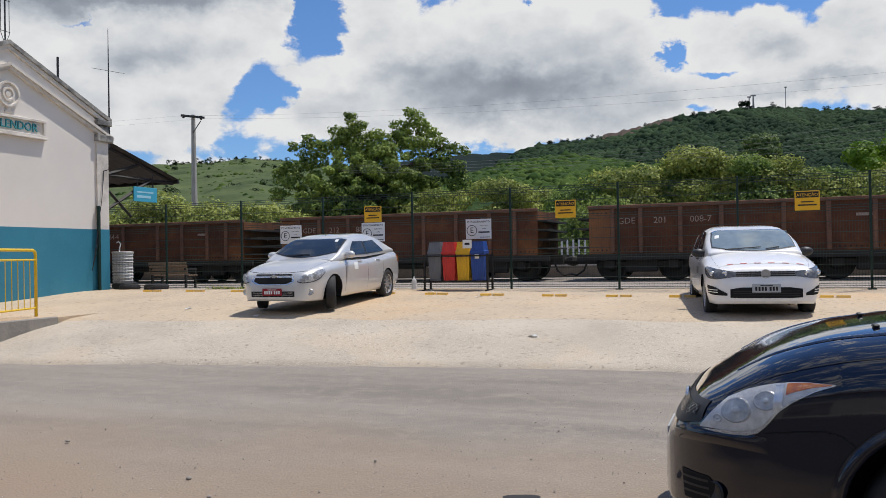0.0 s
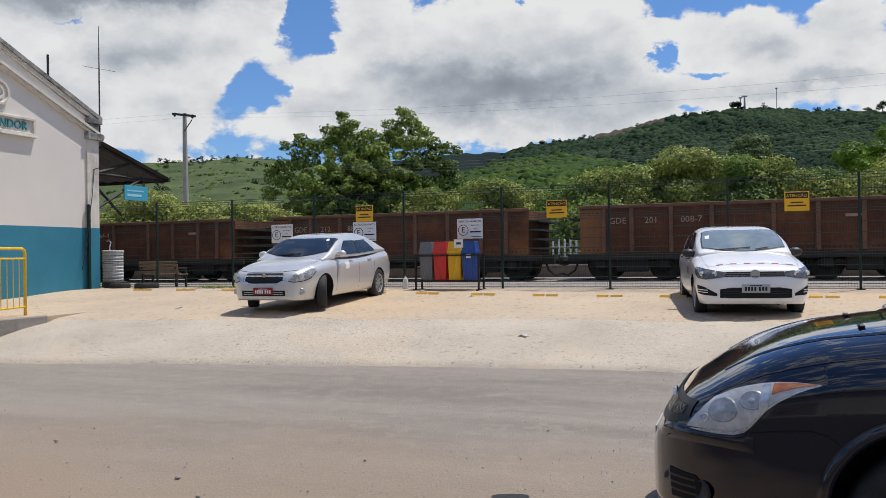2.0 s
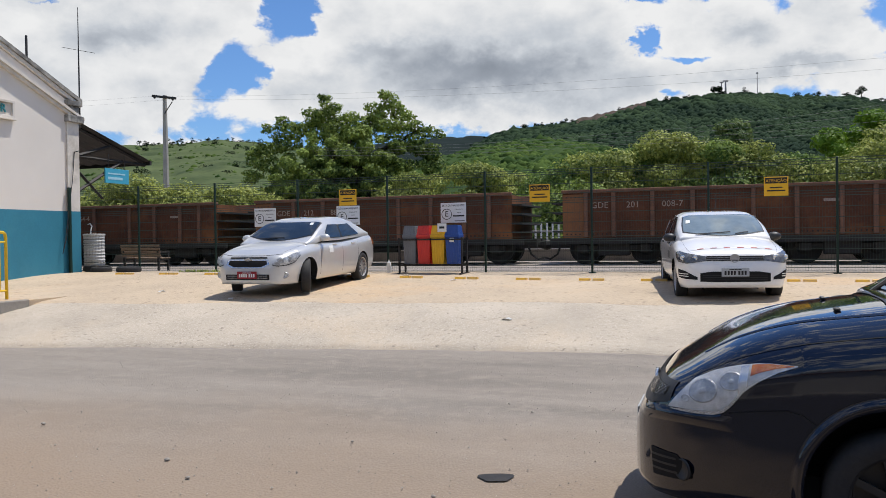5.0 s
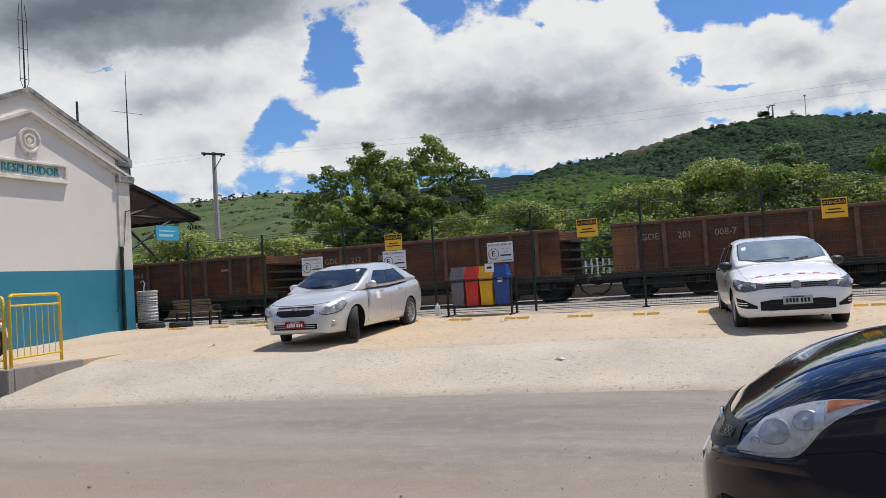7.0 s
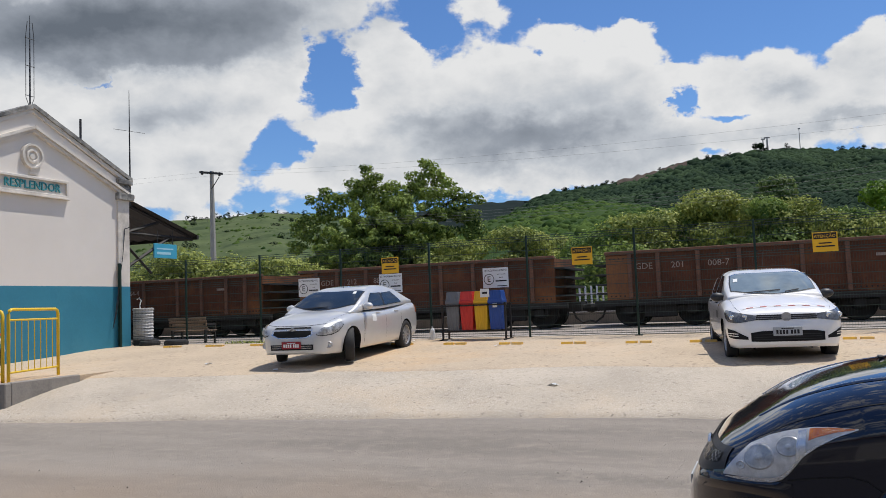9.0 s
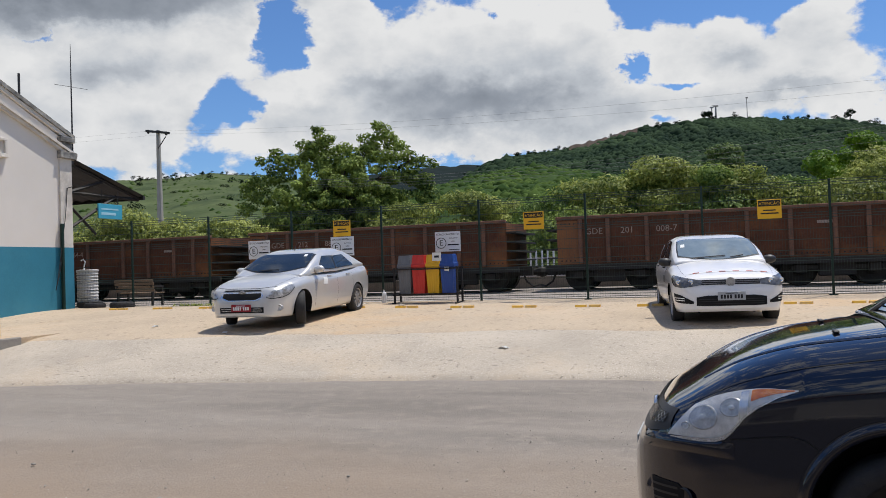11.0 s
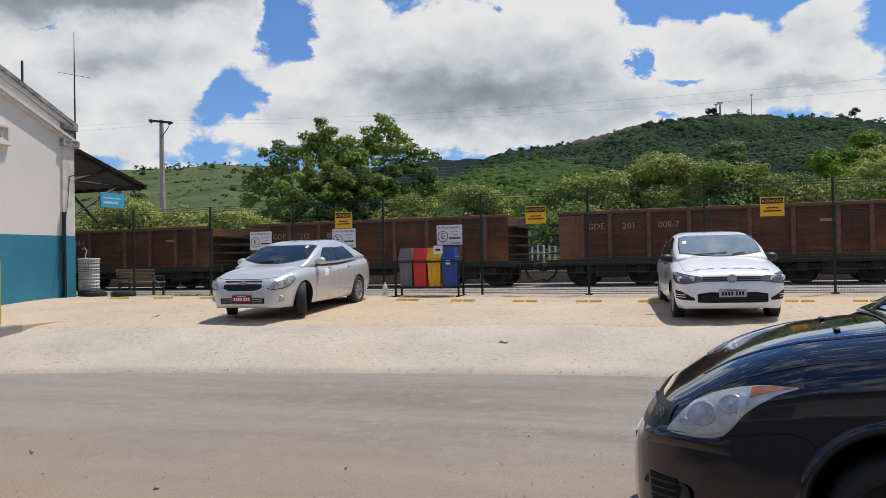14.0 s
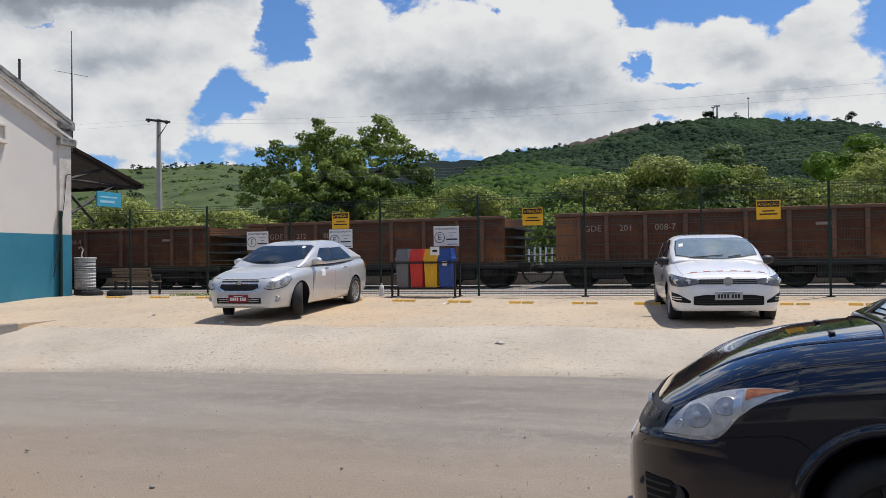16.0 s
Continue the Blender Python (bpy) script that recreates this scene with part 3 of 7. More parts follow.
aerial("antenna", (B - 0.05, 16.28, 4.1), 2.95, [(1.85, 0.42)], "thin dark vertical antenna with cross arms")
ra = aerial("antenna", (B - 0.05, RIDGE, 5.2), 2.9, [], "tall antenna with looped wires on the ridge")
for off in (-0.11, 0.11):
    part("wire", tube(bmesh.new(), [(0, off * 0.2, 0.75), (0, off, 0.95), (0, off, 2.4), (0, off * 0.6, 2.75)], 0.008, 5), CABLE, ra)
for z in (1.0, 1.7, 2.35):
    part("arm", tube(bmesh.new(), [(0, -0.13, z), (0, 0.13, z)], 0.008, 5), CABLE, ra)
stub = thing("vent_pipe", "short dark metal vent pipe on the roof", "pipe", YARD @ Matrix.Translation((B - 0.06, 14.66, 5.0)))
part("pipe", tube(bmesh.new(), [(0, 0, -0.6), (0, 0, 0.95)], 0.028, 8), CABLE, stub)
down = thing("cable", "thin cable hanging down the teal wall", "cable", YARD)
part("cable", tube(bmesh.new(), [(B + 0.07, 15.95, 3.3), (B + 0.09, 15.85, 2.6), (B + 0.10, 15.7, 1.8), (B + 0.12, 15.55, 1.1), (B + 0.10, 15.48, 0.75), (B + 0.1, 15.6, 1.1), (B + 0.1, 15.75, 1.75)], 0.009, 5), CABLE, down)
part("hook", tube(bmesh.new(), [(B + 0.05, 15.95, 3.3), (B + 0.16, 16.02, 3.34)], 0.012, 5), CABLE, down)

# ---- platform canopy behind the building ----
canopy = thing("platform_canopy", "dark steel platform canopy on trusses", "canopy", YARD)
bm = bmesh.new()
rows = []
for k in range(61):
    u = -30 + k * (14.35 / 60)
    dz = 0.02 * math.cos(k * math.pi)
    rows.append([bm.verts.new((u, v, z + dz + t)) for v, z, t in ((16.2, 4.12, 0), (18.95, 3.32, 0), (18.95, 3.32, -0.03), (16.2, 4.12, -0.03))])
for a, b in zip(rows, rows[1:]):
    for k in range(4):
        bm.faces.new((a[k], a[(k + 1) % 4], b[(k + 1) % 4], b[k]))
bmesh.ops.recalc_face_normals(bm, faces=bm.faces)
part("roof_sheet", bm, TIN, canopy)
part("fascia", boxes((-30, 18.9, 3.22, -15.63, 18.98, 3.34), (-15.68, 16.2, 3.95, -15.62, 16.3, 4.15)), BLACK_STEEL, canopy)
for u in (-15.8, -19.3, -22.8, -26.3):
    bm = bmesh.new()
    for a, b in (((16.25, 4.02), (18.9, 3.26)), ((16.25, 3.25), (18.9, 3.22)), ((16.25, 2.3), (18.0, 3.26)), ((16.3, 3.25), (17.5, 3.62)), ((16.25, 2.95), (17.2, 2.2))):
        tube(bm, [(u, a[0], a[1]), (u, b[0], b[1])], 0.045, 4)
    part("truss", bm, BLACK_STEEL, canopy)
hung = thing("hanging_sign", "blue station sign hanging under the canopy", "sign", YARD @ Matrix.Translation((-15.75, 0, 0)))
part("panel", boxes((-0.02, 17.25, 2.62, 0.02, 18.15, 3.02, 0.005)), SIGN_BLUE, hung)
part("bar", boxes((0.021, 17.35, 2.86, 0.024, 18.0, 2.90), (0.021, 17.35, 2.72, 0.024, 17.9, 2.79)), INK_BLUE, hung, "pale lettering bars")
for v in (17.4, 18.0):
    part("hanger", tube(bmesh.new(), [(0, v, 3.0), (0, v, 3.4)], 0.01, 5), CABLE, hung)

# ---- yellow guard rails on the footway ----


def guard_rail(m, length, height=1.14):
    ob = thing("guard_rail", "yellow tubular steel guard rail with thin bars", "railing", m, "footway rails")
    r, c = 0.027, 0.08
    pts = [(0, 0, -0.02), (0, 0, height - c), (c * 0.3, 0, height - c * 0.3), (c, 0, height), (length - c, 0, height), (length - c * 0.3, 0, height - c * 0.3), (length, 0, height - c), (length, 0, -0.02)]
    part("frame", tube(bmesh.new(), pts, r, 10), YELLOW, ob, smooth=True)
    for z in (height - 0.17, 0.13):
        part("rail", tube(bmesh.new(), [(0, 0, z), (length, 0, z)], 0.017, 8), YELLOW, ob)
    n = max(3, round(length / 0.17))
    for k in range(1, n):
        x = length * k / n
        part("bar", tube(bmesh.new(), [(x, 0, 0.13), (x, 0, height - 0.17)], 0.008, 6), YELLOW, ob)
    return ob


guard_rail(YARD @ pose(-11.36, 9.16, 0.07, 0, 0, 108), 1.42)
for k in range(3):
    guard_rail(YARD @ pose(-11.42 - 1.0 * k - 0.98, 9.12, 0.055, 0, 0, 0), 0.96)

# ---- fence ----
FV, FZ = 16.49, 0.24
fence = thing("mesh_fence", "dark green welded mesh fence on steel posts", "fence", YARD)
for i in range(-1, 15):
    u = -14.02 + 2.28 * i
    bm = boxes((u - 0.022, FV - 0.02, FZ - 0.05, u + 0.022, FV + 0.025, 2.42, 0.006), (u - 0.07, FV - 0.06, FZ - 0.02, u + 0.07, FV + 0.08, FZ + 0.015))
    part("post", bm, FENCE_GREEN, fence)
part("post", boxes((-15.53, 15.70, 0.1, -15.46, 15.77, 2.40, 0.006)), FENCE_GREEN, fence)
for i in range(-1, 14):
    u0, u1 = -14.02 + 2.28 * i + 0.03, -14.02 + 2.28 * (i + 1) - 0.03
    bm = bmesh.new()

    def wire(p, q, r):
        a = [bm.verts.new(Vector(p) + Vector(o)) for o in ((-r, 0, -r), (r, 0, r), (0, r, 0))]
        b = [bm.verts.new(Vector(q) + Vector(o)) for o in ((-r, 0, -r), (r, 0, r), (0, r, 0))]
        for k in range(3):
            bm.faces.new((a[k], a[(k + 1) % 3], b[(k + 1) % 3], b[k]))

    for k in range(11):
        z = FZ + 0.06 + k * 0.2
        wire((u0, FV - 0.005, z), (u1, FV - 0.005, z), 0.0055)
        if k in (0, 3, 7, 10):
            wire((u0, FV - 0.03, z + 0.05), (u1, FV - 0.03, z + 0.05), 0.0055)
            wire((u0, FV - 0.005, z + 0.1), (u1, FV - 0.005, z + 0.1), 0.0055)
    for k in range(45):
        u = u0 + (u1 - u0) * (k + 0.5) / 45
        wire((u, FV, FZ + 0.04), (u, FV, 2.36), 0.0015)
    part("mesh_panel", bm, WIRE, fence)


def sign_board(name, label, u, z0, z1, w, mat, group):
    ob = thing(name, label, "sign", YARD @ Matrix.Translation((u, FV - 0.06, (z0 + z1) / 2)), group)
    h = z1 - z0
    part("panel", boxes((-w / 2, -0.004, -h / 2, w / 2, 0.006, h / 2, 0.002)), mat, ob)
    for du in (-w * 0.35, w * 0.35):
        part("bracket", boxes((du - 0.01, 0.006, h * 0.3, du + 0.01, 0.06, h * 0.36), ), STEEL, ob)
    return ob


def stand(x, z):
    return Matrix.Translation((x, -0.006, z)) @ Euler((radians(90), 0, 0)).to_matrix().to_4x4()


def parking_sign(u):
    ob = sign_board("parking_sign", "white reserved parking sign with a ringed letter on the fence", u, 1.335, 1.765, 0.58, SIGN_WHITE, "parking signs")
    lettering("ESTACIONAMENTO", 0.058, INK, ob, stand(0, 0.155), "heading", 0.0015)
    ring = bmesh.new()
    lathe(ring, [(0.105, -0.0055), (0.105, -0.0085), (0.118, -0.0085), (0.118, -0.0055)], "y", 36, Matrix.Translation((-0.15, 0, -0.03)))
    part("ring", ring, INK, ob)
    lettering("E", 0.17, INK, ob, stand(-0.15, -0.03), "letter", 0.003)
    lettering("EXCLUSIVO", 0.036, INK, ob, stand(0.13, 0.07), "line", 0.001)
    lettering("PARA", 0.036, INK, ob, stand(0.13, 0.0), "line", 0.001)
    part("line", boxes((-0.0, -0.007, -0.085, 0.25, -0.004, -0.055)), INK, ob, "row of small black lettering")
    part("line", boxes((0.03, -0.007, -0.185, 0.26, -0.004, -0.17)), INK, ob)
    return ob


for u in (-10.30, -8.13, -5.60):
    parking_sign(u)


def warning_sign(u, z0):
    ob = sign_board("warning_sign", "yellow warning sign with a black heading band", u, z0, z0 + 0.365, 0.43, SIGN_YELLOW, "warning signs")
    part("band", boxes((-0.195, -0.0065, 0.055, 0.195, -0.004, 0.165)), INK, ob, "black heading band")
    lettering("ATENÇÃO", 0.078, SIGN_YELLOW, ob, stand(0, 0.103) @ Matrix.Translation((0, 0, 0.002)), "heading", 0.0015)
    part("line", boxes((-0.11, -0.0065, -0.035, 0.11, -0.004, -0.012)), INK, ob)
    part("line", boxes((-0.16, -0.0065, -0.095, 0.16, -0.004, -0.070)), INK, ob)
    return ob


for u, z in ((-8.13, 1.775), (-3.69, 1.73), (0.885, 1.715)):
    warning_sign(u, z)

# ---- wheel stops ----


def wheel_stop(u):
    ob = thing("wheel_stop", "low worn yellow concrete wheel stop pair", "wheel stop", YARD @ Matrix.Translation((u, 15.19, ground_z(u, 15.19) + 0.01)), "wheel stops")
    for x in (-0.13, 0.13):
        bm = bmesh.new()
        prof = ((-0.07, -0.02), (0.07, -0.02), (0.04, 0.042), (-0.04, 0.042))
        ends = [[bm.verts.new((x + s * 0.105, y, z)) for y, z in prof] for s in (-1, 1)]
        bm.faces.new(ends[0][::-1])
        bm.faces.new(ends[1])
        for k in range(4):
            bm.faces.new((ends[0][k], ends[0][(k + 1) % 4], ends[1][(k + 1) % 4], ends[1][k]))
        part("block", bm, STOP_YELLOW, ob)


for u in (-13.35, -12.11, -10.86, -9.65, -8.45, -7.3, -6.11, -4.92, -3.66, -2.43, -1.28, 0.0, 1.22, 2.3, 3.5, 4.7):
    wheel_stop(u)

# ---- recycling bins ----
BZ = 0.235
rack = thing("bin_rack", "dark steel rack holding four recycling bins", "rack", YARD @ Matrix.Translation((-5.97, 16.12, BZ)))
for x in (-0.71, 0.71):
    for y in (-0.17, 0.17):
        part("leg", boxes((x - 0.018, y - 0.018, 0, x + 0.018, y + 0.018, 0.78)), BLACK_STEEL, rack)
    part("cross_bar", boxes((x - 0.018, -0.30, 0.0, x + 0.018, 0.30, 0.03)), BLACK_STEEL, rack)
for y, z in ((-0.17, 0.74), (0.17, 0.74), (-0.17, 0.19), (0.17, 0.19)):
    part("rail", boxes((-0.75, y - 0.015, z - 0.015, 0.75, y + 0.015, z + 0.015)), BLACK_STEEL, rack)


def bin_at(x, mat, label, group="recycling bins"):
    ob = thing("recycling_bin", label, "bin", YARD @ Matrix.Translation((-5.97 + x, 16.12, BZ + 0.22)), group)
    bm = bmesh.new()
    n, rings = 11, []
    for t in (0.0, 0.03, 0.75, 0.76, 0.80):
        hw, hd = 0.125 + 0.03 * t, 0.125 + 0.03 * t
        if t > 0.755:
            hw, hd = hw + 0.012, hd + 0.012
        z = t * 0.74
        ring = []
        for side in range(4):
            for k in range(n):
                s = -1 + 2 * k / n
                rib = 0.007 if (k % 2 and t < 0.755) else 0.0
                x0, y0 = ((s * hw, -hd + rib), (hw - rib, s * hd), (-s * hw, hd - rib), (-hw + rib, -s * hd))[side]
                ring.append(bm.verts.new((x0, y0, z)))
        rings.append(ring)
    for a, b in zip(rings, rings[1:]):
        for k in range(len(a)):
            bm.faces.new((a[k], a[(k + 1) % len(a)], b[(k + 1) % len(a)], b[k]))
    bm.faces.new(rings[0][::-1])
    part("body", bm, mat, ob)
    lid = bmesh.new()
    rings = []
    for z, s in ((0.592, 1.06), (0.62, 1.06), (0.635, 0.99), (0.80, 0.86), (0.82, 0.82)):
        ring = []
        for side in range(4):
            for k in range(n):
                q = -1 + 2 * k / n
                rib = 0.008 if (k % 2 and 0.63 < z < 0.81) else 0.0
                w = 0.15 * s
                x0, y0 = ((q * w, -w + rib), (w - rib, q * w), (-q * w, w - rib), (-w + rib, -q * w))[side]
                ring.append(lid.verts.new((x0, y0, z)))
        rings.append(ring)
    for a, b in zip(rings, rings[1:]):
        for k in range(len(a)):
            lid.faces.new((a[k], a[(k + 1) % len(a)], b[(k + 1) % len(a)], b[k]))
    lid.faces.new(rings[-1])
    part("lid", lid, mat, ob, "ribbed hopper lid")
    return ob


bin_at(-0.485, GREY_PLASTIC, "grey ribbed plastic recycling bin in the rack")
bin_at(-0.162, RED_PLASTIC, "red ribbed plastic recycling bin in the rack")
bin_at(0.162, YELLOW_PLASTIC, "yellow ribbed plastic recycling bin in the rack")
blue = bin_at(0.485, BLUE_PLASTIC, "blue ribbed plastic recycling bin with a sticker")
part("sticker", boxes((-0.05, -0.162, 0.46, 0.05, -0.157, 0.55)), PAPER, blue, "white recycling sticker")
note = thing("paper_notice", "small white handwritten notice above the bins", "notice", YARD @ Matrix.Translation((-5.97 + 0.28, 15.93, BZ + 0.99)))
part("sheet", boxes((-0.10, -0.003, -0.09, 0.10, 0.003, 0.09), (-0.004, 0.003, -0.09, 0.004, 0.09, -0.05)), PAPER, note)
part("line", boxes((-0.055, -0.006, -0.02, 0.055, -0.003, 0.025)), INK, note, "short black lettering bar")

# ---- bench, drum, tyres behind and beside the fence ----
bench = thing("bench", "weathered slatted timber bench behind the fence", "bench", YARD @ Matrix.Translation((-14.36, 16.98, 0.235)) @ Matrix.Scale(0.90, 4))
for k in range(4):
    part("back_slat", boxes((-0.68, -0.03 - 0.02 * k, 0.44 + 0.09 * k, 0.68, -0.005 - 0.02 * k, 0.51 + 0.09 * k, 0.005)), BENCH_WOOD, bench)
for k in range(4):
    part("seat_slat", boxes((-0.68, 0.04 + 0.10 * k, 0.38, 0.68, 0.12 + 0.10 * k, 0.41, 0.005)), BENCH_WOOD, bench)
for x in (-0.6, 0.6):
    part("leg", boxes((x - 0.025, -0.04, 0, x + 0.025, 0.02, 0.42), (x - 0.025, 0.38, 0, x + 0.025, 0.43, 0.60), (x - 0.025, 0.0, 0.33, x + 0.025, 0.42, 0.38), (x - 0.03, -0.06, 0.55, x + 0.03, 0.45, 0.60)), BLACK_STEEL, bench)
drum = thing("plastic_drum", "dirty white ribbed plastic drum", "drum", YARD @ Matrix.Translation((-15.90, 16.98, 0.41)) @ Matrix.Scale(0.93, 4))
prof = [(0.0, 0.0), (0.27, 0.0)]
for k in range(9):
    prof += [(0.275, 0.03 + k * 0.09), (0.29, 0.06 + k * 0.09), (0.275, 0.09 + k * 0.09)]
prof += [(0.30, 0.86), (0.30, 0.89), (0.27, 0.90), (0.0, 0.90)]
part("body", lathe(bmesh.new(), prof, "z", 24), DRUM_WHITE, drum)
part("hose", tube(bmesh.new(), [(-0.12, 0, 0.9), (-0.12, 0, 1.0), (-0.07, 0, 1.12), (-0.14, 0, 1.2), (-0.22, 0, 1.17)], 0.018, 6), PAPER, drum, "pale bent hose")


def tyre_at(u, v, z, r, w, label, flat=True, count=1):
    ob = thing("old_tyre", label, "tyre", YARD @ Matrix.Translation((u, v, z)), "old tyres")
    for k in range(count):
        prof = [(r * 0.6, 0.02), (r * 0.75, 0.0), (r * 0.95, 0.02), (r, 0.06), (r, w - 0.06), (r * 0.95, w - 0.02), (r * 0.75, w), (r * 0.6, w - 0.02), (r * 0.58, w / 2), (r * 0.6, 0.02)]
        part("casing", lathe(bmesh.new(), prof, "z", 20, Matrix.Translation((0.03 * k, 0, k * w))), RUBBER, ob)


tyre_at(-15.86, 17.0, 0.235, 0.33, 0.18, "old black tyre under the drum")
tyre_at(-14.15, 16.25, 0.235, 0.30, 0.17, "old black tyre lying by the fence")
tyre_at(-15.05, 16.3, 0.235, 0.26, 0.16, "old black tyre lying by the wall")
crate = thing("block", "dark concrete block beside the drum", "block", YARD @ Matrix.Translation((-15.3, 16.32, 0.22)))
part("body", boxes((-0.2, -0.12, 0, 0.16, 0.12, 0.2, 0.015)), BLACK_STEEL, crate)

jug = thing("plastic_bottle", "clear plastic bottle standing by the fence", "bottle", YARD @ Matrix.Translation((-7.08, 16.3, 0.24)))
part("body", lathe(bmesh.new(), [(0.0, 0.0), (0.05, 0.0), (0.055, 0.02), (0.055, 0.18), (0.045, 0.23), (0.018, 0.27), (0.018, 0.30), (0.0, 0.30)], "z", 14), PAPER, jug)
for k, (u, v) in enumerate(((-6.4, 15.6), (-5.1, 14.9), (-9.9, 12.2), (-8.0, 11.6), (-3.0, 11.1), (-7.3, 15.75))):
    litter = thing("litter", "scrap of pale litter on the ground", "litter", YARD @ pose(u, v, ground_z(u, v) + 0.015, 0, 0, 40 * k), "litter scraps")
    bm = bmesh.new()
    a = [bm.verts.new((x, y, z)) for x, y, z in ((-0.07, -0.04, 0), (0.0, -0.05, 0.03), (0.08, -0.02, 0.005), (-0.06, 0.04, 0.008), (0.01, 0.03, 0.025), (0.07, 0.05, 0))]
    bm.faces.new((a[0], a[1], a[4], a[3]))
    bm.faces.new((a[1], a[2], a[5], a[4]))
    bmesh.ops.solidify(bm, geom=bm.faces[:], thickness=0.004)
    part("scrap", bm, PAPER, litter)
weeds = bmesh.new()
rng = random.Random(5)
for _ in range(500):
    u, v = rng.uniform(-12.6, -9.6), 16.35 + rng.gauss(0, 0.09)
    a = rng.uniform(0, 6.28)
    p = Vector((u, v, ground_z(u, v) + 0.01))
    d = Vector((math.cos(a), math.sin(a), 0)) * rng.uniform(0.03, 0.10)
    s = Vector((-d.y, d.x, 0)) * 0.25
    q = [weeds.verts.new(x) for x in (p - s, p + s, p + d + Vector((0, 0, rng.uniform(0.02, 0.10))))]
    weeds.faces.new(q)
wd = part("weeds", weeds, LEAF_LIGHT)
wd.matrix_world = YARD
tagged(wd, "low green weeds along the fence", "weeds", kind="stuff")

# ---- ore train ----
TV, TZ = 21.45, 0.25  # near side of the wagons, top of rail
for v in (21.45 + 0.75, 21.45 + 1.75):
    rail = part("rail", boxes((-60, v - 0.035, TZ - 0.10, 45, v + 0.035, TZ, 0.01)), STEEL)
    rail.matrix_world = YARD
    tagged(rail, "worn steel railway rail", "rail", kind="structure")


def wagon(u, number):
    L, W, z0, z1 = 8.15, 2.5, 0.70, 1.92
    ob = thing("ore_wagon", "rusty brown ore wagon with ribbed sides", "wagon", YARD @ Matrix.Translation((u, TV, TZ)), "ore wagons")
    h = L / 2
    part("side_panel", boxes((-h, 0.02, z0, h, 0.05, z1)), RUST, ob, "rusty brown side sheet")
    part("side_panel", boxes((-h, W - 0.05, z0, h, W - 0.02, z1)), RUST, ob)
    part("floor", boxes((-h, 0.05, z0, h, W - 0.05, z0 + 0.05)), RUST, ob)
    part("end_panel", boxes((-h - 0.02, 0.05, z0, -h + 0.03, W - 0.05, z1), (-h - 0.004, 0.008, z0 + 0.01, -h + 0.62, 0.019, z1 - 0.05)), RUST_END, ob, "orange rusty end panel")
    part("end_panel", boxes((h - 0.03, 0.05, z0, h + 0.02, W - 0.05, z1)), RUST, ob)
    part("top_chord", boxes((-h - 0.03, -0.05, z1 - 0.02, h + 0.03, 0.08, z1 + 0.07, 0.01), (-h - 0.03, W - 0.08, z1 - 0.02, h + 0.03, W + 0.05, z1 + 0.07, 0.01)), RUST_LIGHT, ob)
    for x in (-h + 0.62, -h + 1.35, -h + 2.35, -h + 3.35, h - 3.35, h - 2.35, h - 1.35, h - 0.62):
        part("rib", boxes((x - 0.055, -0.055, z0 + 0.02, x + 0.055, 0.02, z1 - 0.02, 0.012)), RUST_LIGHT, ob)
    rivets = bmesh.new()
    for row in (z1 - 0.13, z0 + 0.10):
        for k in range(68):
            x = -h + 0.1 + k * (L - 0.2) / 67
            box(rivets, x - 0.018, 0.005, row - 0.018, x + 0.018, 0.02, row + 0.018)
    tagged(part("rivets", rivets, BLACK_STEEL, ob), kind="stuff")
    part("sill", boxes((-h - 0.35, -0.02, z0 - 0.16, h + 0.35, 0.10, z0 + 0.0), (-h - 0.35, W - 0.1, z0 - 0.16, h + 0.35, W + 0.02, z0)), BLACK_STEEL, ob)
    part("frame", boxes((-h - 0.5, 0.95, 0.42, h + 0.5, 1.55, z0)), BLACK_STEEL, ob)
    for s in (-1, 1):
        for z in (0.86, 1.10, 1.36, 1.62):
            part("end_step", boxes((min(s * h, s * (h + 0.30)), 0.05, z, max(s * h, s * (h + 0.30)), W - 0.05, z + 0.05)), BLACK_STEEL, ob)
        part("coupler", tube(bmesh.new(), [(s * h, 1.25, 0.52), (s * (h + 0.55), 1.25, 0.52), (s * (h + 0.72), 1.25, 0.52)], [0.10, 0.10, 0.15], 8), BLACK_STEEL, ob)
        part("hose", tube(bmesh.new(), [(s * (h + 0.25), 0.95, 0.5), (s * (h + 0.35), 0.93, 0.25), (s * (h + 0.55), 0.93, 0.12), (s * (h + 0.72), 0.95, 0.16)], 0.03, 6), RUBBER, ob)
        bogie = part("bogie", boxes((s * 2.75 - 1.05, 0.22, 0.36, s * 2.75 + 1.05, 0.38, 0.52, 0.03), (s * 2.75 - 0.42, 0.17, 0.22, s * 2.75 + 0.42, 0.40, 0.60, 0.03), (s * 2.75 - 0.25, 0.3, 0.4, s * 2.75 + 0.25, 2.2, 0.66)), BLACK_STEEL, ob)
        for dx in (-0.82, 0.82):
            for y in (0.62, 1.72):
                w = lathe(bmesh.new(), [(0.05, y - 0.1), (0.14, y - 0.1), (0.20, y - 0.02), (0.36, y - 0.02), (0.42, y - 0.05), (0.42, y + 0.06), (0.45, y + 0.065), (0.45, y + 0.09), (0.05, y + 0.09)], "y", 26, Matrix.Translation((s * 2.75 + dx, 0, 0.42)))
                part("wheel", w, BLACK_STEEL, bogie)
            part("axle_box", boxes((s * 2.75 + dx - 0.14, 0.12, 0.30, s * 2.75 + dx + 0.14, 0.24, 0.54, 0.03)), BLACK_STEEL, bogie)
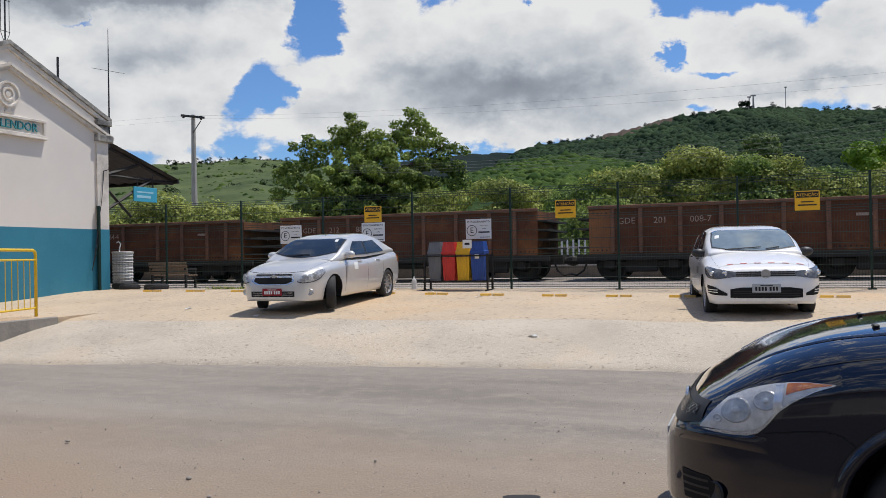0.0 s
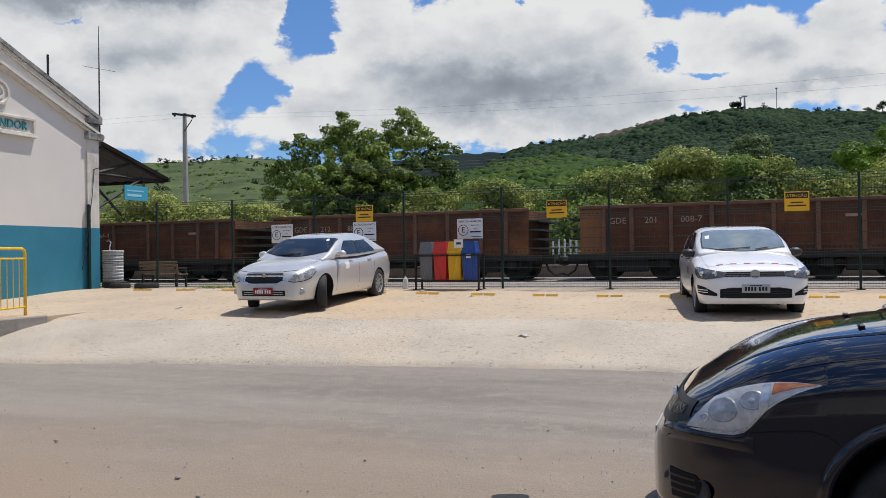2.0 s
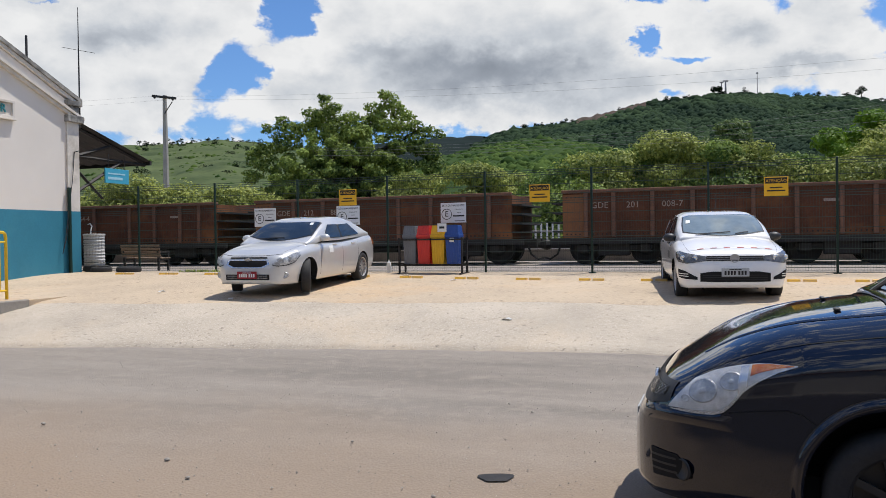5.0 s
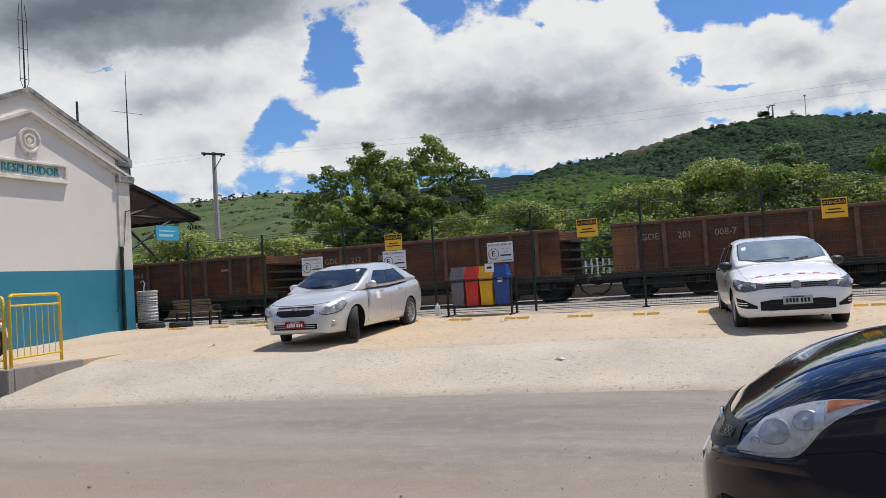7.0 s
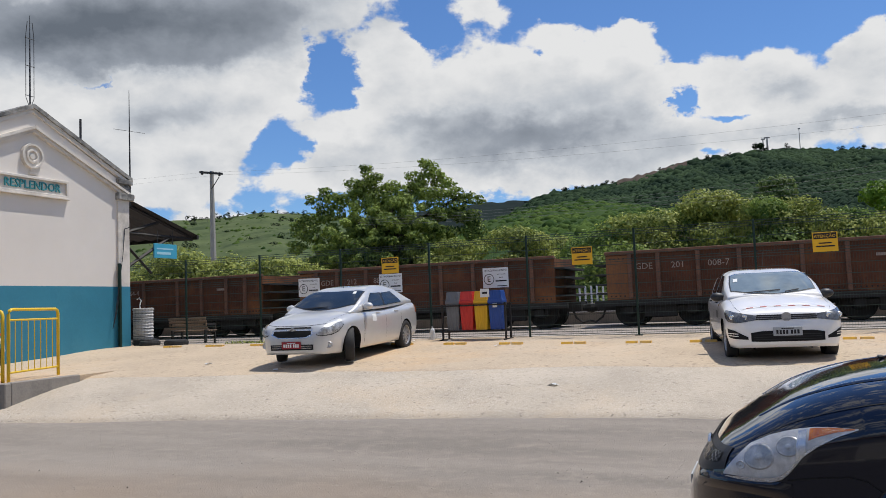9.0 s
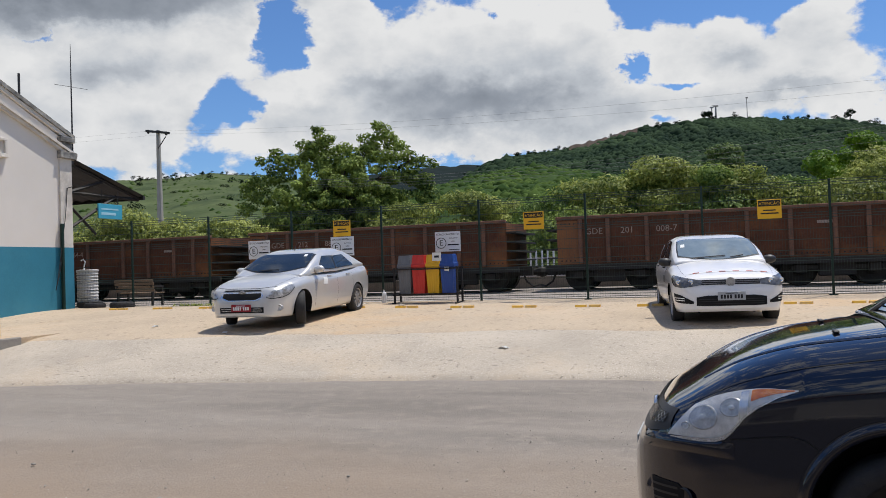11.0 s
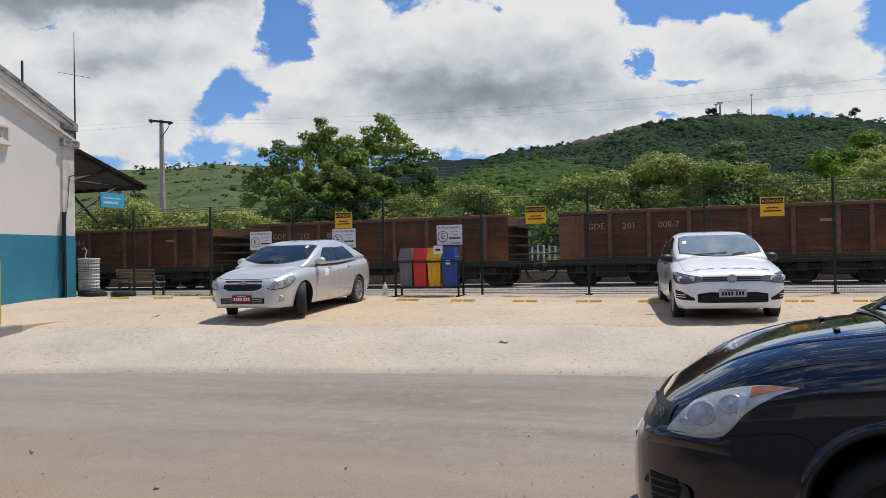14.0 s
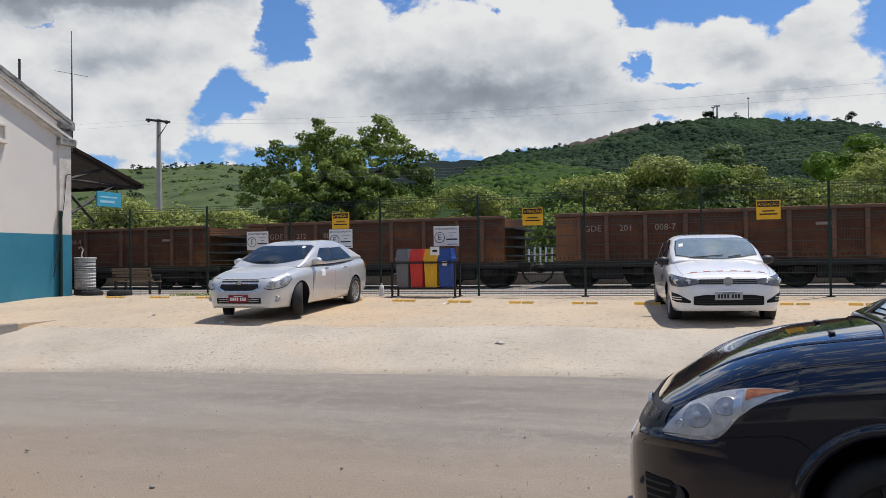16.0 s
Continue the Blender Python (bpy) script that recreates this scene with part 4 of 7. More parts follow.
    part("brake_gear", boxes((-0.6, 0.35, 0.35, 0.5, 0.7, 0.6, 0.03), (-1.3, 0.15, 0.42, 1.3, 0.2, 0.47)), BLACK_STEEL, ob)
    head, first, last = number.split(" ")
    for x, text in ((0.985, head), (1.85, first), (2.85, last)):
        lettering(text, 0.23, STENCIL, ob, Matrix.Translation((-h + x, 0.014 if x > 1 else 0.006, z1 - 0.36)) @ Euler((radians(90), 0, 0)).to_matrix().to_4x4(), "lettering", 0.002)
    bm = bmesh.new()
    box(bm, h - 1.75, 0.010, z1 - 0.40, h - 1.35, 0.018, z1 - 0.33)
    part("mark", bm, STENCIL, ob, "faded painted mark")
    return ob


for k, number in ((0, "GDE 201 008-7"), (1, "GDE 205 740-9"), (-1, "GDE 212 881-3"), (-2, "GDE 218 564-4"), (-3, "GDE 205 188-2"), (2, "GDE 201 508-9")):
    wagon(-0.10 + 9.6 * k, number)

# pale picket fence on the far side of the track
pickets = thing("picket_fence", "pale concrete picket fence beyond the track", "fence", YARD)
for z in (0.55, 1.15):
    part("rail", boxes((-34, 27.0, z, 24, 27.06, z + 0.07)), HOUSE_WALL, pickets)
shared = mesh_of(boxes((-0.03, -0.05, 0.15, 0.03, 0.0, 1.45, 0.01)), SIGN_WHITE)
for k in range(240):
    ob = new("picket", shared)
    ob.parent = pickets
    ob.location = (-30 + k * 0.2, 27.0, 0)

platform = part("platform", boxes((-60, 25.0, 0.15, 45, 26.9, 0.66)), OLD_CONCRETE)
platform.matrix_world = YARD
tagged(platform, "low grey concrete platform beyond the track", "platform", kind="structure")
stripe = part("trim", boxes((-60, 24.98, 0.60, 45, 25.06, 0.67)), SIGN_WHITE)
stripe.matrix_world = YARD
tagged(stripe, "white painted platform edge", "platform edge", kind="structure")

# ---- pole and overhead lines ----
pole = thing("utility_pole", "tapered concrete power pole with a tilted cross arm", "utility pole", pose(-18.1, 52.0, 0.1, 0, 0, -8))
part("pole", tube(bmesh.new(), [(0, 0, 0), (0, 0, 10.4)], [0.26, 0.13], 8), POLE_CONCRETE, pole)
part("cross_arm", boxes((-0.82, -0.2, 10.02, 0.82, -0.08, 10.16, 0.0, pose(0, 0, 0, 0, 8, 0) @ Matrix.Translation((-1.4, 0, 0.08)))), CABLE, pole)
part("brace", tube(bmesh.new(), [(0.05, -0.15, 9.2), (0.6, -0.15, 9.95)], 0.03, 5), CABLE, pole)
for x in (-0.62, 0.62):
    part("insulator", lathe(bmesh.new(), [(0.03, 0), (0.09, 0.05), (0.06, 0.1), (0.09, 0.14), (0.05, 0.26), (0.0, 0.27)], "z", 10, Matrix.Translation((x, -0.14, 10.1 - 0.14 * x))), CABLE, pole)


def line(points, r, label):
    ob = thing("power_line", label, "cable", None, "overhead lines")
    pts = []
    for a, b in zip(points, points[1:]):
        a, b = Vector(a), Vector(b)
        pts += [a.lerp(b, k / 12) - Vector((0, 0, 4 * (b - a).length * 0.010 * (k / 12) * (1 - k / 12))) for k in range(12)]
    pts.append(Vector(points[-1]))
    part("wire", tube(bmesh.new(), pts, r, 4, False), LINE, ob)


for off, dz in ((-0.62, 0.30), (0.62, 0.08)):
    line([(-60, 47 + off, 8.2 + dz), (-18.1 + off, 51.9, 10.15 + dz), (16.8 + off, 30.0, 7.0 + dz * 1.6), (40, 14, 5.6)], 0.0032, "thin dark overhead power line")
for k in range(4):
    line([(-6, 37 + 0.2 * k, 4.9 + 0.13 * k), (7.5, 33, 4.75 + 0.16 * k), (16.8, 30.0, 4.9 + 0.3 * k), (34, 24, 5.6 + 0.4 * k)], 0.004, "thin overhead wire above the trees")

# ---- trees and bushes ----


def crown_mesh(blobs, leaves, size, mat, seed, droop=0.2, thin=0.0):
    """Many small folded leaves spread over lumps; blobs: centre, radii, share."""
    g = np.random.default_rng(seed)
    total = sum(b[2] for b in blobs)
    centers, normals = [], []
    for c, r, share in blobs:
        n = int(leaves * share / total)
        d = g.normal(size=(n, 3))
        d /= np.linalg.norm(d, axis=1)[:, None]
        rad = 1.0 - np.abs(g.normal(0, 0.18, n))
        rad *= 1 + 0.16 * np.sin(d[:, 0] * 7 + seed) * np.sin(d[:, 1] * 6) + 0.12 * np.sin(d[:, 2] * 9 + d[:, 0] * 5)
        centers.append(np.array(c) + d * rad[:, None] * np.array(r))
        normals.append(d)
    c, d = np.concatenate(centers), np.concatenate(normals)
    n = len(c)
    nrm = d + g.normal(0, 0.42, (n, 3)) + np.array([0, 0, 0.30])
    nrm /= np.linalg.norm(nrm, axis=1)[:, None]
    t = g.normal(size=(n, 3)) - np.array([0, 0, droop])
    t -= (t * nrm).sum(1)[:, None] * nrm
    t /= np.linalg.norm(t, axis=1)[:, None]
    s = np.cross(nrm, t)
    ln = size * g.uniform(0.6, 1.3, n)[:, None]
    wd = ln * 0.30
    verts = np.stack([c - t * ln * 0.5, c + s * wd + nrm * ln * 0.06, c + t * ln * 0.5 - nrm * ln * 0.08, c - s * wd + nrm * ln * 0.06], 1).reshape(-1, 3)
    me = bpy.data.meshes.new("leaves")
    me.vertices.add(4 * n)
    me.vertices.foreach_set("co", verts.ravel().astype(np.float32))
    me.loops.add(6 * n)
    k = np.arange(n)[:, None] * 4
    me.loops.foreach_set("vertex_index", (k + np.array([0, 1, 2, 0, 2, 3])).ravel().astype(np.int32))
    me.polygons.add(2 * n)
    me.polygons.foreach_set("loop_start", np.arange(0, 6 * n, 3, dtype=np.int32))
    me.update(calc_edges=True)
    me.validate()
    me.materials.append(mat)
    return me


def tree(name, label, base, height, trunk_r, blobs, leaves, size, mat, seed, limbs=9):
    ob = thing(name, label, "tree", Matrix.Translation(base))
    rng = random.Random(seed)
    bm = bmesh.new()
    top = Vector((rng.uniform(-0.3, 0.3), rng.uniform(-0.3, 0.3), height * 0.62))
    fork = Vector((0, 0, height * 0.22))
    tube(bm, [(0, 0, -0.1), fork * 0.5, fork, fork.lerp(top, 0.5) + Vector((0.15, 0, 0)), top], [trunk_r * 1.3, trunk_r, trunk_r * 0.8, trunk_r * 0.5, trunk_r * 0.2], 8)
    for c, r, _ in rng.sample(blobs, min(limbs, len(blobs))):
        end = Vector(c)
        start = fork.lerp(top, rng.uniform(0.0, 0.7))
        bend = start.lerp(end, 0.5) + Vector((rng.uniform(-0.3, 0.3), rng.uniform(-0.3, 0.3), 0.25))
        tube(bm, [start, bend, end], [trunk_r * 0.4, trunk_r * 0.25, trunk_r * 0.07], 6)
        for _ in range(3):
            tip = end + Vector((rng.gauss(0, 1) * r[0], rng.gauss(0, 1) * r[1], rng.gauss(0, 1) * r[2])) * 0.8
            tube(bm, [bend.lerp(end, 0.6), tip], [trunk_r * 0.12, trunk_r * 0.03], 4)
    part("trunk", bm, BARK, ob)
    part("crown", crown_mesh(blobs, leaves, size, mat, seed), mat, ob)
    return ob


def lumps(seed, count, rx, ry, z0, z1, r0, r1, shape=None):
    """Lumps filling an uneven dome from z0 to z1."""
    rng = random.Random(seed)
    out = []
    while len(out) < count:
        x, y, t = rng.uniform(-1, 1), rng.uniform(-1, 1), rng.uniform(0, 1)
        room = (shape(t) if shape else math.sqrt(max(0.0, 1 - t * t)))
        if x * x + y * y > room * room:
            continue
        r = rng.uniform(r0, r1)
        out.append(((x * rx, y * ry, z0 + t * (z1 - z0)), (r, r, r * rng.uniform(0.55, 0.8)), r * r))
    return out


main = lumps(3, 560, 4.35, 3.0, 1.0, 6.5, 0.18, 0.48, lambda t: (1 - t ** 2.2) ** 0.5 if t > 0.3 else 0.84 + 0.4 * t)
main += lumps(5, 200, 4.4, 2.7, 0.9, 4.0, 0.22, 0.5, lambda t: 1.0 - 0.1 * t)
for x, z, r in ((-1.2, 8.3, 0.35), (-0.8, 7.7, 0.5), (-1.6, 7.3, 0.6), (2.4, 8.0, 0.55), (1.7, 7.5, 0.7), (2.9, 7.5, 0.5), (2.1, 8.4, 0.35), (-3.4, 7.0, 0.5), (-2.8, 6.6, 0.6), (-4.2, 6.7, 0.35), (-4.4, 5.6, 0.5), (-5.0, 5.3, 0.35), (3.6, 6.7, 0.5), (4.3, 6.5, 0.4), (4.9, 6.3, 0.35), (4.4, 5.4, 0.6), (-5.0, 4.2, 0.5), (-4.9, 3.2, 0.6), (4.6, 4.2, 0.6), (0.4, 7.0, 0.7), (3.3, 7.2, 0.35), (-1.9, 6.7, 0.8), (-0.6, 6.8, 0.7), (1.6, 6.9, 0.8), (2.6, 6.6, 0.8), (3.6, 5.8, 0.8), (-3.4, 6.0, 0.8), (-4.4, 4.9, 0.7), (4.5, 4.9, 0.7), (-1.1, 7.4, 0.6)):
    for k in range(3):
        a = 2.1 * k + 5 * x
        main.append(((0.93 * x + 0.5 * r * math.cos(a), 0.3 * math.sin(9 * x), 0.95 * z + 0.4 * r * math.sin(a)), (r * 0.75, r * 0.6, r * 0.4), r * r * 0.32))
tree("tree", "spreading broadleaf tree behind the ore train", (-4.9, 40.0, 0.2), 8.2, 0.26, main, 150000, 0.16, LEAF_DARK, 11, 60)


def bush(name, label, x, y, w, z_top, mat, seed, leaves, size=0.17, depth=None, count=34, group=""):
    blobs = lumps(seed, count, w, depth or w * 0.8, 0.5, z_top - 0.6, 0.6, 1.15, lambda t: (1 - t ** 2.8) ** 0.5)
    return tagged(tree(name, label, (x, y, 0.2), z_top, 0.14, blobs, leaves, size, mat, seed, 6), group=group)


for k, (x, y, w, zt) in enumerate(((-16.6, 34.5, 1.9, 3.0), (-14.4, 33.5, 1.8, 3.3), (-12.7, 33.0, 1.8, 3.75), (-10.9, 33.0, 1.6, 3.2), (-9.2, 33.2, 1.7, 3.45), (-7.7, 34, 1.4, 2.9))):
    bush("tree", "low clipped tree with pale yellowish leaves", x, y, w, zt, LEAF_LIGHT, 40 + k, 26000, 0.14, group="trees beyond the track")
for k, (x, y, w, zt) in enumerate(((-1.5, 38, 1.7, 4.5), (1.5, 38, 2.0, 5.35), (3.4, 39, 1.5, 4.3))):
    bush("tree", "rounded leafy tree with yellow green tips", x, y, w, zt, LEAF_LIGHT, 60 + k, 32000, 0.14, group="trees beyond the track")
for k, (x, y, w, zt, mat) in enumerate(((5.2, 36, 1.6, 4.5, LEAF_MID), (7.0, 36.0, 2.0, 5.15, LEAF_LIGHT), (8.7, 36.5, 1.6, 5.0, LEAF_MID), (10.2, 36, 1.9, 5.75, LEAF_LIGHT), (12.2, 36, 1.8, 5.5, LEAF_MID), (14.0, 36, 2.0, 5.6, LEAF_LIGHT), (16.0, 36, 2.0, 4.9, LEAF_MID), (17.6, 34, 1.9, 5.0, LEAF_LIGHT), (19.6, 35, 2.1, 5.8, LEAF_LIGHT), (21.6, 35, 2.0, 6.2, LEAF_MID), (23.8, 35, 2.2, 6.0, LEAF_LIGHT), (3.9, 33, 1.1, 2.8, LEAF_MID), (5.4, 31.5, 1.2, 2.9, LEAF_DARK))):
    bush("tree", "dense rounded tree with mixed green leaves", x, y, w, zt, mat, 80 + k, 28000, 0.15, group="trees beyond the track")
tree("mango_tree", "dark domed mango tree with glossy leaves", (21.6, 60, 0.2), 9.4, 0.3, lumps(7, 60, 3.0, 3.0, 3.5, 8.9, 0.7, 1.1), 30000, 0.28, LEAF_MANGO, 7)
tree("tree", "airy bright green tree behind the others", (24.9, 46, 0.2), 9.3, 0.2, lumps(9, 34, 3.0, 2.4, 4.2, 9.0, 0.6, 1.0), 16000, 0.24, LEAF_BRIGHT, 9)

# ---- hills ----


def hill(name, label, profile, dist, foot, mat, amp, cell, xs, rows, base=0.0, power=1.35, seed=0.0):
    """A hillside from its foot up to a ridge of the given skyline; canopy lumps as relief."""
    px, pz = [p[0] for p in profile], [p[1] for p in profile]

    def at(x, t):
        y = foot + (dist - foot) * t
        xr = x * (y / dist)
        crest = float(np.interp(x, px, pz))
        big = noise.fractal(Vector((x * 0.012, t * 2.0, seed)), 1.0, 2.0, 4)
        z = base + (crest - base) * (t ** power) * (1 + 0.10 * big * math.sin(min(1.0, t) * math.pi)) if t <= 1 else crest - (t - 1) * 60
        q = Vector((xr / cell, y / cell, seed))
        near, fine = noise.voronoi(q)[0][0], noise.voronoi(q * 2.1)[0][0]
        lump = math.sqrt(max(0.0, 1 - (near / 0.8) ** 2)) + 0.4 * math.sqrt(max(0.0, 1 - (fine / 0.8) ** 2)) + 0.5 * noise.noise(q * 0.3) - 0.8
        return (xr, y, z + amp * lump)

    ob = part(name, grid_mesh(name, xs, rows, at, mat), mat)
    return tagged(ob, label, "hill", kind="structure")


RIGHT = [(-300, 12), (-120, 20), (-33, 40), (0, 55), (25, 69), (40, 77.5), (54, 80), (77, 82), (111, 87), (137, 94), (163, 99), (197, 103), (222, 105), (264, 101), (298, 100.5), (335, 95), (420, 88), (600, 70)]
hill("hill", "dark green forested hill with a bare ridge", RIGHT, 600, 230, FOREST, 1.6, 6.5, list(np.arange(-100, 400, 1.15)), [k / 150 for k in range(157)], 5, 1.2, 1.0)
hill("hill", "far dark wooded ridge", [(-700, 60), (-200, 130), (-7, 151), (61, 153), (129, 163), (200, 158), (400, 120), (900, 60)], 1200, 800, FOREST_FAR, 3.0, 14, list(np.arange(-500, 700, 6.0)), [k / 24 for k in range(26)], 20, 1.0, 2.0)
hill("hill", "green pasture hill with scattered bushes", [(-420, 22), (-260, 40), (-162, 49.5), (-135, 49.5), (-112, 51.6), (-95, 50), (-62, 46), (-20, 38), (40, 20)], 400, 120, PASTURE, 0.8, 7, list(np.arange(-330, 45, 1.6)), [k / 70 for k in range(74)], 2, 1.15, 3.0)
hill("hill", "low bright green scrub ridge", [(-90, 12), (-30, 24), (0, 31), (15, 34.5), (30, 37), (47, 36), (64, 33), (100, 29), (180, 26), (300, 20)], 300, 110, SCRUB, 2.0, 4.5, list(np.arange(-90, 300, 1.1)), [k / 80 for k in range(84)], 2, 1.2, 4.0)


def canopy_stuff(name, label, surface, count, r0, r1, mat, seed, fine=1):
    """Rounded tree crowns over a hillside, as one object; surface(a, b) gives a place for a, b in 0..1."""
    g = np.random.default_rng(seed)
    bm = bmesh.new()
    bmesh.ops.create_icosphere(bm, subdivisions=fine, radius=1.0)
    ball = np.array([v.co[:] for v in bm.verts])
    faces = np.array([[v.index for v in f.verts] for f in bm.faces])
    bm.free()
    keep = ball[faces].mean(1)[:, 2] > -0.35
    faces = faces[keep]
    n = len(ball)
    verts, tris = [], []
    for k in range(count):
        p = surface(g.random(), g.random())
        r = g.uniform(r0, r1) * (1.5 if g.random() < 0.08 else 1.0)
        rough = 1 + 0.22 * np.sin(ball[:, 0] * 5 + g.uniform(0, 6)) * np.sin(ball[:, 1] * 5 + g.uniform(0, 6)) + g.normal(0, 0.05, n)
        verts.append(np.array(p) + ball * (rough * r)[:, None] * np.array([1.0, 1.0, g.uniform(0.7, 1.1)]))
        tris.append(faces + k * n)
    me = bpy.data.meshes.new(name)
    me.from_pydata(np.concatenate(verts).tolist(), [], np.concatenate(tris).tolist())
    me.materials.append(mat)
    me.shade_smooth()
    return tagged(part(name, me, mat), label, "trees", kind="stuff")


# colour holds the hill's cloud shadow and a bluish cast of aerial haze
CROWNS = material("cloud-shaded hazy woodland crowns", (0.008, 0.019, 0.012), (0.046, 0.074, 0.034), 0.022, 0.95, island=0.45, fine=1.6, third=(0.016, 0.030, 0.019), spec=0.05)
CROWNS_LIGHT = material("scrub crowns", (0.020, 0.044, 0.011), (0.068, 0.105, 0.024), 0.06, 0.95, island=0.9, fine=1.2, spec=0.05)


def hillside(profile, dist, foot, base, power, x0, x1, t0, seed, t1=1.0):
    px, pz = [p[0] for p in profile], [p[1] for p in profile]

    def f(a, b):
        x, t = x0 + (x1 - x0) * a, t0 + (t1 - t0) * b ** 0.8
        y = foot + (dist - foot) * t
        big = noise.fractal(Vector((x * 0.012, t * 2.0, seed)), 1.0, 2.0, 4)
        return (x * y / dist, y, base + (float(np.interp(x, px, pz)) - base) * t ** power * (1 + 0.10 * big * math.sin(t * math.pi)) - 0.4)
    return f


canopy_stuff("woodland", "dark green tree canopy on the hill", hillside(RIGHT, 600, 230, 5, 1.2, -40, 345, 0.25, 1.0, 0.8), 11000, 1.5, 3.2, CROWNS, 31)
canopy_stuff("woodland", "dark green tree canopy along the hilltop", hillside(RIGHT, 600, 230, 5, 1.2, -20, 345, 0.78, 1.0), 4500, 1.5, 3.4, CROWNS, 34, 2)
canopy_stuff("scrub", "bright green scrub canopy on the low ridge", hillside([(-90, 12), (-30, 24), (0, 31), (15, 34.5), (30, 37), (47, 36), (64, 33), (100, 29), (180, 26), (300, 20)], 300, 110, 2, 1.2, -30, 150, 0.4, 4.0), 6500, 0.8, 1.9, CROWNS_LIGHT, 32)
canopy_stuff("bushes", "dark bushes scattered on the hill pasture", hillside([(-260, 40), (-162, 49.5), (-135, 49.5), (-112, 51.6), (-95, 50), (-62, 46), (-20, 38)], 400, 120, 2, 1.15, -200, -30, 0.3, 3.0), 1100, 0.3, 1.1, CROWNS_LIGHT, 33)


def clump_tree(name, label, x, y, z, r, mat, seed, leaves=500):
    ob = thing(name, label, "tree", Matrix.Translation((x, y, z)), "skyline trees")
    part("trunk", tube(bmesh.new(), [(0, 0, -2.5), (0, 0, r * 0.6)], [r * 0.10, r * 0.05], 5), BARK, ob)
    part("crown", crown_mesh(lumps(seed, 5, r * 0.8, r * 0.8, r * 0.4, r * 1.3, r * 0.3, r * 0.5), leaves, r * 0.16, mat, seed), mat, ob)


rng = random.Random(21)
for k in range(26):
    x = rng.uniform(20, 340)
    clump_tree("tree", "small dark tree on the hill skyline", x, 597, float(np.interp(x, [p[0] for p in RIGHT], [p[1] for p in RIGHT])) + 0.6, rng.uniform(2.0, 3.6), FOREST, 300 + k)
clump_tree("tree", "dark umbrella tree on the hill skyline", 200.5, 596, 104.5, 5.5, FOREST, 400, 900)
clump_tree("tree", "dark tree on the hill skyline", 309, 596, 101.5, 5.0, FOREST, 401, 900)
for k in range(70):
    x = rng.uniform(-150, -60)
    clump_tree("tree", "small bush tree on the pasture ridge", x, 398 - rng.uniform(0, 12), float(np.interp(x, [-260, -162, -135, -112, -95, -62], [40, 49.5, 49.5, 51.6, 50, 46])) - 0.8 - rng.uniform(0, 1.5), rng.uniform(0.9, 1.7), FOREST, 500 + k, 300)
for k in range(30):
    x, t = rng.uniform(-175, -62), rng.uniform(0.40, 0.97)
    clump_tree("tree", "dark bush on the hill pasture", x * (120 + 280 * t) / 400, 120 + 280 * t, 2 + 47 * t ** 1.15, rng.uniform(1.3, 3.0), FOREST, 600 + k, 260)
for x, h, w, label in ((233.0, 17.5, 0.35, "tall thin radio mast on the hill"), (209.5, 12, 0.9, "lattice radio tower on the hill"), (206.5, 11, 0.6, "radio tower on the hill")):
    m = thing("radio_mast", label, "mast", Matrix.Translation((x, 598, 103)), "hilltop masts")
    part("mast", tube(bmesh.new(), [(0, 0, -3), (0, 0, h)], [w, w * 0.6], 6), STEEL, m)
    part("head", boxes((-w * 2.2, -0.4, h - 0.9, w * 2.2, 0.4, h)), STEEL, m)
bare = part("bare_soil", grid_mesh("scar", list(np.arange(98, 150, 1.5)), [k / 12 for k in range(13)], lambda x, t: (x * (1 - 0.05 * (1 - t)), 570 + 22 * t, float(np.interp(x, [p[0] for p in RIGHT], [p[1] for p in RIGHT])) * (0.83 + 0.145 * t) + 4.6 + 3.0 * noise.noise(Vector((x * 0.2, t * 3, 0)))), RED_SOIL), RED_SOIL)
tagged(bare, "bare reddish soil scar below the ridge", "soil", kind="structure")


def house(x, y, z, w, label):
    ob = thing("house", label, "house", pose(x, y, z, 0, 0, 12), "far houses")
    part("wall", boxes((-w, -3, -3, w, 3, 2.6)), HOUSE_WALL, ob)
    bm = bmesh.new()
    a = [bm.verts.new(p) for p in ((-w - 0.4, -3.5, 2.5), (w + 0.4, -3.5, 2.5), (w + 0.4, 0, 4.2), (-w - 0.4, 0, 4.2), (-w - 0.4, 3.5, 2.5), (w + 0.4, 3.5, 2.5))]
    for f in ((0, 1, 2, 3), (3, 2, 5, 4), (0, 3, 4), (1, 5, 2), (0, 4, 5, 1)):
        bm.faces.new([a[i] for i in f])
    part("roof", bm, OLD_CONCRETE, ob)
    for dx in (-w * 0.5, w * 0.4):
        part("window", boxes((dx - 0.5, -3.05, 0.6, dx + 0.5, -2.98, 1.8)), CABLE, ob)


house(24.4, 226, 17.4, 1.7, "far house with a weathered grey brown roof")

# ---- cars ----


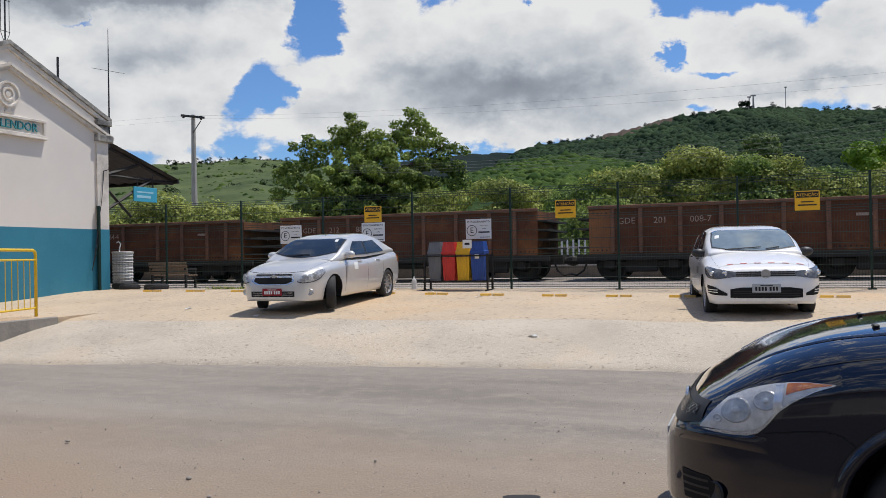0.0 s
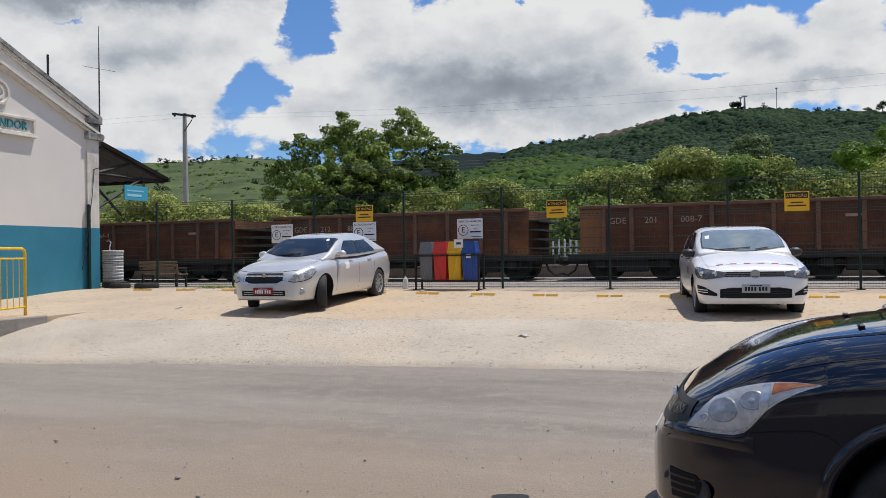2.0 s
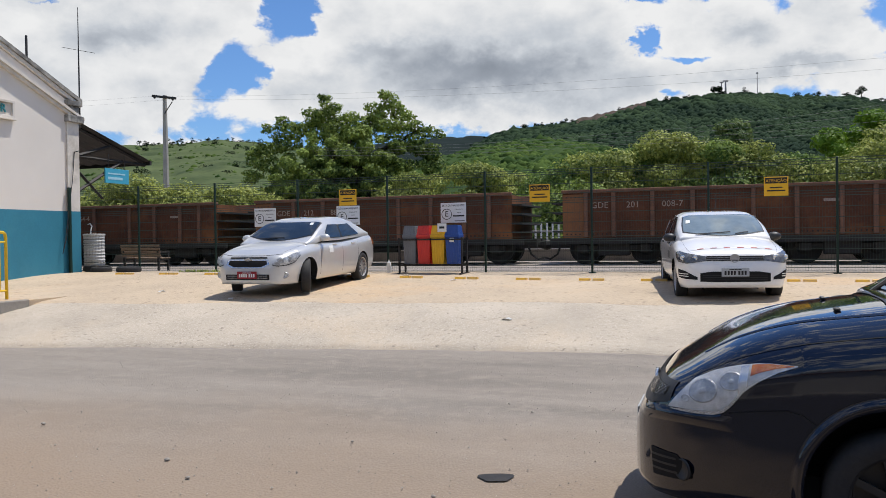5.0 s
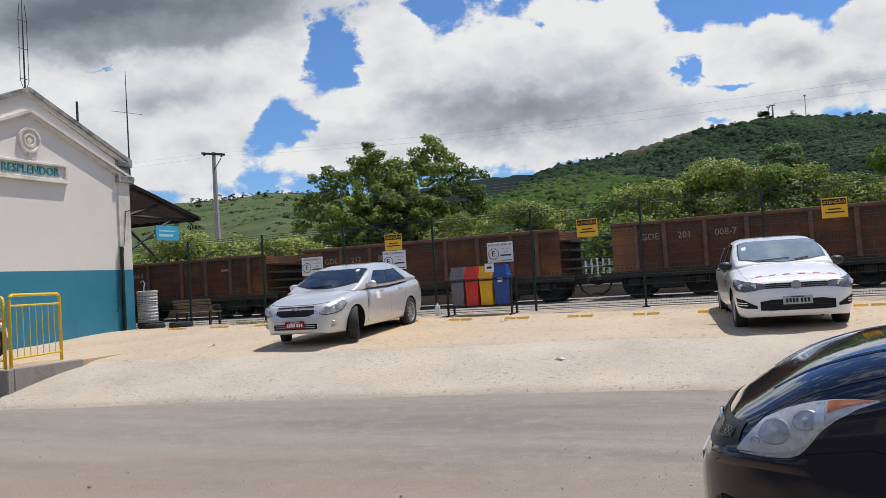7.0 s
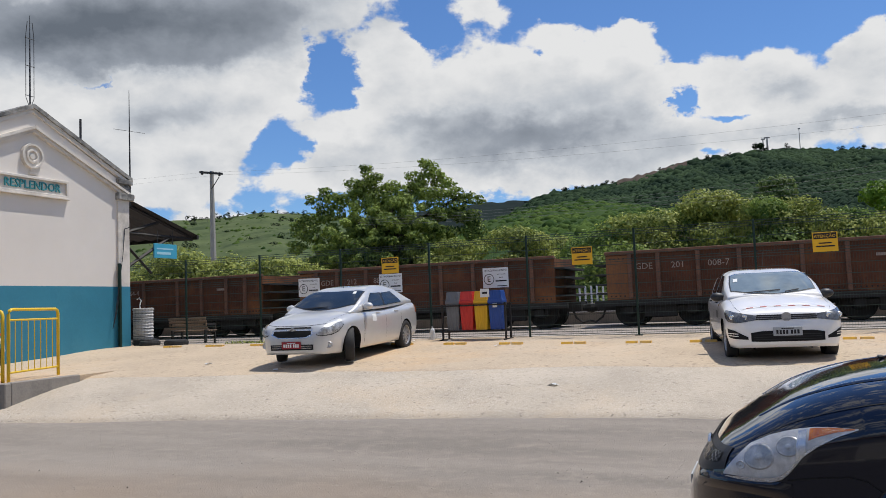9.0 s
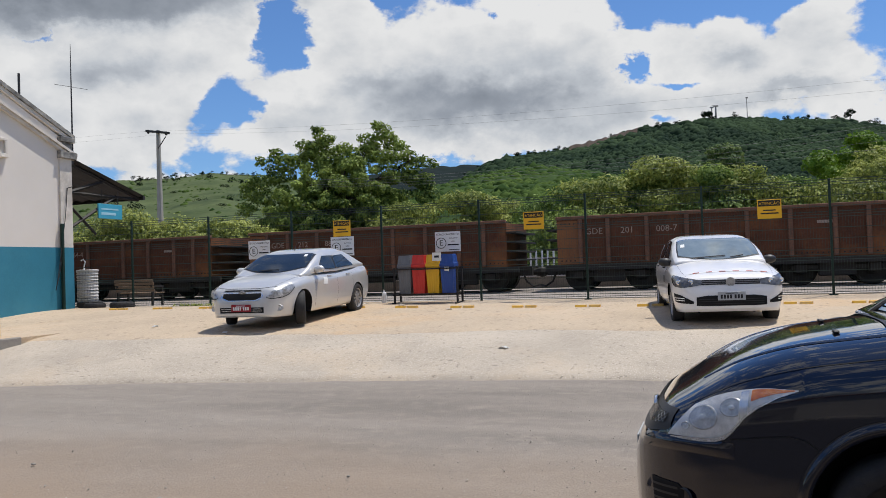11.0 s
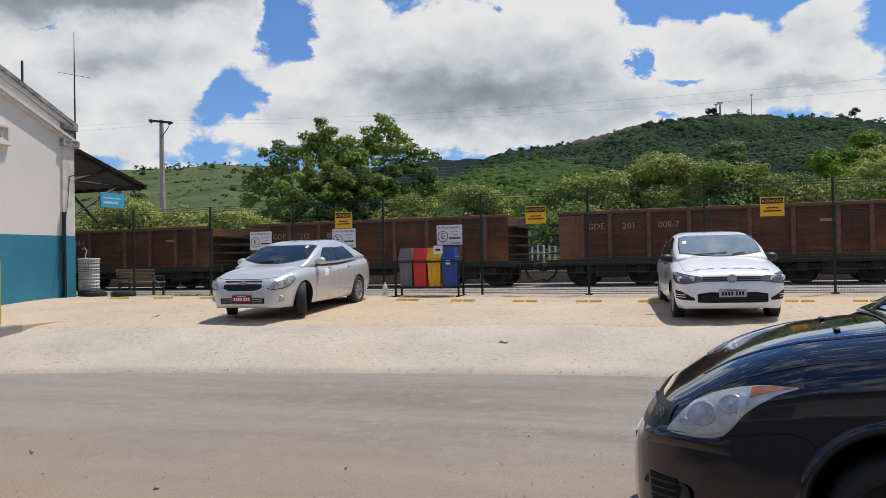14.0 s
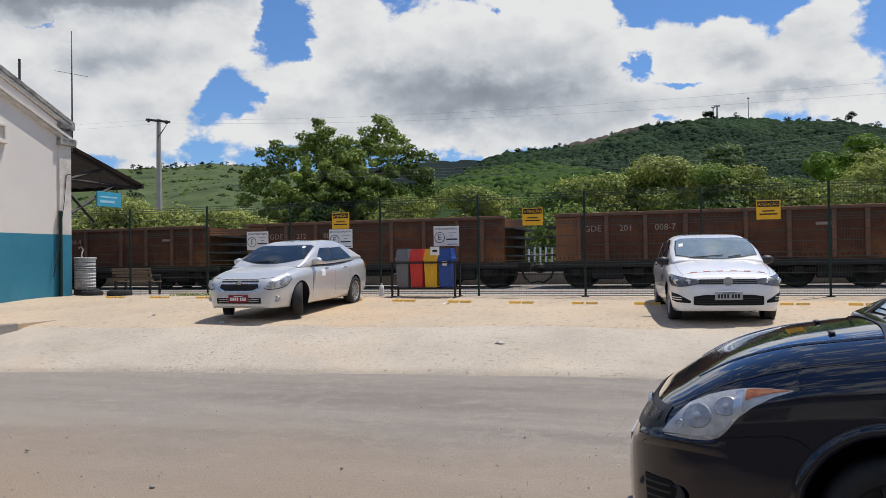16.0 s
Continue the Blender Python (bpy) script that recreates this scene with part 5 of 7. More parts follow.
class Shape:
    """A car body's outer surface. x runs back from the bumper, y to the far side, z up from the ground."""

    def __init__(self, width, top, plan, bottom, axles, arch, mid=0.56, crown=3.0, shoulder=6.0, nose=0.0):
        self.width, self.top, self.plan, self.bottom, self.axles, self.arch, self.mid, self.crown, self.shoulder = width, top, plan, bottom, axles, arch, mid, crown, shoulder
        self.length = top[-1][0]
        self.memory = {}

    def table(self, rows, x):
        return float(np.interp(x, [r[0] for r in rows], [r[1] for r in rows]))

    def smooth(self, rows, x):
        """The table's value on a smooth curve that never overshoots its rows."""
        k = max(0, min(len(rows) - 2, sum(1 for r in rows[1:] if r[0] <= x)))

        def rise(i):
            return (rows[i + 1][1] - rows[i][1]) / (rows[i + 1][0] - rows[i][0])

        def slope(i):
            if i == 0 or i == len(rows) - 1:
                return rise(min(i, len(rows) - 2))
            a, b = rise(i - 1), rise(i)
            return 0.0 if a * b <= 0 else 2 * a * b / (a + b)
        (x0, y0), (x1, y1) = rows[k], rows[k + 1]
        h = x1 - x0
        t = max(0.0, min(1.0, (x - x0) / h))
        return y0 * (1 + 2 * t) * (1 - t) ** 2 + h * slope(k) * t * (1 - t) ** 2 + y1 * t * t * (3 - 2 * t) + h * slope(k + 1) * t * t * (t - 1)

    def kept(self, name, rows, x):
        key = (name, round(x, 5))
        if key not in self.memory:
            self.memory[key] = self.smooth(rows, x)
        return self.memory[key]

    def zt(self, x):
        return self.kept("top", self.top, x)

    def w(self, x):
        return self.width / 2 * self.kept("plan", self.plan, x)

    def zm(self, x):
        return min(self.mid, self.zt(x) - 0.10)

    def half(self, x, z):
        w, zt, zm, zb = self.w(x), self.zt(x), self.zm(x), self.table(self.bottom, x)
        if z <= zm:
            return w * (1 - 0.07 * max(0.0, (zm - z) / max(0.05, zm - zb)) ** 2)
        t = min(1.0, (z - zm) / (zt - zm))
        return w * (1 - t**self.shoulder) ** (1 / self.crown)

    def over(self, x, f):
        """Height of the upper surface at the share f of the half width."""
        zm = self.zm(x)
        return zm + (self.zt(x) - zm) * (1 - min(1.0, abs(f)) ** self.crown) ** (1 / self.shoulder)

    def under(self, x):
        z = self.table(self.bottom, x)
        for a in self.axles:
            if abs(x - a) < self.arch[0]:
                z = max(z, self.arch[1] + math.sqrt(self.arch[0] ** 2 - (x - a) ** 2))
        return z

    def inside(self, x, y, z):
        return 0 <= x <= self.length and z <= self.zt(x) and abs(y) <= self.half(x, z)

    def out(self, phi, z, off=0.0, xc=0.95):
        """Where a level ray from (xc, 0), phi degrees off straight ahead, leaves the body."""
        c, s = -math.cos(radians(phi)), math.sin(radians(phi))
        a, b = 0.0, 2.2
        for _ in range(34):
            m = (a + b) / 2
            if self.inside(xc + c * m, s * m, z):
                a = m
            else:
                b = m
        r = a + off
        return (xc + c * r, s * r, z)

    def ahead(self, y, z, off=0.0):
        a, b = 1.2, -0.05
        for _ in range(34):
            m = (a + b) / 2
            if self.inside(m, y, z):
                a = m
            else:
                b = m
        return (a - off, y, z)


def shell(sh, n=110, rows=11):
    """The painted body below the glass line, arches cut out."""
    L = sh.length
    xs = sorted({round(v, 4) for v in [L * k / n for k in range(n + 1)] + [0.01, 0.02, 0.03, 0.05, 0.07, 0.09] + [a + s * sh.arch[0] * c for a in sh.axles for s in (-1, 1) for c in (1.0, 0.995, 0.98, 0.95, 0.9, 0.8)]})
    bm = bmesh.new()
    rings = []
    for x in xs:
        zb, zs = sh.under(x), sh.over(x, 0.86)
        zb = min(zb, zs - 0.03)
        pts = [(sh.half(x, z), z) for z in [zb + (zs - zb) * k / rows for k in range(rows)]]
        w = sh.w(x)
        pts += [(w * f, sh.over(x, f)) for f in (0.86, 0.8, 0.72, 0.62, 0.5, 0.36, 0.2, 0.07)]
        right = [bm.verts.new((x, y, z)) for y, z in pts]
        left = [bm.verts.new((x, -y, z)) for y, z in pts]
        rings.append((right, left))
    for (ra, la), (rb, lb) in zip(rings, rings[1:]):
        for k in range(len(ra) - 1):
            bm.faces.new((ra[k], ra[k + 1], rb[k + 1], rb[k]))
            bm.faces.new((la[k + 1], la[k], lb[k], lb[k + 1]))
        bm.faces.new((ra[-1], la[-1], lb[-1], rb[-1]))
        if min(abs((ra[0].co.x + rb[0].co.x) / 2 - a) for a in sh.axles) > sh.arch[0]:
            bm.faces.new((la[0], ra[0], rb[0], lb[0]))
    for (r, l), flip in ((rings[0], False), (rings[-1], True)):
        for k in range(len(r) - 1):
            q = (r[k], l[k], l[k + 1], r[k + 1])
            bm.faces.new(q[::-1] if flip else q)
    bmesh.ops.recalc_face_normals(bm, faces=bm.faces)
    return bm


def sheet(f, n, m, thick=0.008):
    """A grid f(s, t) for s, t in 0..1, given a little thickness."""
    bm = bmesh.new()
    v = [[bm.verts.new(f(i / n, j / m)) for i in range(n + 1)] for j in range(m + 1)]
    for j in range(m):
        for i in range(n):
            bm.faces.new((v[j][i], v[j][i + 1], v[j + 1][i + 1], v[j + 1][i]))
    return bm


def skin(sh, lows, highs, p0, p1, off, n=24, m=8, xc=0.95):
    """A panel on the nose between two height lines over the angle phi."""
    def f(s, t):
        p = p0 + (p1 - p0) * s
        lo, hi = sh.table(lows, p), sh.table(highs, p)
        return sh.out(p, lo + (hi - lo) * t, off, xc)
    return sheet(f, n, m)


def flank(sh, x0, x1, lo, hi, side, off, n=10, m=4):
    return sheet(lambda s, t: (x0 + (x1 - x0) * s, side * (sh.half(x0 + (x1 - x0) * s, lo + (hi - lo) * t) + off), lo + (hi - lo) * t), n, m)


class Cabin:
    """The glasshouse above the belt: roof line, belt line and lean of the sides."""

    def __init__(self, sh, roof, belt, half, lean):
        self.sh, self.roof, self.belt, self.half0, self.lean = sh, roof, belt, half, lean
        self.zmax = max(z for _, z in roof)

    def zr(self, x):
        return sum(self.sh.table(self.roof, x + d) for d in (-0.05, -0.025, 0, 0.025, 0.05)) / 5

    def zb(self, x):
        return self.sh.table(self.belt, x)

    def side(self, x, z):
        t = max(0.0, (z - self.zb(x)) / (self.zmax - self.zb(x)))
        return self.sh.table(self.half0, x) * (1 - self.lean * t**1.1)

    def point(self, x, f, off=0.0):
        """On the upper surface at the share f of the roof's half width."""
        zr, zb = self.zr(x), self.zb(x)
        z = zb + (zr - zb) * (1 - min(1.0, abs(f)) ** 8.0) ** (1 / 6.5)
        return (x - off * 0.5, f * self.side(x, z), z + off)


def cabin_mesh(cb, x0, x1, n=60):
    bm = bmesh.new()
    rings = []
    for k in range(n + 1):
        x = x0 + (x1 - x0) * k / n
        zs = cb.point(x, 0.9)[2]
        zb = cb.zb(x) - 0.05
        pts = [(cb.side(x, z), z) for z in (zb + (zs - zb) * j / 6 for j in range(6))]
        pts += [(abs(p[1]), p[2]) for p in (cb.point(x, f) for f in (0.93, 0.85, 0.72, 0.55, 0.36, 0.15))]
        rings.append(([bm.verts.new((x, y, z)) for y, z in pts], [bm.verts.new((x, -y, z)) for y, z in pts]))
    for (ra, la), (rb, lb) in zip(rings, rings[1:]):
        for k in range(len(ra) - 1):
            bm.faces.new((ra[k], ra[k + 1], rb[k + 1], rb[k]))
            bm.faces.new((la[k + 1], la[k], lb[k], lb[k + 1]))
        bm.faces.new((ra[-1], la[-1], lb[-1], rb[-1]))
    for r, l in (rings[0], rings[-1]):
        for k in range(len(r) - 1):
            bm.faces.new((r[k], l[k], l[k + 1], r[k + 1]))
    bmesh.ops.recalc_face_normals(bm, faces=bm.faces)
    return bm


def wheel(parent, x, y, r, w, turn, rim_mat, spokes, side):
    """Tyre with rim and spokes; side: which way its face looks."""
    m = pose(x, y, r, 0, 0, turn)
    tyre = part("tyre", lathe(bmesh.new(), [(r * 0.64, -w * 0.42), (r * 0.78, -w * 0.5), (r * 0.93, -w * 0.48), (r, -w * 0.36), (r, w * 0.36), (r * 0.93, w * 0.48), (r * 0.78, w * 0.5), (r * 0.64, w * 0.42)], "y", 36), RUBBER, parent, "black tyre", True)
    tyre.matrix_basis = m
    bm = bmesh.new()
    e = side * w
    lathe(bm, [(r * 0.66, e * 0.45), (r * 0.62, e * 0.40), (r * 0.58, e * 0.10), (r * 0.2, e * 0.06), (0.0, e * 0.06)], "y", 36)
    lathe(bm, [(r * 0.16, e * 0.10), (r * 0.16, e * 0.34), (r * 0.10, e * 0.38), (0.0, e * 0.38)], "y", 20)
    for k in range(spokes):
        a = 2 * math.pi * k / spokes
        box(bm, r * 0.1, min(e * 0.22, e * 0.36), -r * 0.055, r * 0.63, max(e * 0.22, e * 0.36), r * 0.055, 0.0, Matrix.Rotation(a, 4, "Y"))
    part("rim", bm, rim_mat, tyre)
    return tyre


def paint(name, color, metal, rough, coat=1.0):
    m = material(name, color, tuple(c * 0.92 for c in color), 6, rough, metal=metal, fine=200, coat=coat, spec=0.5 if color[0] > 0.1 else 0.3)
    return m


SILVER = paint("silver car paint", (0.62, 0.612, 0.595), 0.32, 0.30)
WHITE_PAINT = paint("white car paint", (0.86, 0.835, 0.80), 0.0, 0.3)
BLACK_PAINT = paint("black car paint", (0.004, 0.0055, 0.014), 0.0, 0.08, 1.0)
BLACK_PAINT.node_tree.nodes["Principled BSDF"].inputs["Coat Roughness"].default_value = 0.05
GLASS = material("tinted car glass", (0.010, 0.016, 0.024), (0.022, 0.030, 0.040), 2.2, 0.04, fine=6, coat=0.0, spec=0.6)
# pale grey-blue base colour stands in for the sky reflected in the glass
GLASS_SKY_TINT = material("windscreen glass with painted sky reflection", (0.24, 0.29, 0.30), (0.13, 0.165, 0.175), 1.6, 0.04, coat=1.0, spec=0.8, fine=5)
TRIM_BLACK = material("black trim plastic", (0.014, 0.014, 0.015), (0.02, 0.02, 0.021), 8, 0.5, bump=0.0005, fine=150)
DARK = material("dark void", (0.006, 0.006, 0.006), rough=0.9)
CHROME = material("chrome", (0.75, 0.755, 0.76), (0.62, 0.62, 0.62), 10, 0.24, metal=0.85, fine=60)
LAMP_INNER = material("lamp reflector", (0.72, 0.71, 0.70), (0.16, 0.16, 0.165), 14, 0.28, metal=0.55, fine=40)
LAMP_GREY = material("smoked lamp", (0.20, 0.20, 0.20), (0.05, 0.05, 0.052), 12, 0.25, metal=0.3, coat=0.6)
LAMP_BOWL = material("grey lamp bowl", (0.62, 0.62, 0.61), (0.26, 0.26, 0.265), 16, 0.30, metal=0.55, fine=50)
AMBER = material("amber lens", (0.42, 0.10, 0.025), (0.62, 0.19, 0.03), 40, 0.15, coat=1.0)
PLATE_RED = material("red number plate", (0.28, 0.008, 0.015), (0.24, 0.006, 0.012), 8, 0.45)
PLATE_GREY = material("grey number plate", (0.42, 0.43, 0.44), (0.36, 0.37, 0.38), 8, 0.45)
TAPE_RED = material("red reflective tape", (0.42, 0.09, 0.07))
ALLOY = material("alloy wheel", (0.55, 0.55, 0.56), (0.42, 0.40, 0.38), 6, 0.35, metal=0.7)
STEEL_RIM = material("grey wheel trim", (0.45, 0.46, 0.47), (0.35, 0.35, 0.36), 6, 0.4, metal=0.4)
LENS = bpy.data.materials.new("clear lamp lens")
LENS.use_nodes = True
lp = LENS.node_tree.nodes["Principled BSDF"]
lp.inputs["Base Color"].default_value = (0.95, 0.96, 0.97, 1)
lp.inputs["Roughness"].default_value, lp.inputs["Transmission Weight"].default_value, lp.inputs["IOR"].default_value = 0.03, 1.0, 1.12
lp.inputs["Coat Weight"].default_value = 1.0


def place_car(name, label, front_axle, rear_dir, overhang, tilt, z=None, size=1.0):
    """The pose of a car from the middle of its front axle and the way to its tail."""
    a = math.degrees(math.atan2(rear_dir[1], rear_dir[0]))
    d = Vector((*rear_dir, 0)).normalized()
    o = Vector((*front_axle, 0)) - d * overhang * size
    return thing(name, label, "car", pose(o.x, o.y, z, 0, -tilt, a) @ Matrix.Scale(size, 4))


def number_plate(parent, sh, z, mat, bars, off=0.012, w=0.40, h=0.13):
    x = sh.ahead(0, z)[0] - off
    pl = part("number_plate", boxes((x - 0.006, -w / 2, z - h / 2, x + 0.004, w / 2, z + h / 2, 0.003)), mat, parent, "number plate with plain bars")
    for k in range(7):
        y = -w * 0.36 + k * w * 0.112 + (w * 0.05 if k > 2 else 0)
        part("bar", boxes((x - 0.009, y - w * 0.036, z - h * 0.30, x - 0.006, y + w * 0.036, z + h * 0.16)), bars, pl)
    part("bar", boxes((x - 0.009, -w * 0.22, z + h * 0.27, x - 0.006, w * 0.22, z + h * 0.36)), bars, pl)


def mirror(parent, x, y, z, side, mat):
    bm = bmesh.new()
    bmesh.ops.create_icosphere(bm, subdivisions=2, radius=1.0)
    for v in bm.verts:
        v.co = Vector((v.co.x * 0.07 * (1.15 if v.co.x < 0 else 0.6), v.co.y * 0.115, v.co.z * 0.075)) + Vector((x, side * (y + 0.12), z))
    tube(bm, [(x, side * (y - 0.05), z - 0.05), (x, side * (y + 0.05), z - 0.04)], 0.025, 6)
    part("mirror", bm, mat, parent, "", True)


def arch_liner(parent, sh):
    for a in sh.axles:
        for s in (-1, 1):
            bm = bmesh.new()
            r = sh.arch[0] + 0.012
            rows = []
            for k in range(25):
                t = -0.10 * math.pi + 1.20 * math.pi * k / 24
                c = (a + r * math.cos(t), sh.arch[1] + r * math.sin(t))
                yo = min(sh.half(c[0], max(0.3, c[1])), sh.width / 2) - 0.02
                rows.append([bm.verts.new((c[0], s * y, c[1])) for y in (yo, 0.42)])
            for p, q in zip(rows, rows[1:]):
                bm.faces.new((p[0], p[1], q[1], q[0]))
            part("wheel_arch", bm, DARK, parent)
            part("wheel_well", boxes((a - r, min(s * 0.40, s * 0.42), 0.16, a + r, max(s * 0.40, s * 0.42), sh.arch[1] + r)), DARK, parent)


def side_glass(cb, x0, x1, x2, x3, lo, hi, side, off=0.006):
    """A side window: its foot from x0 to x3 and its head from x1 to x2, between shares lo and hi of the glass height."""
    def f(s, t):
        xa, xb = x0 + (x1 - x0) * t, x3 + (x2 - x3) * t
        x = xa + (xb - xa) * s
        zb = cb.zb(x)
        top = cb.point(x, 0.93)[2]
        z = zb + lo + (max(zb + lo + 0.005, min(top, zb + hi)) - zb - lo) * t
        return (x, side * (cb.side(x, z) + off), z)
    return sheet(f, 14, 6)


# ---- silver sedan ----
sed = Shape(1.67, [(0, 0.50), (0.02, 0.575), (0.06, 0.665), (0.12, 0.732), (0.2, 0.765), (0.4, 0.83), (0.7, 0.895), (1.0, 0.945), (1.2, 0.975), (1.45, 1.0), (2.2, 1.0), (3.3, 1.045), (3.75, 1.085), (4.1, 1.09), (4.3, 1.07), (4.40, 1.0), (4.45, 0.75), (4.48, 0.55)],
            [(0, 0.52), (0.03, 0.64), (0.08, 0.735), (0.16, 0.815), (0.3, 0.89), (0.5, 0.95), (0.8, 0.99), (1.1, 1.0), (3.6, 1.0), (4.1, 0.96), (4.35, 0.88), (4.48, 0.70)],
            [(0, 0.24), (0.1, 0.20), (0.5, 0.19), (1.4, 0.21), (3.0, 0.22), (3.9, 0.25), (4.48, 0.34)], (0.87, 3.49), (0.345, 0.315))
car = place_car("car", "silver four-door sedan parked with wheels turned", (-3.16, 14.274), (0.285, 0.958), 0.87, 1.3, 0.075, 0.93)
part("body", shell(sed), SILVER, car, "silver metallic body", True)
arch_liner(car, sed)
cab = Cabin(sed, [(0.9, 0.90), (1.08, 0.955), (1.5, 1.165), (1.8, 1.30), (2.0, 1.36), (2.25, 1.405), (2.6, 1.43), (3.0, 1.43), (3.3, 1.375), (3.6, 1.265), (3.9, 1.14), (4.15, 1.06)], [(0.9, 0.89), (1.2, 0.94), (1.5, 0.985), (2.4, 0.99), (3.4, 1.03), (4.2, 1.04)], [(0.9, 0.70), (1.3, 0.765), (1.7, 0.785), (2.4, 0.79), (3.4, 0.765), (4.2, 0.70)], 0.23)
part("roof", cabin_mesh(cab, 0.98, 4.12, 80), SILVER, car, "silver roof and pillars", True)


def screen(cb, x0, x1, foot, head, reach, off):
    """A windscreen bowed in plan: its corners lie further back at the foot."""
    def f(s, t):
        q = -reach + 2 * reach * s
        bow = (q / reach) ** 2
        return cb.point(x0 + foot * bow + (x1 - x0 + (head - foot) * bow) * t, q, off)
    return sheet(f, 24, 14)


part("windscreen_rim", screen(cab, 1.09, 1.86, 0.20, 0.05, 0.925, 0.003), TRIM_BLACK, car, "thin black rubber windscreen seal", True)
part("windscreen", screen(cab, 1.11, 1.83, 0.20, 0.05, 0.90, 0.007), GLASS, car, "dark tinted windscreen", True)
part("rear_window", sheet(lambda s, t: cab.point(3.30 + 0.6 * t, -0.84 + 1.68 * s, 0.006), 16, 8), GLASS, car, "", True)
for s in (-1, 1):
    part("side_window", side_glass(cab, 1.56, 1.98, 2.42, 2.40, 0.015, 0.275, s), GLASS, car, "dark tinted side window", True)
    part("side_window", side_glass(cab, 2.47, 2.49, 3.02, 3.40, 0.015, 0.265, s), GLASS, car, "dark tinted side window", True)
    part("belt_moulding", sheet(lambda a, b: (1.62 + 1.76 * a, s * (cab.side(1.62 + 1.76 * a, cab.zb(1.62 + 1.76 * a) + 0.02) + 0.010), cab.zb(1.62 + 1.76 * a) + 0.004 + 0.010 * b), 12, 1), TRIM_BLACK, car)
    part("pillar_trim", side_glass(cab, 2.40, 2.42, 2.49, 2.47, 0.015, 0.27, s, 0.005), TRIM_BLACK, car, "black door pillar", True)
    for x in (2.05, 2.98):
        y = sed.half(x, 0.875)
        part("door_handle", boxes((x - 0.09, min(s * (y - 0.01), s * (y + 0.03)), 0.845, x + 0.09, max(s * (y - 0.01), s * (y + 0.03)), 0.875, 0.008)), SILVER, car)
    for x in (1.36, 2.42, 3.22):
        part("door_gap", flank(sed, x - 0.004, x + 0.004, 0.30, 0.97, s, 0.0015, 1, 8), DARK, car)
    part("sill_strip", flank(sed, 1.36, 3.0, 0.36, 0.385, s, 0.006, 10, 1), SILVER, car)
    mirror(car, 1.50, 0.735, 1.01, s, SILVER)
    for a in sed.axles:
        wheel(car, a, s * 0.735, 0.315, 0.195, 26 if a < 2 else 0, ALLOY, 10, s)
    p0, p1 = (28 * s, 63 * s)
    lows, highs = [(28, 0.565), (33, 0.54), (44, 0.555), (53, 0.60), (63, 0.72)], [(28, 0.575), (34, 0.675), (44, 0.73), (54, 0.755), (63, 0.765)]
    lows, highs = ([(s * a, b) for a, b in (t if s > 0 else t[::-1])] for t in (lows, highs))
    lamp = part("headlight", skin(sed, lows, highs, p0, p1, 0.008, 18, 7), LAMP_INNER, car, "clear headlight", True)
    for ph, z, r in ((37 * s, 0.62, 0.055), (46 * s, 0.655, 0.05)):
        c = sed.out(ph, z, 0.010)
        part("reflector", lathe(bmesh.new(), [(r, 0.0), (r * 0.9, -0.012), (r * 0.5, -0.004), (0.0, -0.002)], "x", 18, Matrix.Translation(c) @ Matrix.Rotation(-radians(ph) * 0.8, 4, "Z")), LAMP_BOWL, lamp, "round reflector", True)
    part("lamp_foot", skin(sed, [(q, z - 0.016) for q, z in lows], lows, p0, p1, 0.008, 18, 2), TRIM_BLACK, lamp, "black lower edge", True)
    c = sed.out(40 * s, 0.36, 0.004)
    part("fog_light", lathe(bmesh.new(), [(0.085, 0.012), (0.075, -0.006), (0.058, -0.008), (0.05, 0.002), (0.0, -0.004)], "x", 24, Matrix.Translation(c) @ Matrix.Rotation(-radians(26 * s), 4, "Z") @ Matrix.Diagonal((1, 1, 0.72, 1))), LAMP_INNER, car, "round fog light", True)
    part("tail_light", flank(sed, 4.12, 4.36, 0.78, 0.95, s, 0.006, 6, 4), AMBER, car)
part("grille_frame", skin(sed, [(-25, 0.56), (-17, 0.50), (17, 0.50), (25, 0.56)], [(-25, 0.655), (25, 0.655)], -25, 25, 0.006, 24, 4), CHROME, car, "chrome grille surround", True)
part("grille", skin(sed, [(-22, 0.565), (-16, 0.517), (16, 0.517), (22, 0.565)], [(-22, 0.635), (22, 0.635)], -22.5, 22.5, 0.011, 24, 4), DARK, car, "black lower grille", True)
part("grille", skin(sed, [(-24, 0.672), (24, 0.672)], [(-24, 0.697), (24, 0.697)], -23, 23, 0.008, 20, 2), DARK, car, "thin black upper grille", True)
c = sed.ahead(0, 0.655, 0.02)
part("emblem", boxes((c[0] - 0.006, -0.075, 0.640, c[0] + 0.02, 0.075, 0.670, 0.004), (c[0] - 0.006, -0.030, 0.622, c[0] + 0.02, 0.030, 0.688, 0.004)), CHROME, car, "chrome badge")
part("bumper_intake", skin(sed, [(-25, 0.285), (25, 0.285)], [(-26, 0.385), (26, 0.385)], -25, 25, 0.006, 24, 4), DARK, car, "black lower bumper intake", True)
for z in (0.315, 0.352):
    part("intake_slat", skin(sed, [(-25, z), (25, z)], [(-25, z + 0.010), (25, z + 0.010)], -23, 23, 0.012, 20, 1), CHROME, car)
number_plate(car, sed, 0.375, PLATE_RED, PAPER, 0.02)
part("hood_gap", skin(sed, [(-40, 0.742), (-20, 0.716), (20, 0.716), (40, 0.742)], [(-40, 0.748), (-20, 0.722), (20, 0.722), (40, 0.748)], -40, 40, 0.002, 30, 1), DARK, car)
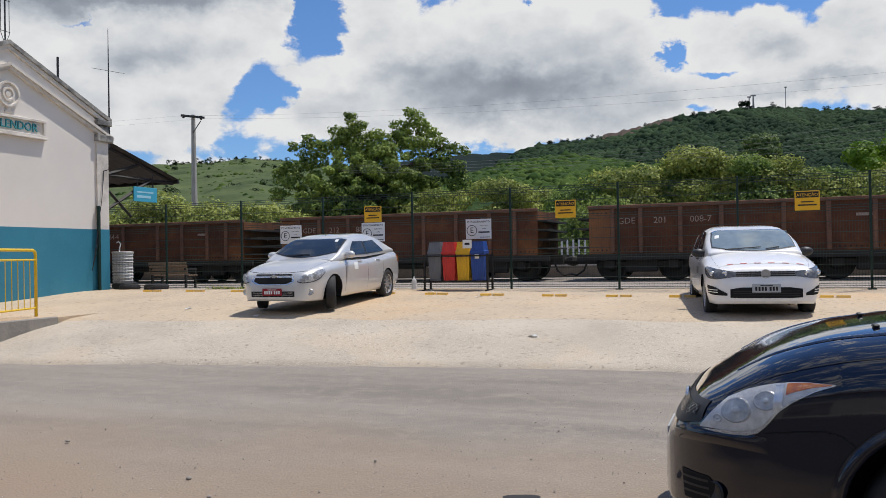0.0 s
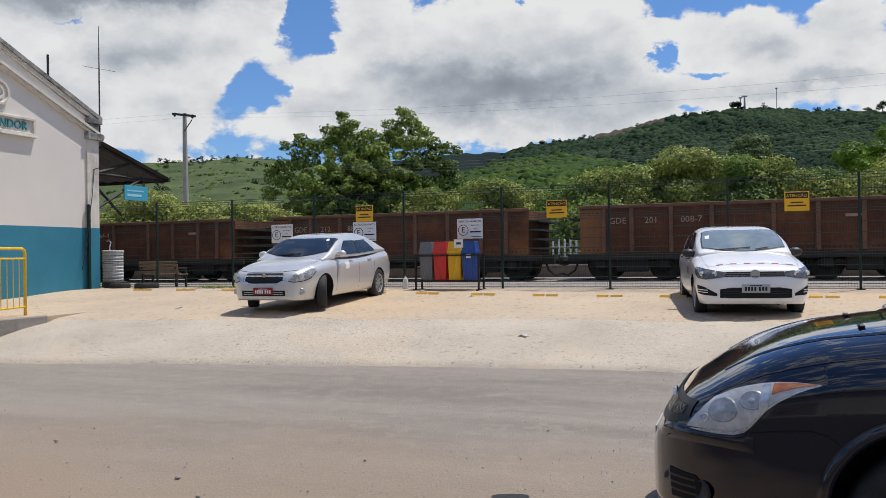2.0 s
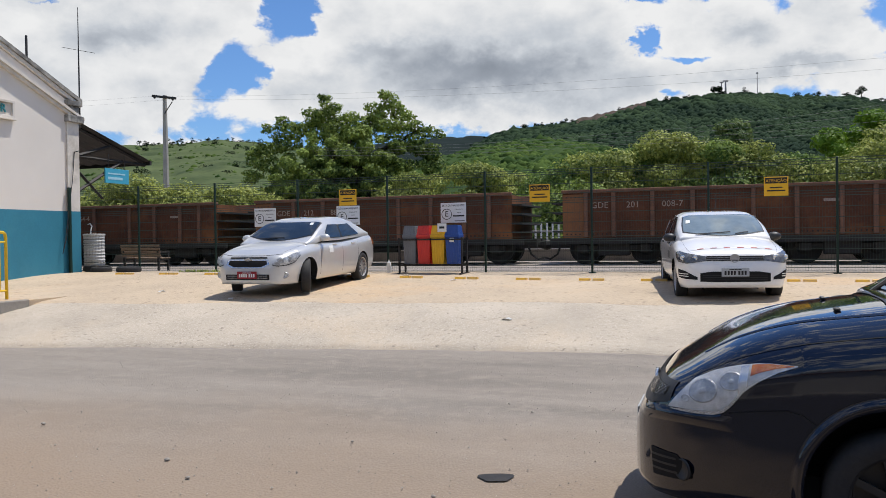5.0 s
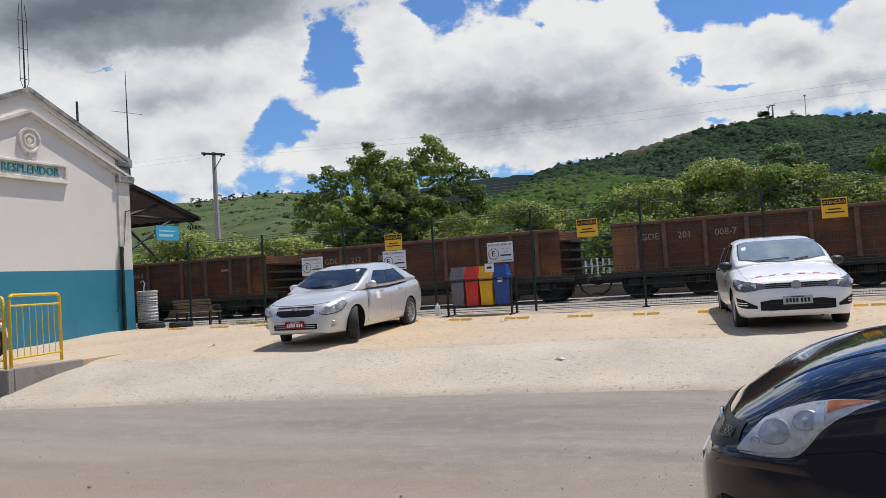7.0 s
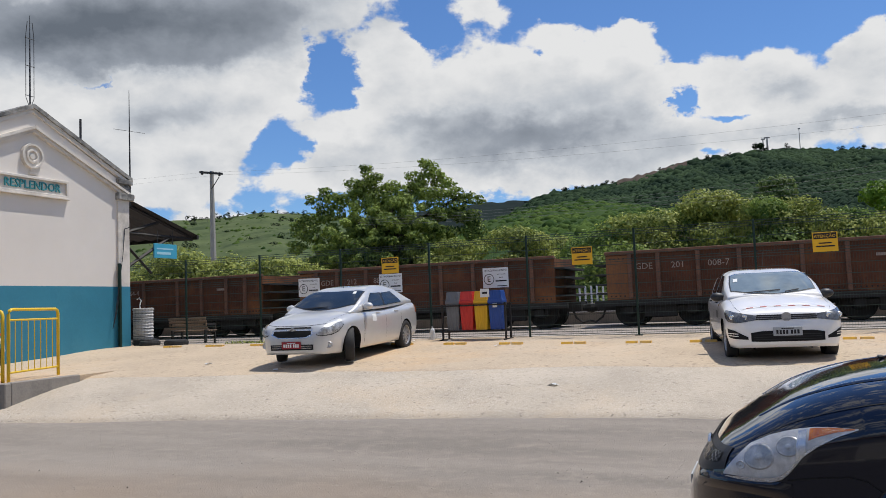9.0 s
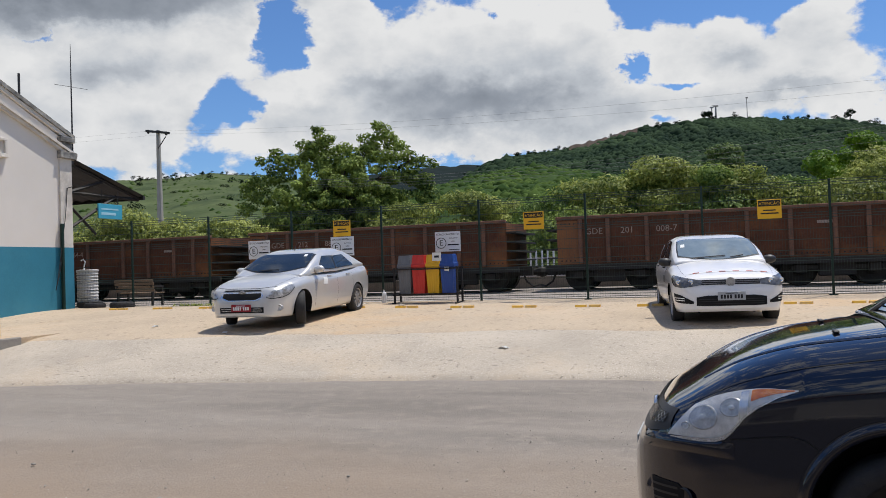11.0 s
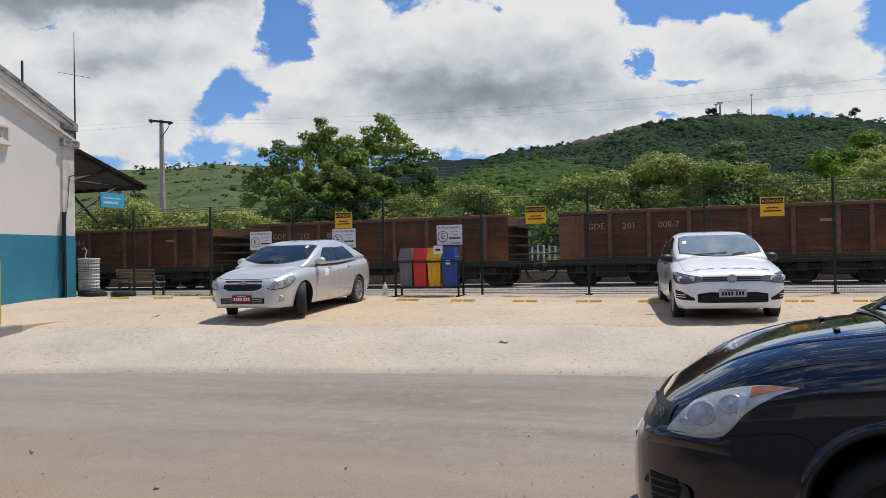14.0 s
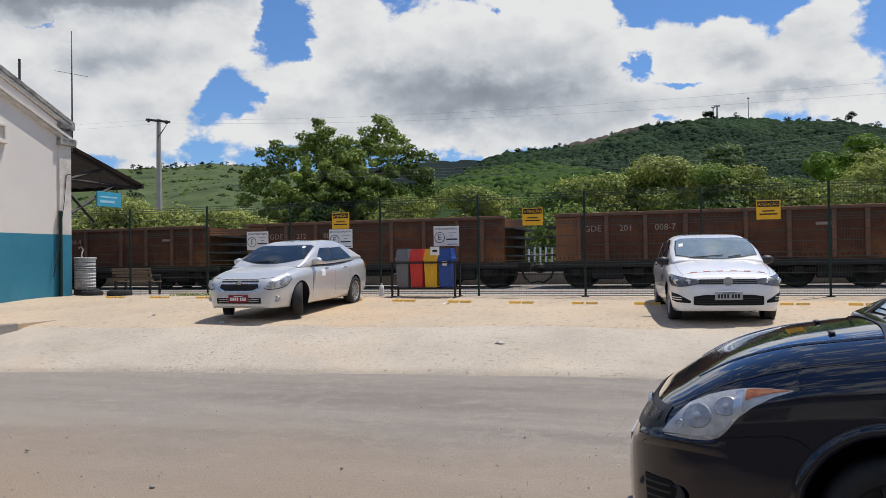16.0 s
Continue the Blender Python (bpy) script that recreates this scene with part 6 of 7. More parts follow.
for s in (-1, 1):
    part("hood_gap", sheet(lambda a, b: (0.22 + 0.86 * a, s * sed.w(0.22 + 0.86 * a) * (0.80 + 0.004 * b), sed.over(0.22 + 0.86 * a, 0.80 + 0.004 * b) + 0.002), 20, 1), DARK, car)
    part("wiper", tube(bmesh.new(), [cab.point(1.15, 0.1 * s + 0.40, 0.02), cab.point(1.19, 0.1 * s - 0.1, 0.02)], 0.008, 5), TRIM_BLACK, car)
part("door_sticker", flank(sed, 1.75, 1.93, 0.70, 0.84, -1, 0.004, 3, 3), PAPER, car, "square white door sticker")
part("windscreen_sticker", sheet(lambda s, t: cab.point(1.80 - 0.10 * t, -0.74 + 0.1 * s, 0.012), 3, 2), PAPER, car)
part("antenna", tube(bmesh.new(), [(2.15, 0, 1.37), (2.30, 0, 1.56)], [0.008, 0.003], 5), TRIM_BLACK, car)
part("underbody", boxes((0.25, -0.62, 0.20, 4.2, 0.62, 0.33)), DARK, car)

# ---- white hatchback ----
hat = Shape(1.66, [(0, 0.50), (0.02, 0.58), (0.05, 0.66), (0.09, 0.73), (0.15, 0.765), (0.3, 0.81), (0.6, 0.885), (0.9, 0.945), (1.1, 0.98), (1.3, 0.98), (1.6, 0.94), (3.4, 0.98), (3.7, 0.98), (3.85, 0.9), (3.90, 0.55)],
            [(0, 0.64), (0.03, 0.76), (0.07, 0.84), (0.14, 0.90), (0.26, 0.95), (0.45, 0.985), (0.8, 1.0), (3.3, 1.0), (3.7, 0.93), (3.9, 0.8)],
            [(0, 0.26), (0.1, 0.21), (0.5, 0.20), (1.4, 0.21), (3.0, 0.22), (3.9, 0.32)], (0.80, 3.27), (0.335, 0.30))
gol = place_car("car", "white hatchback parked nose out by the fence", (4.36, 12.50), (0.18, 0.98), 0.80, 1.7, 0.0, 0.97)
part("body", shell(hat), WHITE_PAINT, gol, "white painted body", True)
arch_liner(gol, hat)
hcab = Cabin(hat, [(0.86, 0.93), (1.0, 0.975), (1.64, 1.305), (1.95, 1.365), (2.4, 1.385), (3.0, 1.36), (3.4, 1.29), (3.6, 1.17), (3.8, 1.0)], [(0.9, 0.90), (2.0, 0.91), (3.0, 0.96), (3.9, 0.98)], [(0.9, 0.70), (1.4, 0.765), (2.4, 0.775), (3.4, 0.74), (3.9, 0.66)], 0.22)
part("roof", cabin_mesh(hcab, 0.97, 3.78), WHITE_PAINT, gol, "white roof and pillars", True)
part("windscreen_rim", screen(hcab, 0.99, 1.70, 0.14, 0.04, 0.93, 0.003), TRIM_BLACK, gol, "thin black rubber windscreen seal", True)
part("windscreen", screen(hcab, 1.01, 1.67, 0.14, 0.04, 0.905, 0.007), GLASS_SKY_TINT, gol, "windscreen with a pale sky reflection painted in", True)
part("rear_window", sheet(lambda s, t: hcab.point(3.46 + 0.24 * t, -0.84 + 1.68 * s, 0.006), 16, 8), GLASS, gol, "", True)
for s in (-1, 1):
    part("side_window", side_glass(hcab, 1.50, 1.88, 2.22, 2.28, 0.02, 0.38, s), GLASS, gol, "dark side window", True)
    part("side_window", side_glass(hcab, 2.36, 2.30, 2.95, 3.15, 0.02, 0.38, s), GLASS, gol, "dark side window", True)
    for x in (2.0, 2.9):
        y = hat.half(x, 0.84)
        part("door_handle", boxes((x - 0.09, min(s * (y - 0.01), s * (y + 0.03)), 0.825, x + 0.09, max(s * (y - 0.01), s * (y + 0.03)), 0.855, 0.008)), TRIM_BLACK, gol)
    for x in (1.28, 2.32, 3.05):
        part("door_gap", flank(hat, x - 0.004, x + 0.004, 0.28, 0.90, s, 0.0015, 1, 8), DARK, gol)
    mirror(gol, 1.33, 0.715, 0.95, s, TRIM_BLACK)
    for a in hat.axles:
        wheel(gol, a, s * 0.715, 0.30, 0.185, 0, STEEL_RIM, 8, s)
    lows, highs = [(25, 0.625), (38, 0.585), (50, 0.60), (57, 0.66), (61, 0.72)], [(25, 0.695), (38, 0.735), (50, 0.76), (57, 0.768), (61, 0.76)]
    lows, highs = ([(s * a, b) for a, b in (t if s > 0 else t[::-1])] for t in (lows, highs))
    lamp = part("headlight", skin(hat, lows, highs, 25 * s, 60.5 * s, 0.008, 18, 7), LAMP_GREY, gol, "smoked headlight", True)
    for ph in (33, 43):
        c = hat.out(ph * s, 0.672, 0.010)
        part("reflector", lathe(bmesh.new(), [(0.042, 0.0), (0.038, -0.012), (0.02, -0.004), (0.0, -0.002)], "x", 18, Matrix.Translation(c) @ Matrix.Rotation(-radians(ph * s) * 0.8, 4, "Z")), CHROME, lamp, "", True)
    lows, highs = [(28, 0.34), (44, 0.35), (54, 0.37)], [(28, 0.36), (40, 0.475), (54, 0.50)]
    lows, highs = ([(s * a, b) for a, b in (t if s > 0 else t[::-1])] for t in (lows, highs))
    part("fog_recess", skin(hat, lows, highs, 30 * s, 52 * s, 0.006, 10, 5), DARK, gol, "black fog light recess", True)
    for z in (0.385, 0.42):
        part("recess_slat", skin(hat, [(-60, z), (60, z)], [(-60, z + 0.012), (60, z + 0.012)], 37 * s, 51 * s, 0.012, 8, 1), WHITE_PAINT, gol)
    part("side_decal", flank(hat, 1.38, 1.72, 0.60, 0.72, s, 0.004, 4, 2), TRIM_BLACK, gol, "black lettering panel on the door")
    part("wiper", tube(bmesh.new(), [hcab.point(1.03, 0.45 * s + 0.2, 0.02), hcab.point(1.09, 0.2 * s - 0.35, 0.02)], 0.009, 5), TRIM_BLACK, gol)
    part("hood_gap", sheet(lambda a, b: (0.18 + 0.82 * a, s * hat.w(0.18 + 0.82 * a) * (0.82 + 0.004 * b), hat.over(0.18 + 0.82 * a, 0.82 + 0.004 * b) + 0.002), 20, 1), DARK, gol)
part("grille", skin(hat, [(-25, 0.625), (25, 0.625)], [(-26, 0.70), (26, 0.70)], -25, 25, 0.006, 24, 4), DARK, gol, "black upper grille", True)
for z in (0.645, 0.672):
    part("grille_bar", skin(hat, [(-25, z), (25, z)], [(-25, z + 0.006), (25, z + 0.006)], -24.5, 24.5, 0.012, 20, 1), STEEL, gol)
part("bumper_grille", skin(hat, [(-30, 0.315), (-20, 0.305), (20, 0.305), (30, 0.315)], [(-30, 0.435), (-20, 0.465), (20, 0.465), (30, 0.435)], -28, 28, 0.006, 26, 5), DARK, gol, "wide black bumper grille", True)
for z in (0.335, 0.37, 0.405):
    part("grille_bar", skin(hat, [(-30, z), (30, z)], [(-30, z + 0.008), (30, z + 0.008)], -26, 26, 0.011, 20, 1), TRIM_BLACK, gol)
c = hat.ahead(0, 0.665, 0.016)
em = bmesh.new()
lathe(em, [(0.068, 0.0), (0.068, -0.012), (0.056, -0.012), (0.056, -0.004), (0.0, -0.004)], "x", 28, Matrix.Translation(c))
part("emblem", em, ALLOY, gol, "round chrome badge")
number_plate(gol, hat, 0.455, PLATE_GREY, INK, 0.024)
part("hood_tape", sheet(lambda s, t: (0.29 - 0.05 * (2 * s - 1) ** 2 + 0.028 * t, (2 * s - 1) * 0.60, hat.over(0.29 - 0.05 * (2 * s - 1) ** 2 + 0.028 * t, (2 * s - 1) * 0.60 / hat.w(0.4)) + 0.003), 40, 1), PAPER, gol, "white reflective tape across the hood")
for k in range(6):
    a, b = k / 6 + 0.02, k / 6 + 0.10
    part("tape_piece", sheet(lambda s, t: (0.29 - 0.05 * (2 * (a + (b - a) * s) - 1) ** 2 + 0.028 * t, (2 * (a + (b - a) * s) - 1) * 0.60, hat.over(0.29 - 0.05 * (2 * (a + (b - a) * s) - 1) ** 2 + 0.028 * t, (2 * (a + (b - a) * s) - 1) * 0.60 / hat.w(0.4)) + 0.006), 6, 1), TAPE_RED, gol, "red piece of the hood tape")
part("windscreen_sticker", sheet(lambda s, t: hcab.point(1.50 - 0.10 * t, 0.74 + 0.1 * s, 0.011), 3, 2), PAPER, gol)
part("antenna", tube(bmesh.new(), [(2.0, 0, 1.44), (1.92, 0, 1.66)], [0.008, 0.003], 5), TRIM_BLACK, gol)
part("underbody", boxes((0.25, -0.6, 0.20, 3.7, 0.6, 0.33)), DARK, gol)

# ---- black hatchback at the kerb ----
LAMP_BACK = material("lamp housing", (0.74, 0.73, 0.72), (0.42, 0.42, 0.42), 12, 0.35, metal=0.35, fine=45)
fie = Shape(1.70, [(0, 0.52), (0.03, 0.60), (0.09, 0.68), (0.14, 0.745), (0.2, 0.795), (0.25, 0.825), (0.36, 0.895), (0.515, 0.985), (0.67, 1.045), (0.82, 1.085), (0.97, 1.11), (1.10, 1.13), (1.27, 1.15), (1.8, 1.08), (3.6, 1.06), (4.0, 0.95), (4.15, 0.7), (4.2, 0.55)],
            [(0, 0.42), (0.03, 0.55), (0.08, 0.66), (0.15, 0.76), (0.23, 0.83), (0.37, 0.90), (0.57, 0.955), (0.82, 0.99), (1.07, 1.0), (3.7, 1.0), (4.1, 0.9), (4.2, 0.75)],
            [(0, 0.24), (0.1, 0.19), (0.5, 0.18), (1.5, 0.2), (3.4, 0.22), (4.2, 0.32)], (1.17, 3.66), (0.38, 0.33), 0.56, 4.0, 4.8)
ford = thing("car", "glossy black hatchback parked along the street", "car", pose(1.104, 4.593, -0.49, 0, 0, -19.27))
part("body", shell(fie, 150, 16), BLACK_PAINT, ford, "glossy black body", True)
arch_liner(ford, fie)
fcab = Cabin(fie, [(1.05, 1.08), (1.15, 1.13), (1.9, 1.47), (2.2, 1.53), (2.6, 1.55), (3.3, 1.5), (3.7, 1.3), (4.0, 1.05)], [(1.0, 1.0), (2.0, 1.02), (3.0, 1.06), (4.0, 1.08)], [(1.0, 0.74), (1.5, 0.80), (2.4, 0.81), (3.4, 0.78), (4.0, 0.70)], 0.24)
part("roof", cabin_mesh(fcab, 1.22, 3.95), BLACK_PAINT, ford, "black roof and pillars", True)
part("windscreen", sheet(lambda s, t: fcab.point(1.30 + 0.56 * t, -0.90 + 1.80 * s, 0.006), 20, 10), GLASS_SKY_TINT, ford, "windscreen with the sky's reflection painted in", True)
part("cowl", sheet(lambda s, t: (1.16 + 0.14 * t + 0.05 * (1 - (2 * s - 1) ** 2), (2 * s - 1) * 0.72, fie.over(1.2, (2 * s - 1) * 0.84) + 0.006 + 0.012 * math.sin(t * math.pi)), 30, 4), TRIM_BLACK, ford, "black plastic cowl", True)
bm = bmesh.new()
bmesh.ops.create_icosphere(bm, subdivisions=3, radius=1.0)
for v in bm.verts:
    v.co = Vector((1.13 + 0.10 * v.co.x, 0.52 + 0.09 * v.co.y, 1.085 + 0.035 * v.co.z))
part("cowl_end", bm, TRIM_BLACK, ford, "rounded black cowl end", True)
for a, b in (((1.24, 0.30), (1.36, -0.32)), ((1.24, -0.20), (1.40, -0.62))):
    p, q = Vector((a[0], a[1], 1.16)), Vector(fcab.point(b[0], b[1] / 0.75, 0.03))
    part("wiper_arm", tube(bmesh.new(), [p, p.lerp(q, 0.5) + Vector((0, 0, 0.05)), q], [0.014, 0.011, 0.008], 6), STEEL, ford, "grey wiper arm")
    part("wiper_blade", tube(bmesh.new(), [fcab.point(b[0] - 0.05, b[1] / 0.75 + 0.35, 0.028), q, fcab.point(b[0] + 0.05, b[1] / 0.75 - 0.30, 0.028)], 0.010, 6), TRIM_BLACK, ford)
for s in (-1, 1):
    part("side_window", side_glass(fcab, 1.70, 2.05, 2.55, 2.60, 0.02, 0.40, s), GLASS, ford, "dark side window", True)
    part("side_window", side_glass(fcab, 2.68, 2.62, 3.2, 3.45, 0.02, 0.40, s), GLASS, ford, "dark side window", True)
    mirror(ford, 1.62, 0.80, 1.06, s, BLACK_PAINT)
    for a in fie.axles:
        wheel(ford, a, s * 0.74, 0.30, 0.19, 0, TRIM_BLACK, 7, s)
    # wrap-round headlight: its foot and head lines over the turn of the nose
    lows = [(42, 0.644), (46, 0.637), (51, 0.634), (55, 0.637), (57.5, 0.652), (59.5, 0.682), (62.9, 0.756), (66.5, 0.803), (71.8, 0.851), (77.6, 0.884)]
    highs = [(42, 0.654), (43.5, 0.690), (45.6, 0.742), (48.2, 0.800), (52.6, 0.839), (57, 0.862), (61.2, 0.878), (65.5, 0.888), (69.8, 0.892), (77.6, 0.888)]
    lows, highs = ([(s * a, b) for a, b in (t if s > 0 else t[::-1])] for t in (lows, highs))
    lamp = part("headlight", skin(fie, lows, highs, 42 * s, 77.6 * s, 0.003, 46, 14), LAMP_BACK, ford, "clear wrap-round headlight with an amber tip", True)

    def lamp_piece(name, p0, p1, t0, t1, off, mat, label="", n=16, m=8):
        def f(a, b):
            p = (p0 + (p1 - p0) * a) * s
            lo, hi = fie.table(lows, p), fie.table(highs, p)
            return fie.out(p, lo + (hi - lo) * (t0 + (t1 - t0) * b), off)
        return part(name, sheet(f, n, m), mat, lamp, label, True)

    lamp_piece("indicator", 64.4, 76.5, 0.50, 0.97, 0.006, AMBER, "amber indicator lens")
    lamp_piece("trim", 43.0, 60.0, 0.0, 0.09, 0.010, CHROME, "bright lower lip", 24, 2)
    lamp_piece("trim", 59.5, 77.3, 0.0, 0.10, 0.008, CHROME, "bright lower lip", 24, 2)
    lamp_piece("divider", 61.4, 63.8, 0.10, 0.95, 0.008, CHROME, "bright divider", 3, 8)
    for ph, z, r, deep in ((51.6, 0.745, 0.068, 0.05), (59.2, 0.80, 0.052, 0.03), (47.0, 0.70, 0.022, 0.02)):
        per = (Vector(fie.out((ph + 1) * s, z, 0)) - Vector(fie.out((ph - 1) * s, z, 0))).length / 2
        dips = [(0.0, 0.008), (0.2, 0.007), (0.3, 0.0045), (0.55, 0.0045), (0.86, 0.006), (0.94, 0.008), (1.0, 0.007), (1.06, 0.003)]

        def bowl(a, b):
            t, q = 2 * math.pi * a, 1.06 * b
            return fie.out((ph + r * q * math.cos(t) / per) * s, z + 0.8 * r * q * math.sin(t), float(np.interp(q, [k for k, _ in dips], [k for _, k in dips])))
        part("reflector", sheet(bowl, 32, 18), LAMP_BOWL, lamp, "round chrome reflector", True)
    lens = lamp_piece("lens", 42.3, 77.2, 0.02, 0.98, 0.022, LENS, "clear lens", 44, 12)
    lens.visible_shadow = False
    # fender, bumper and hood joints
    def seam(name, pts, width=0.006, off=0.002):
        n = len(pts) - 1

        def f(a, b):
            k = min(n - 1, int(a * n))
            q = a * n - k
            x = pts[k][0] + (pts[k + 1][0] - pts[k][0]) * q
            z = pts[k][1] + (pts[k + 1][1] - pts[k][1]) * q + width * (b - 0.5)
            return (x, s * (fie.half(x, z) + off), z)
        part(name, sheet(f, n * 8, 1), DARK, ford)

    def ledge(a, b):
        p = (30 + 30 * a) * s
        z = 0.560 + 0.075 * b + 0.016 * math.sin(a * math.pi)
        return fie.out(p, z, 0.002 + 0.014 * math.sin(math.pi * b) * math.sin(math.pi * a) ** 0.6)
    part("bumper_ledge", sheet(ledge, 36, 10), BLACK_PAINT, ford, "rounded ledge of the bumper below the headlight", True)
    seam("bumper_seam", [(0.47, 0.652), (0.60, 0.672), (0.72, 0.684), (0.785, 0.670), (0.845, 0.625)])
    part("hood_gap", sheet(lambda a, b: (0.30 + 0.9 * a, s * fie.w(0.30 + 0.9 * a) * (0.895 + 0.005 * b), fie.over(0.30 + 0.9 * a, 0.895 + 0.005 * b) + 0.002), 30, 1), DARK, ford)

    def lipf(a, b):
        t = radians(205) * a - radians(12)
        r = 0.381 + 0.062 * b
        x, z = 1.17 - r * math.cos(t), 0.33 + r * math.sin(t)
        bulge = 0.016 * math.sin(min(1.0, b * 1.15) * math.pi) + 0.004
        return (x, s * (fie.half(x, max(0.25, z)) + bulge), z)
    part("arch_lip", sheet(lipf, 48, 8), BLACK_PAINT, ford, "raised black wheel arch lip", True)
    lows, highs = [(34, 0.28), (45, 0.29), (49, 0.31)], [(34, 0.425), (44, 0.415), (49, 0.33)]
    lows, highs = ([(s * a, b) for a, b in (t if s > 0 else t[::-1])] for t in (lows, highs))
    part("bumper_intake", skin(fie, lows, highs, 34.5 * s, 48 * s, 0.004, 10, 6), DARK, ford, "black lower bumper intake", True)
    for z in (0.315, 0.35, 0.385):
        part("intake_slat", skin(fie, [(-60, z), (60, z)], [(-60, z + 0.012), (60, z + 0.012)], 35 * s, 44 * s, 0.010, 8, 1), TRIM_BLACK, ford)
    c = fie.out(45.5 * s, 0.345, 0.004)
    part("fog_light", lathe(bmesh.new(), [(0.055, 0.0), (0.05, -0.012), (0.042, -0.004), (0.0, -0.002)], "x", 20, Matrix.Translation(c) @ Matrix.Rotation(-radians(45 * s), 4, "Z")), TRIM_BLACK, ford, "round fog light recess", True)
    part("crease", sheet(lambda a, b: (0.36 + 0.88 * a, s * fie.w(0.36 + 0.88 * a) * (0.66 + 0.05 * b - 0.10 * (1 - a)), fie.over(0.36 + 0.88 * a, 0.66 + 0.05 * b - 0.10 * (1 - a)) + 0.001 + 0.006 * math.sin(math.pi * b)), 30, 4), BLACK_PAINT, ford, "raised hood crease", True)
part("washer_jet", boxes((0.965, -0.42, fie.over(0.98, 0.5), 0.995, -0.36, fie.over(0.98, 0.5) + 0.018, 0.006)), TRIM_BLACK, ford)
part("washer_jet", boxes((0.965, 0.22, fie.over(0.98, 0.28), 0.995, 0.28, fie.over(0.98, 0.28) + 0.018, 0.006)), TRIM_BLACK, ford)
part("grille_frame", skin(fie, [(-43, 0.672), (-34, 0.645), (0, 0.61), (34, 0.645), (43, 0.672)], [(-43, 0.768), (-30, 0.765), (0, 0.735), (30, 0.765), (43, 0.768)], -42.5, 42.5, 0.005, 40, 6), TRIM_BLACK, ford, "dark grille surround", True)
gl, gh = [(-40, 0.70), (-33, 0.685), (0, 0.65), (33, 0.685), (40, 0.70)], [(-40, 0.742), (-30, 0.742), (0, 0.715), (30, 0.742), (40, 0.742)]
grille = part("grille", skin(fie, gl, gh, -40, 40, 0.009, 40, 4), DARK, ford, "black honeycomb grille", True)
for k in range(40):
    for slant in (-1, 1):
        p = -40 + 2 * k

        def bar(a, b):
            q = p + (slant * (a - 0.5) * 4) + 0.35 * b
            q = max(-40.0, min(40.0, q))
            lo, hi = fie.table(gl, q), fie.table(gh, q)
            return fie.out(q, lo + (hi - lo) * a, 0.013)
        part("mesh_bar", sheet(bar, 4, 1), LAMP_GREY, grille)
c = fie.ahead(0, 0.69, 0.004)
bm = bmesh.new()
lathe(bm, [(0.075, 0.0), (0.073, -0.016), (0.058, -0.014), (0.056, -0.008), (0.0, -0.010)], "x", 28, Matrix.Translation(c) @ Matrix.Diagonal((1, 1, 0.5, 1)))
part("emblem", bm, CHROME, ford, "oval chrome badge", True)
number_plate(ford, fie, 0.47, PLATE_GREY, INK, 0.006, 0.36)
part("underbody", boxes((0.25, -0.6, 0.19, 3.9, 0.6, 0.33)), DARK, ford)

# ---- motorcycle on the footway ----
moto = thing("motorcycle", "red and black motorcycle parked by the station wall", "motorcycle", YARD @ pose(-14.14, 11.0, 0.06, 0, -4, 185) @ Matrix.Scale(0.92, 4))
for x in (0.0, 1.28):
    tw = part("tyre", lathe(bmesh.new(), [(0.22, -0.04), (0.27, -0.05), (0.30, -0.03), (0.31, 0.0), (0.30, 0.03), (0.27, 0.05), (0.22, 0.04)], "y", 28, Matrix.Translation((x, 0, 0.31))), RUBBER, moto, "", True)
    bm = lathe(bmesh.new(), [(0.225, -0.02), (0.225, 0.02), (0.205, 0.02), (0.205, -0.02), (0.225, -0.02)], "y", 28, Matrix.Translation((x, 0, 0.31)))
    for k in range(12):
        a = 2 * math.pi * k / 12
        tube(bm, [(x, 0, 0.31), (x + 0.21 * math.cos(a), 0, 0.31 + 0.21 * math.sin(a))], 0.005, 4)
    part("rim", bm, STEEL, tw)
part("frame", tube(bmesh.new(), [(0, 0.06, 0.31), (0.35, 0.08, 0.45), (0.5, 0.06, 0.72), (0.95, 0.04, 0.82), (1.05, 0, 0.9)], 0.03, 6), BLACK_STEEL, moto)
part("engine", boxes((0.45, -0.14, 0.22, 0.85, 0.14, 0.55, 0.04)), BLACK_STEEL, moto)
part("exhaust", tube(bmesh.new(), [(0.75, -0.15, 0.28), (0.4, -0.16, 0.25), (-0.15, -0.17, 0.38)], [0.025, 0.04, 0.05], 8), STEEL, moto)
RED_MOTO = paint("red motorcycle paint", (0.45, 0.02, 0.015), 0.0, 0.3)
bm = bmesh.new()
bmesh.ops.create_icosphere(bm, subdivisions=3, radius=1.0)
for v in bm.verts:
    v.co = Vector((0.80 + 0.27 * v.co.x, 0.14 * v.co.y, 0.84 + 0.13 * v.co.z + 0.03 * v.co.x))
part("fuel_tank", bm, RED_MOTO, moto, "red fuel tank", True)
bm = bmesh.new()
bmesh.ops.create_icosphere(bm, subdivisions=3, radius=1.0)
for v in bm.verts:
    v.co = Vector((0.28 + 0.36 * v.co.x, 0.12 * v.co.y, 0.80 + 0.055 * v.co.z - 0.06 * v.co.x))
part("seat", bm, RUBBER, moto, "black seat", True)
part("tail", boxes((-0.18, -0.09, 0.74, 0.22, 0.09, 0.84, 0.03)), RED_MOTO, moto, "red tail fairing")
part("rear_mudguard", tube(bmesh.new(), [(-0.15, 0, 0.72), (-0.30, 0, 0.62), (-0.36, 0, 0.45)], [0.05, 0.03, 0.025], 8), DRUM_WHITE, moto, "pale rear mudguard")
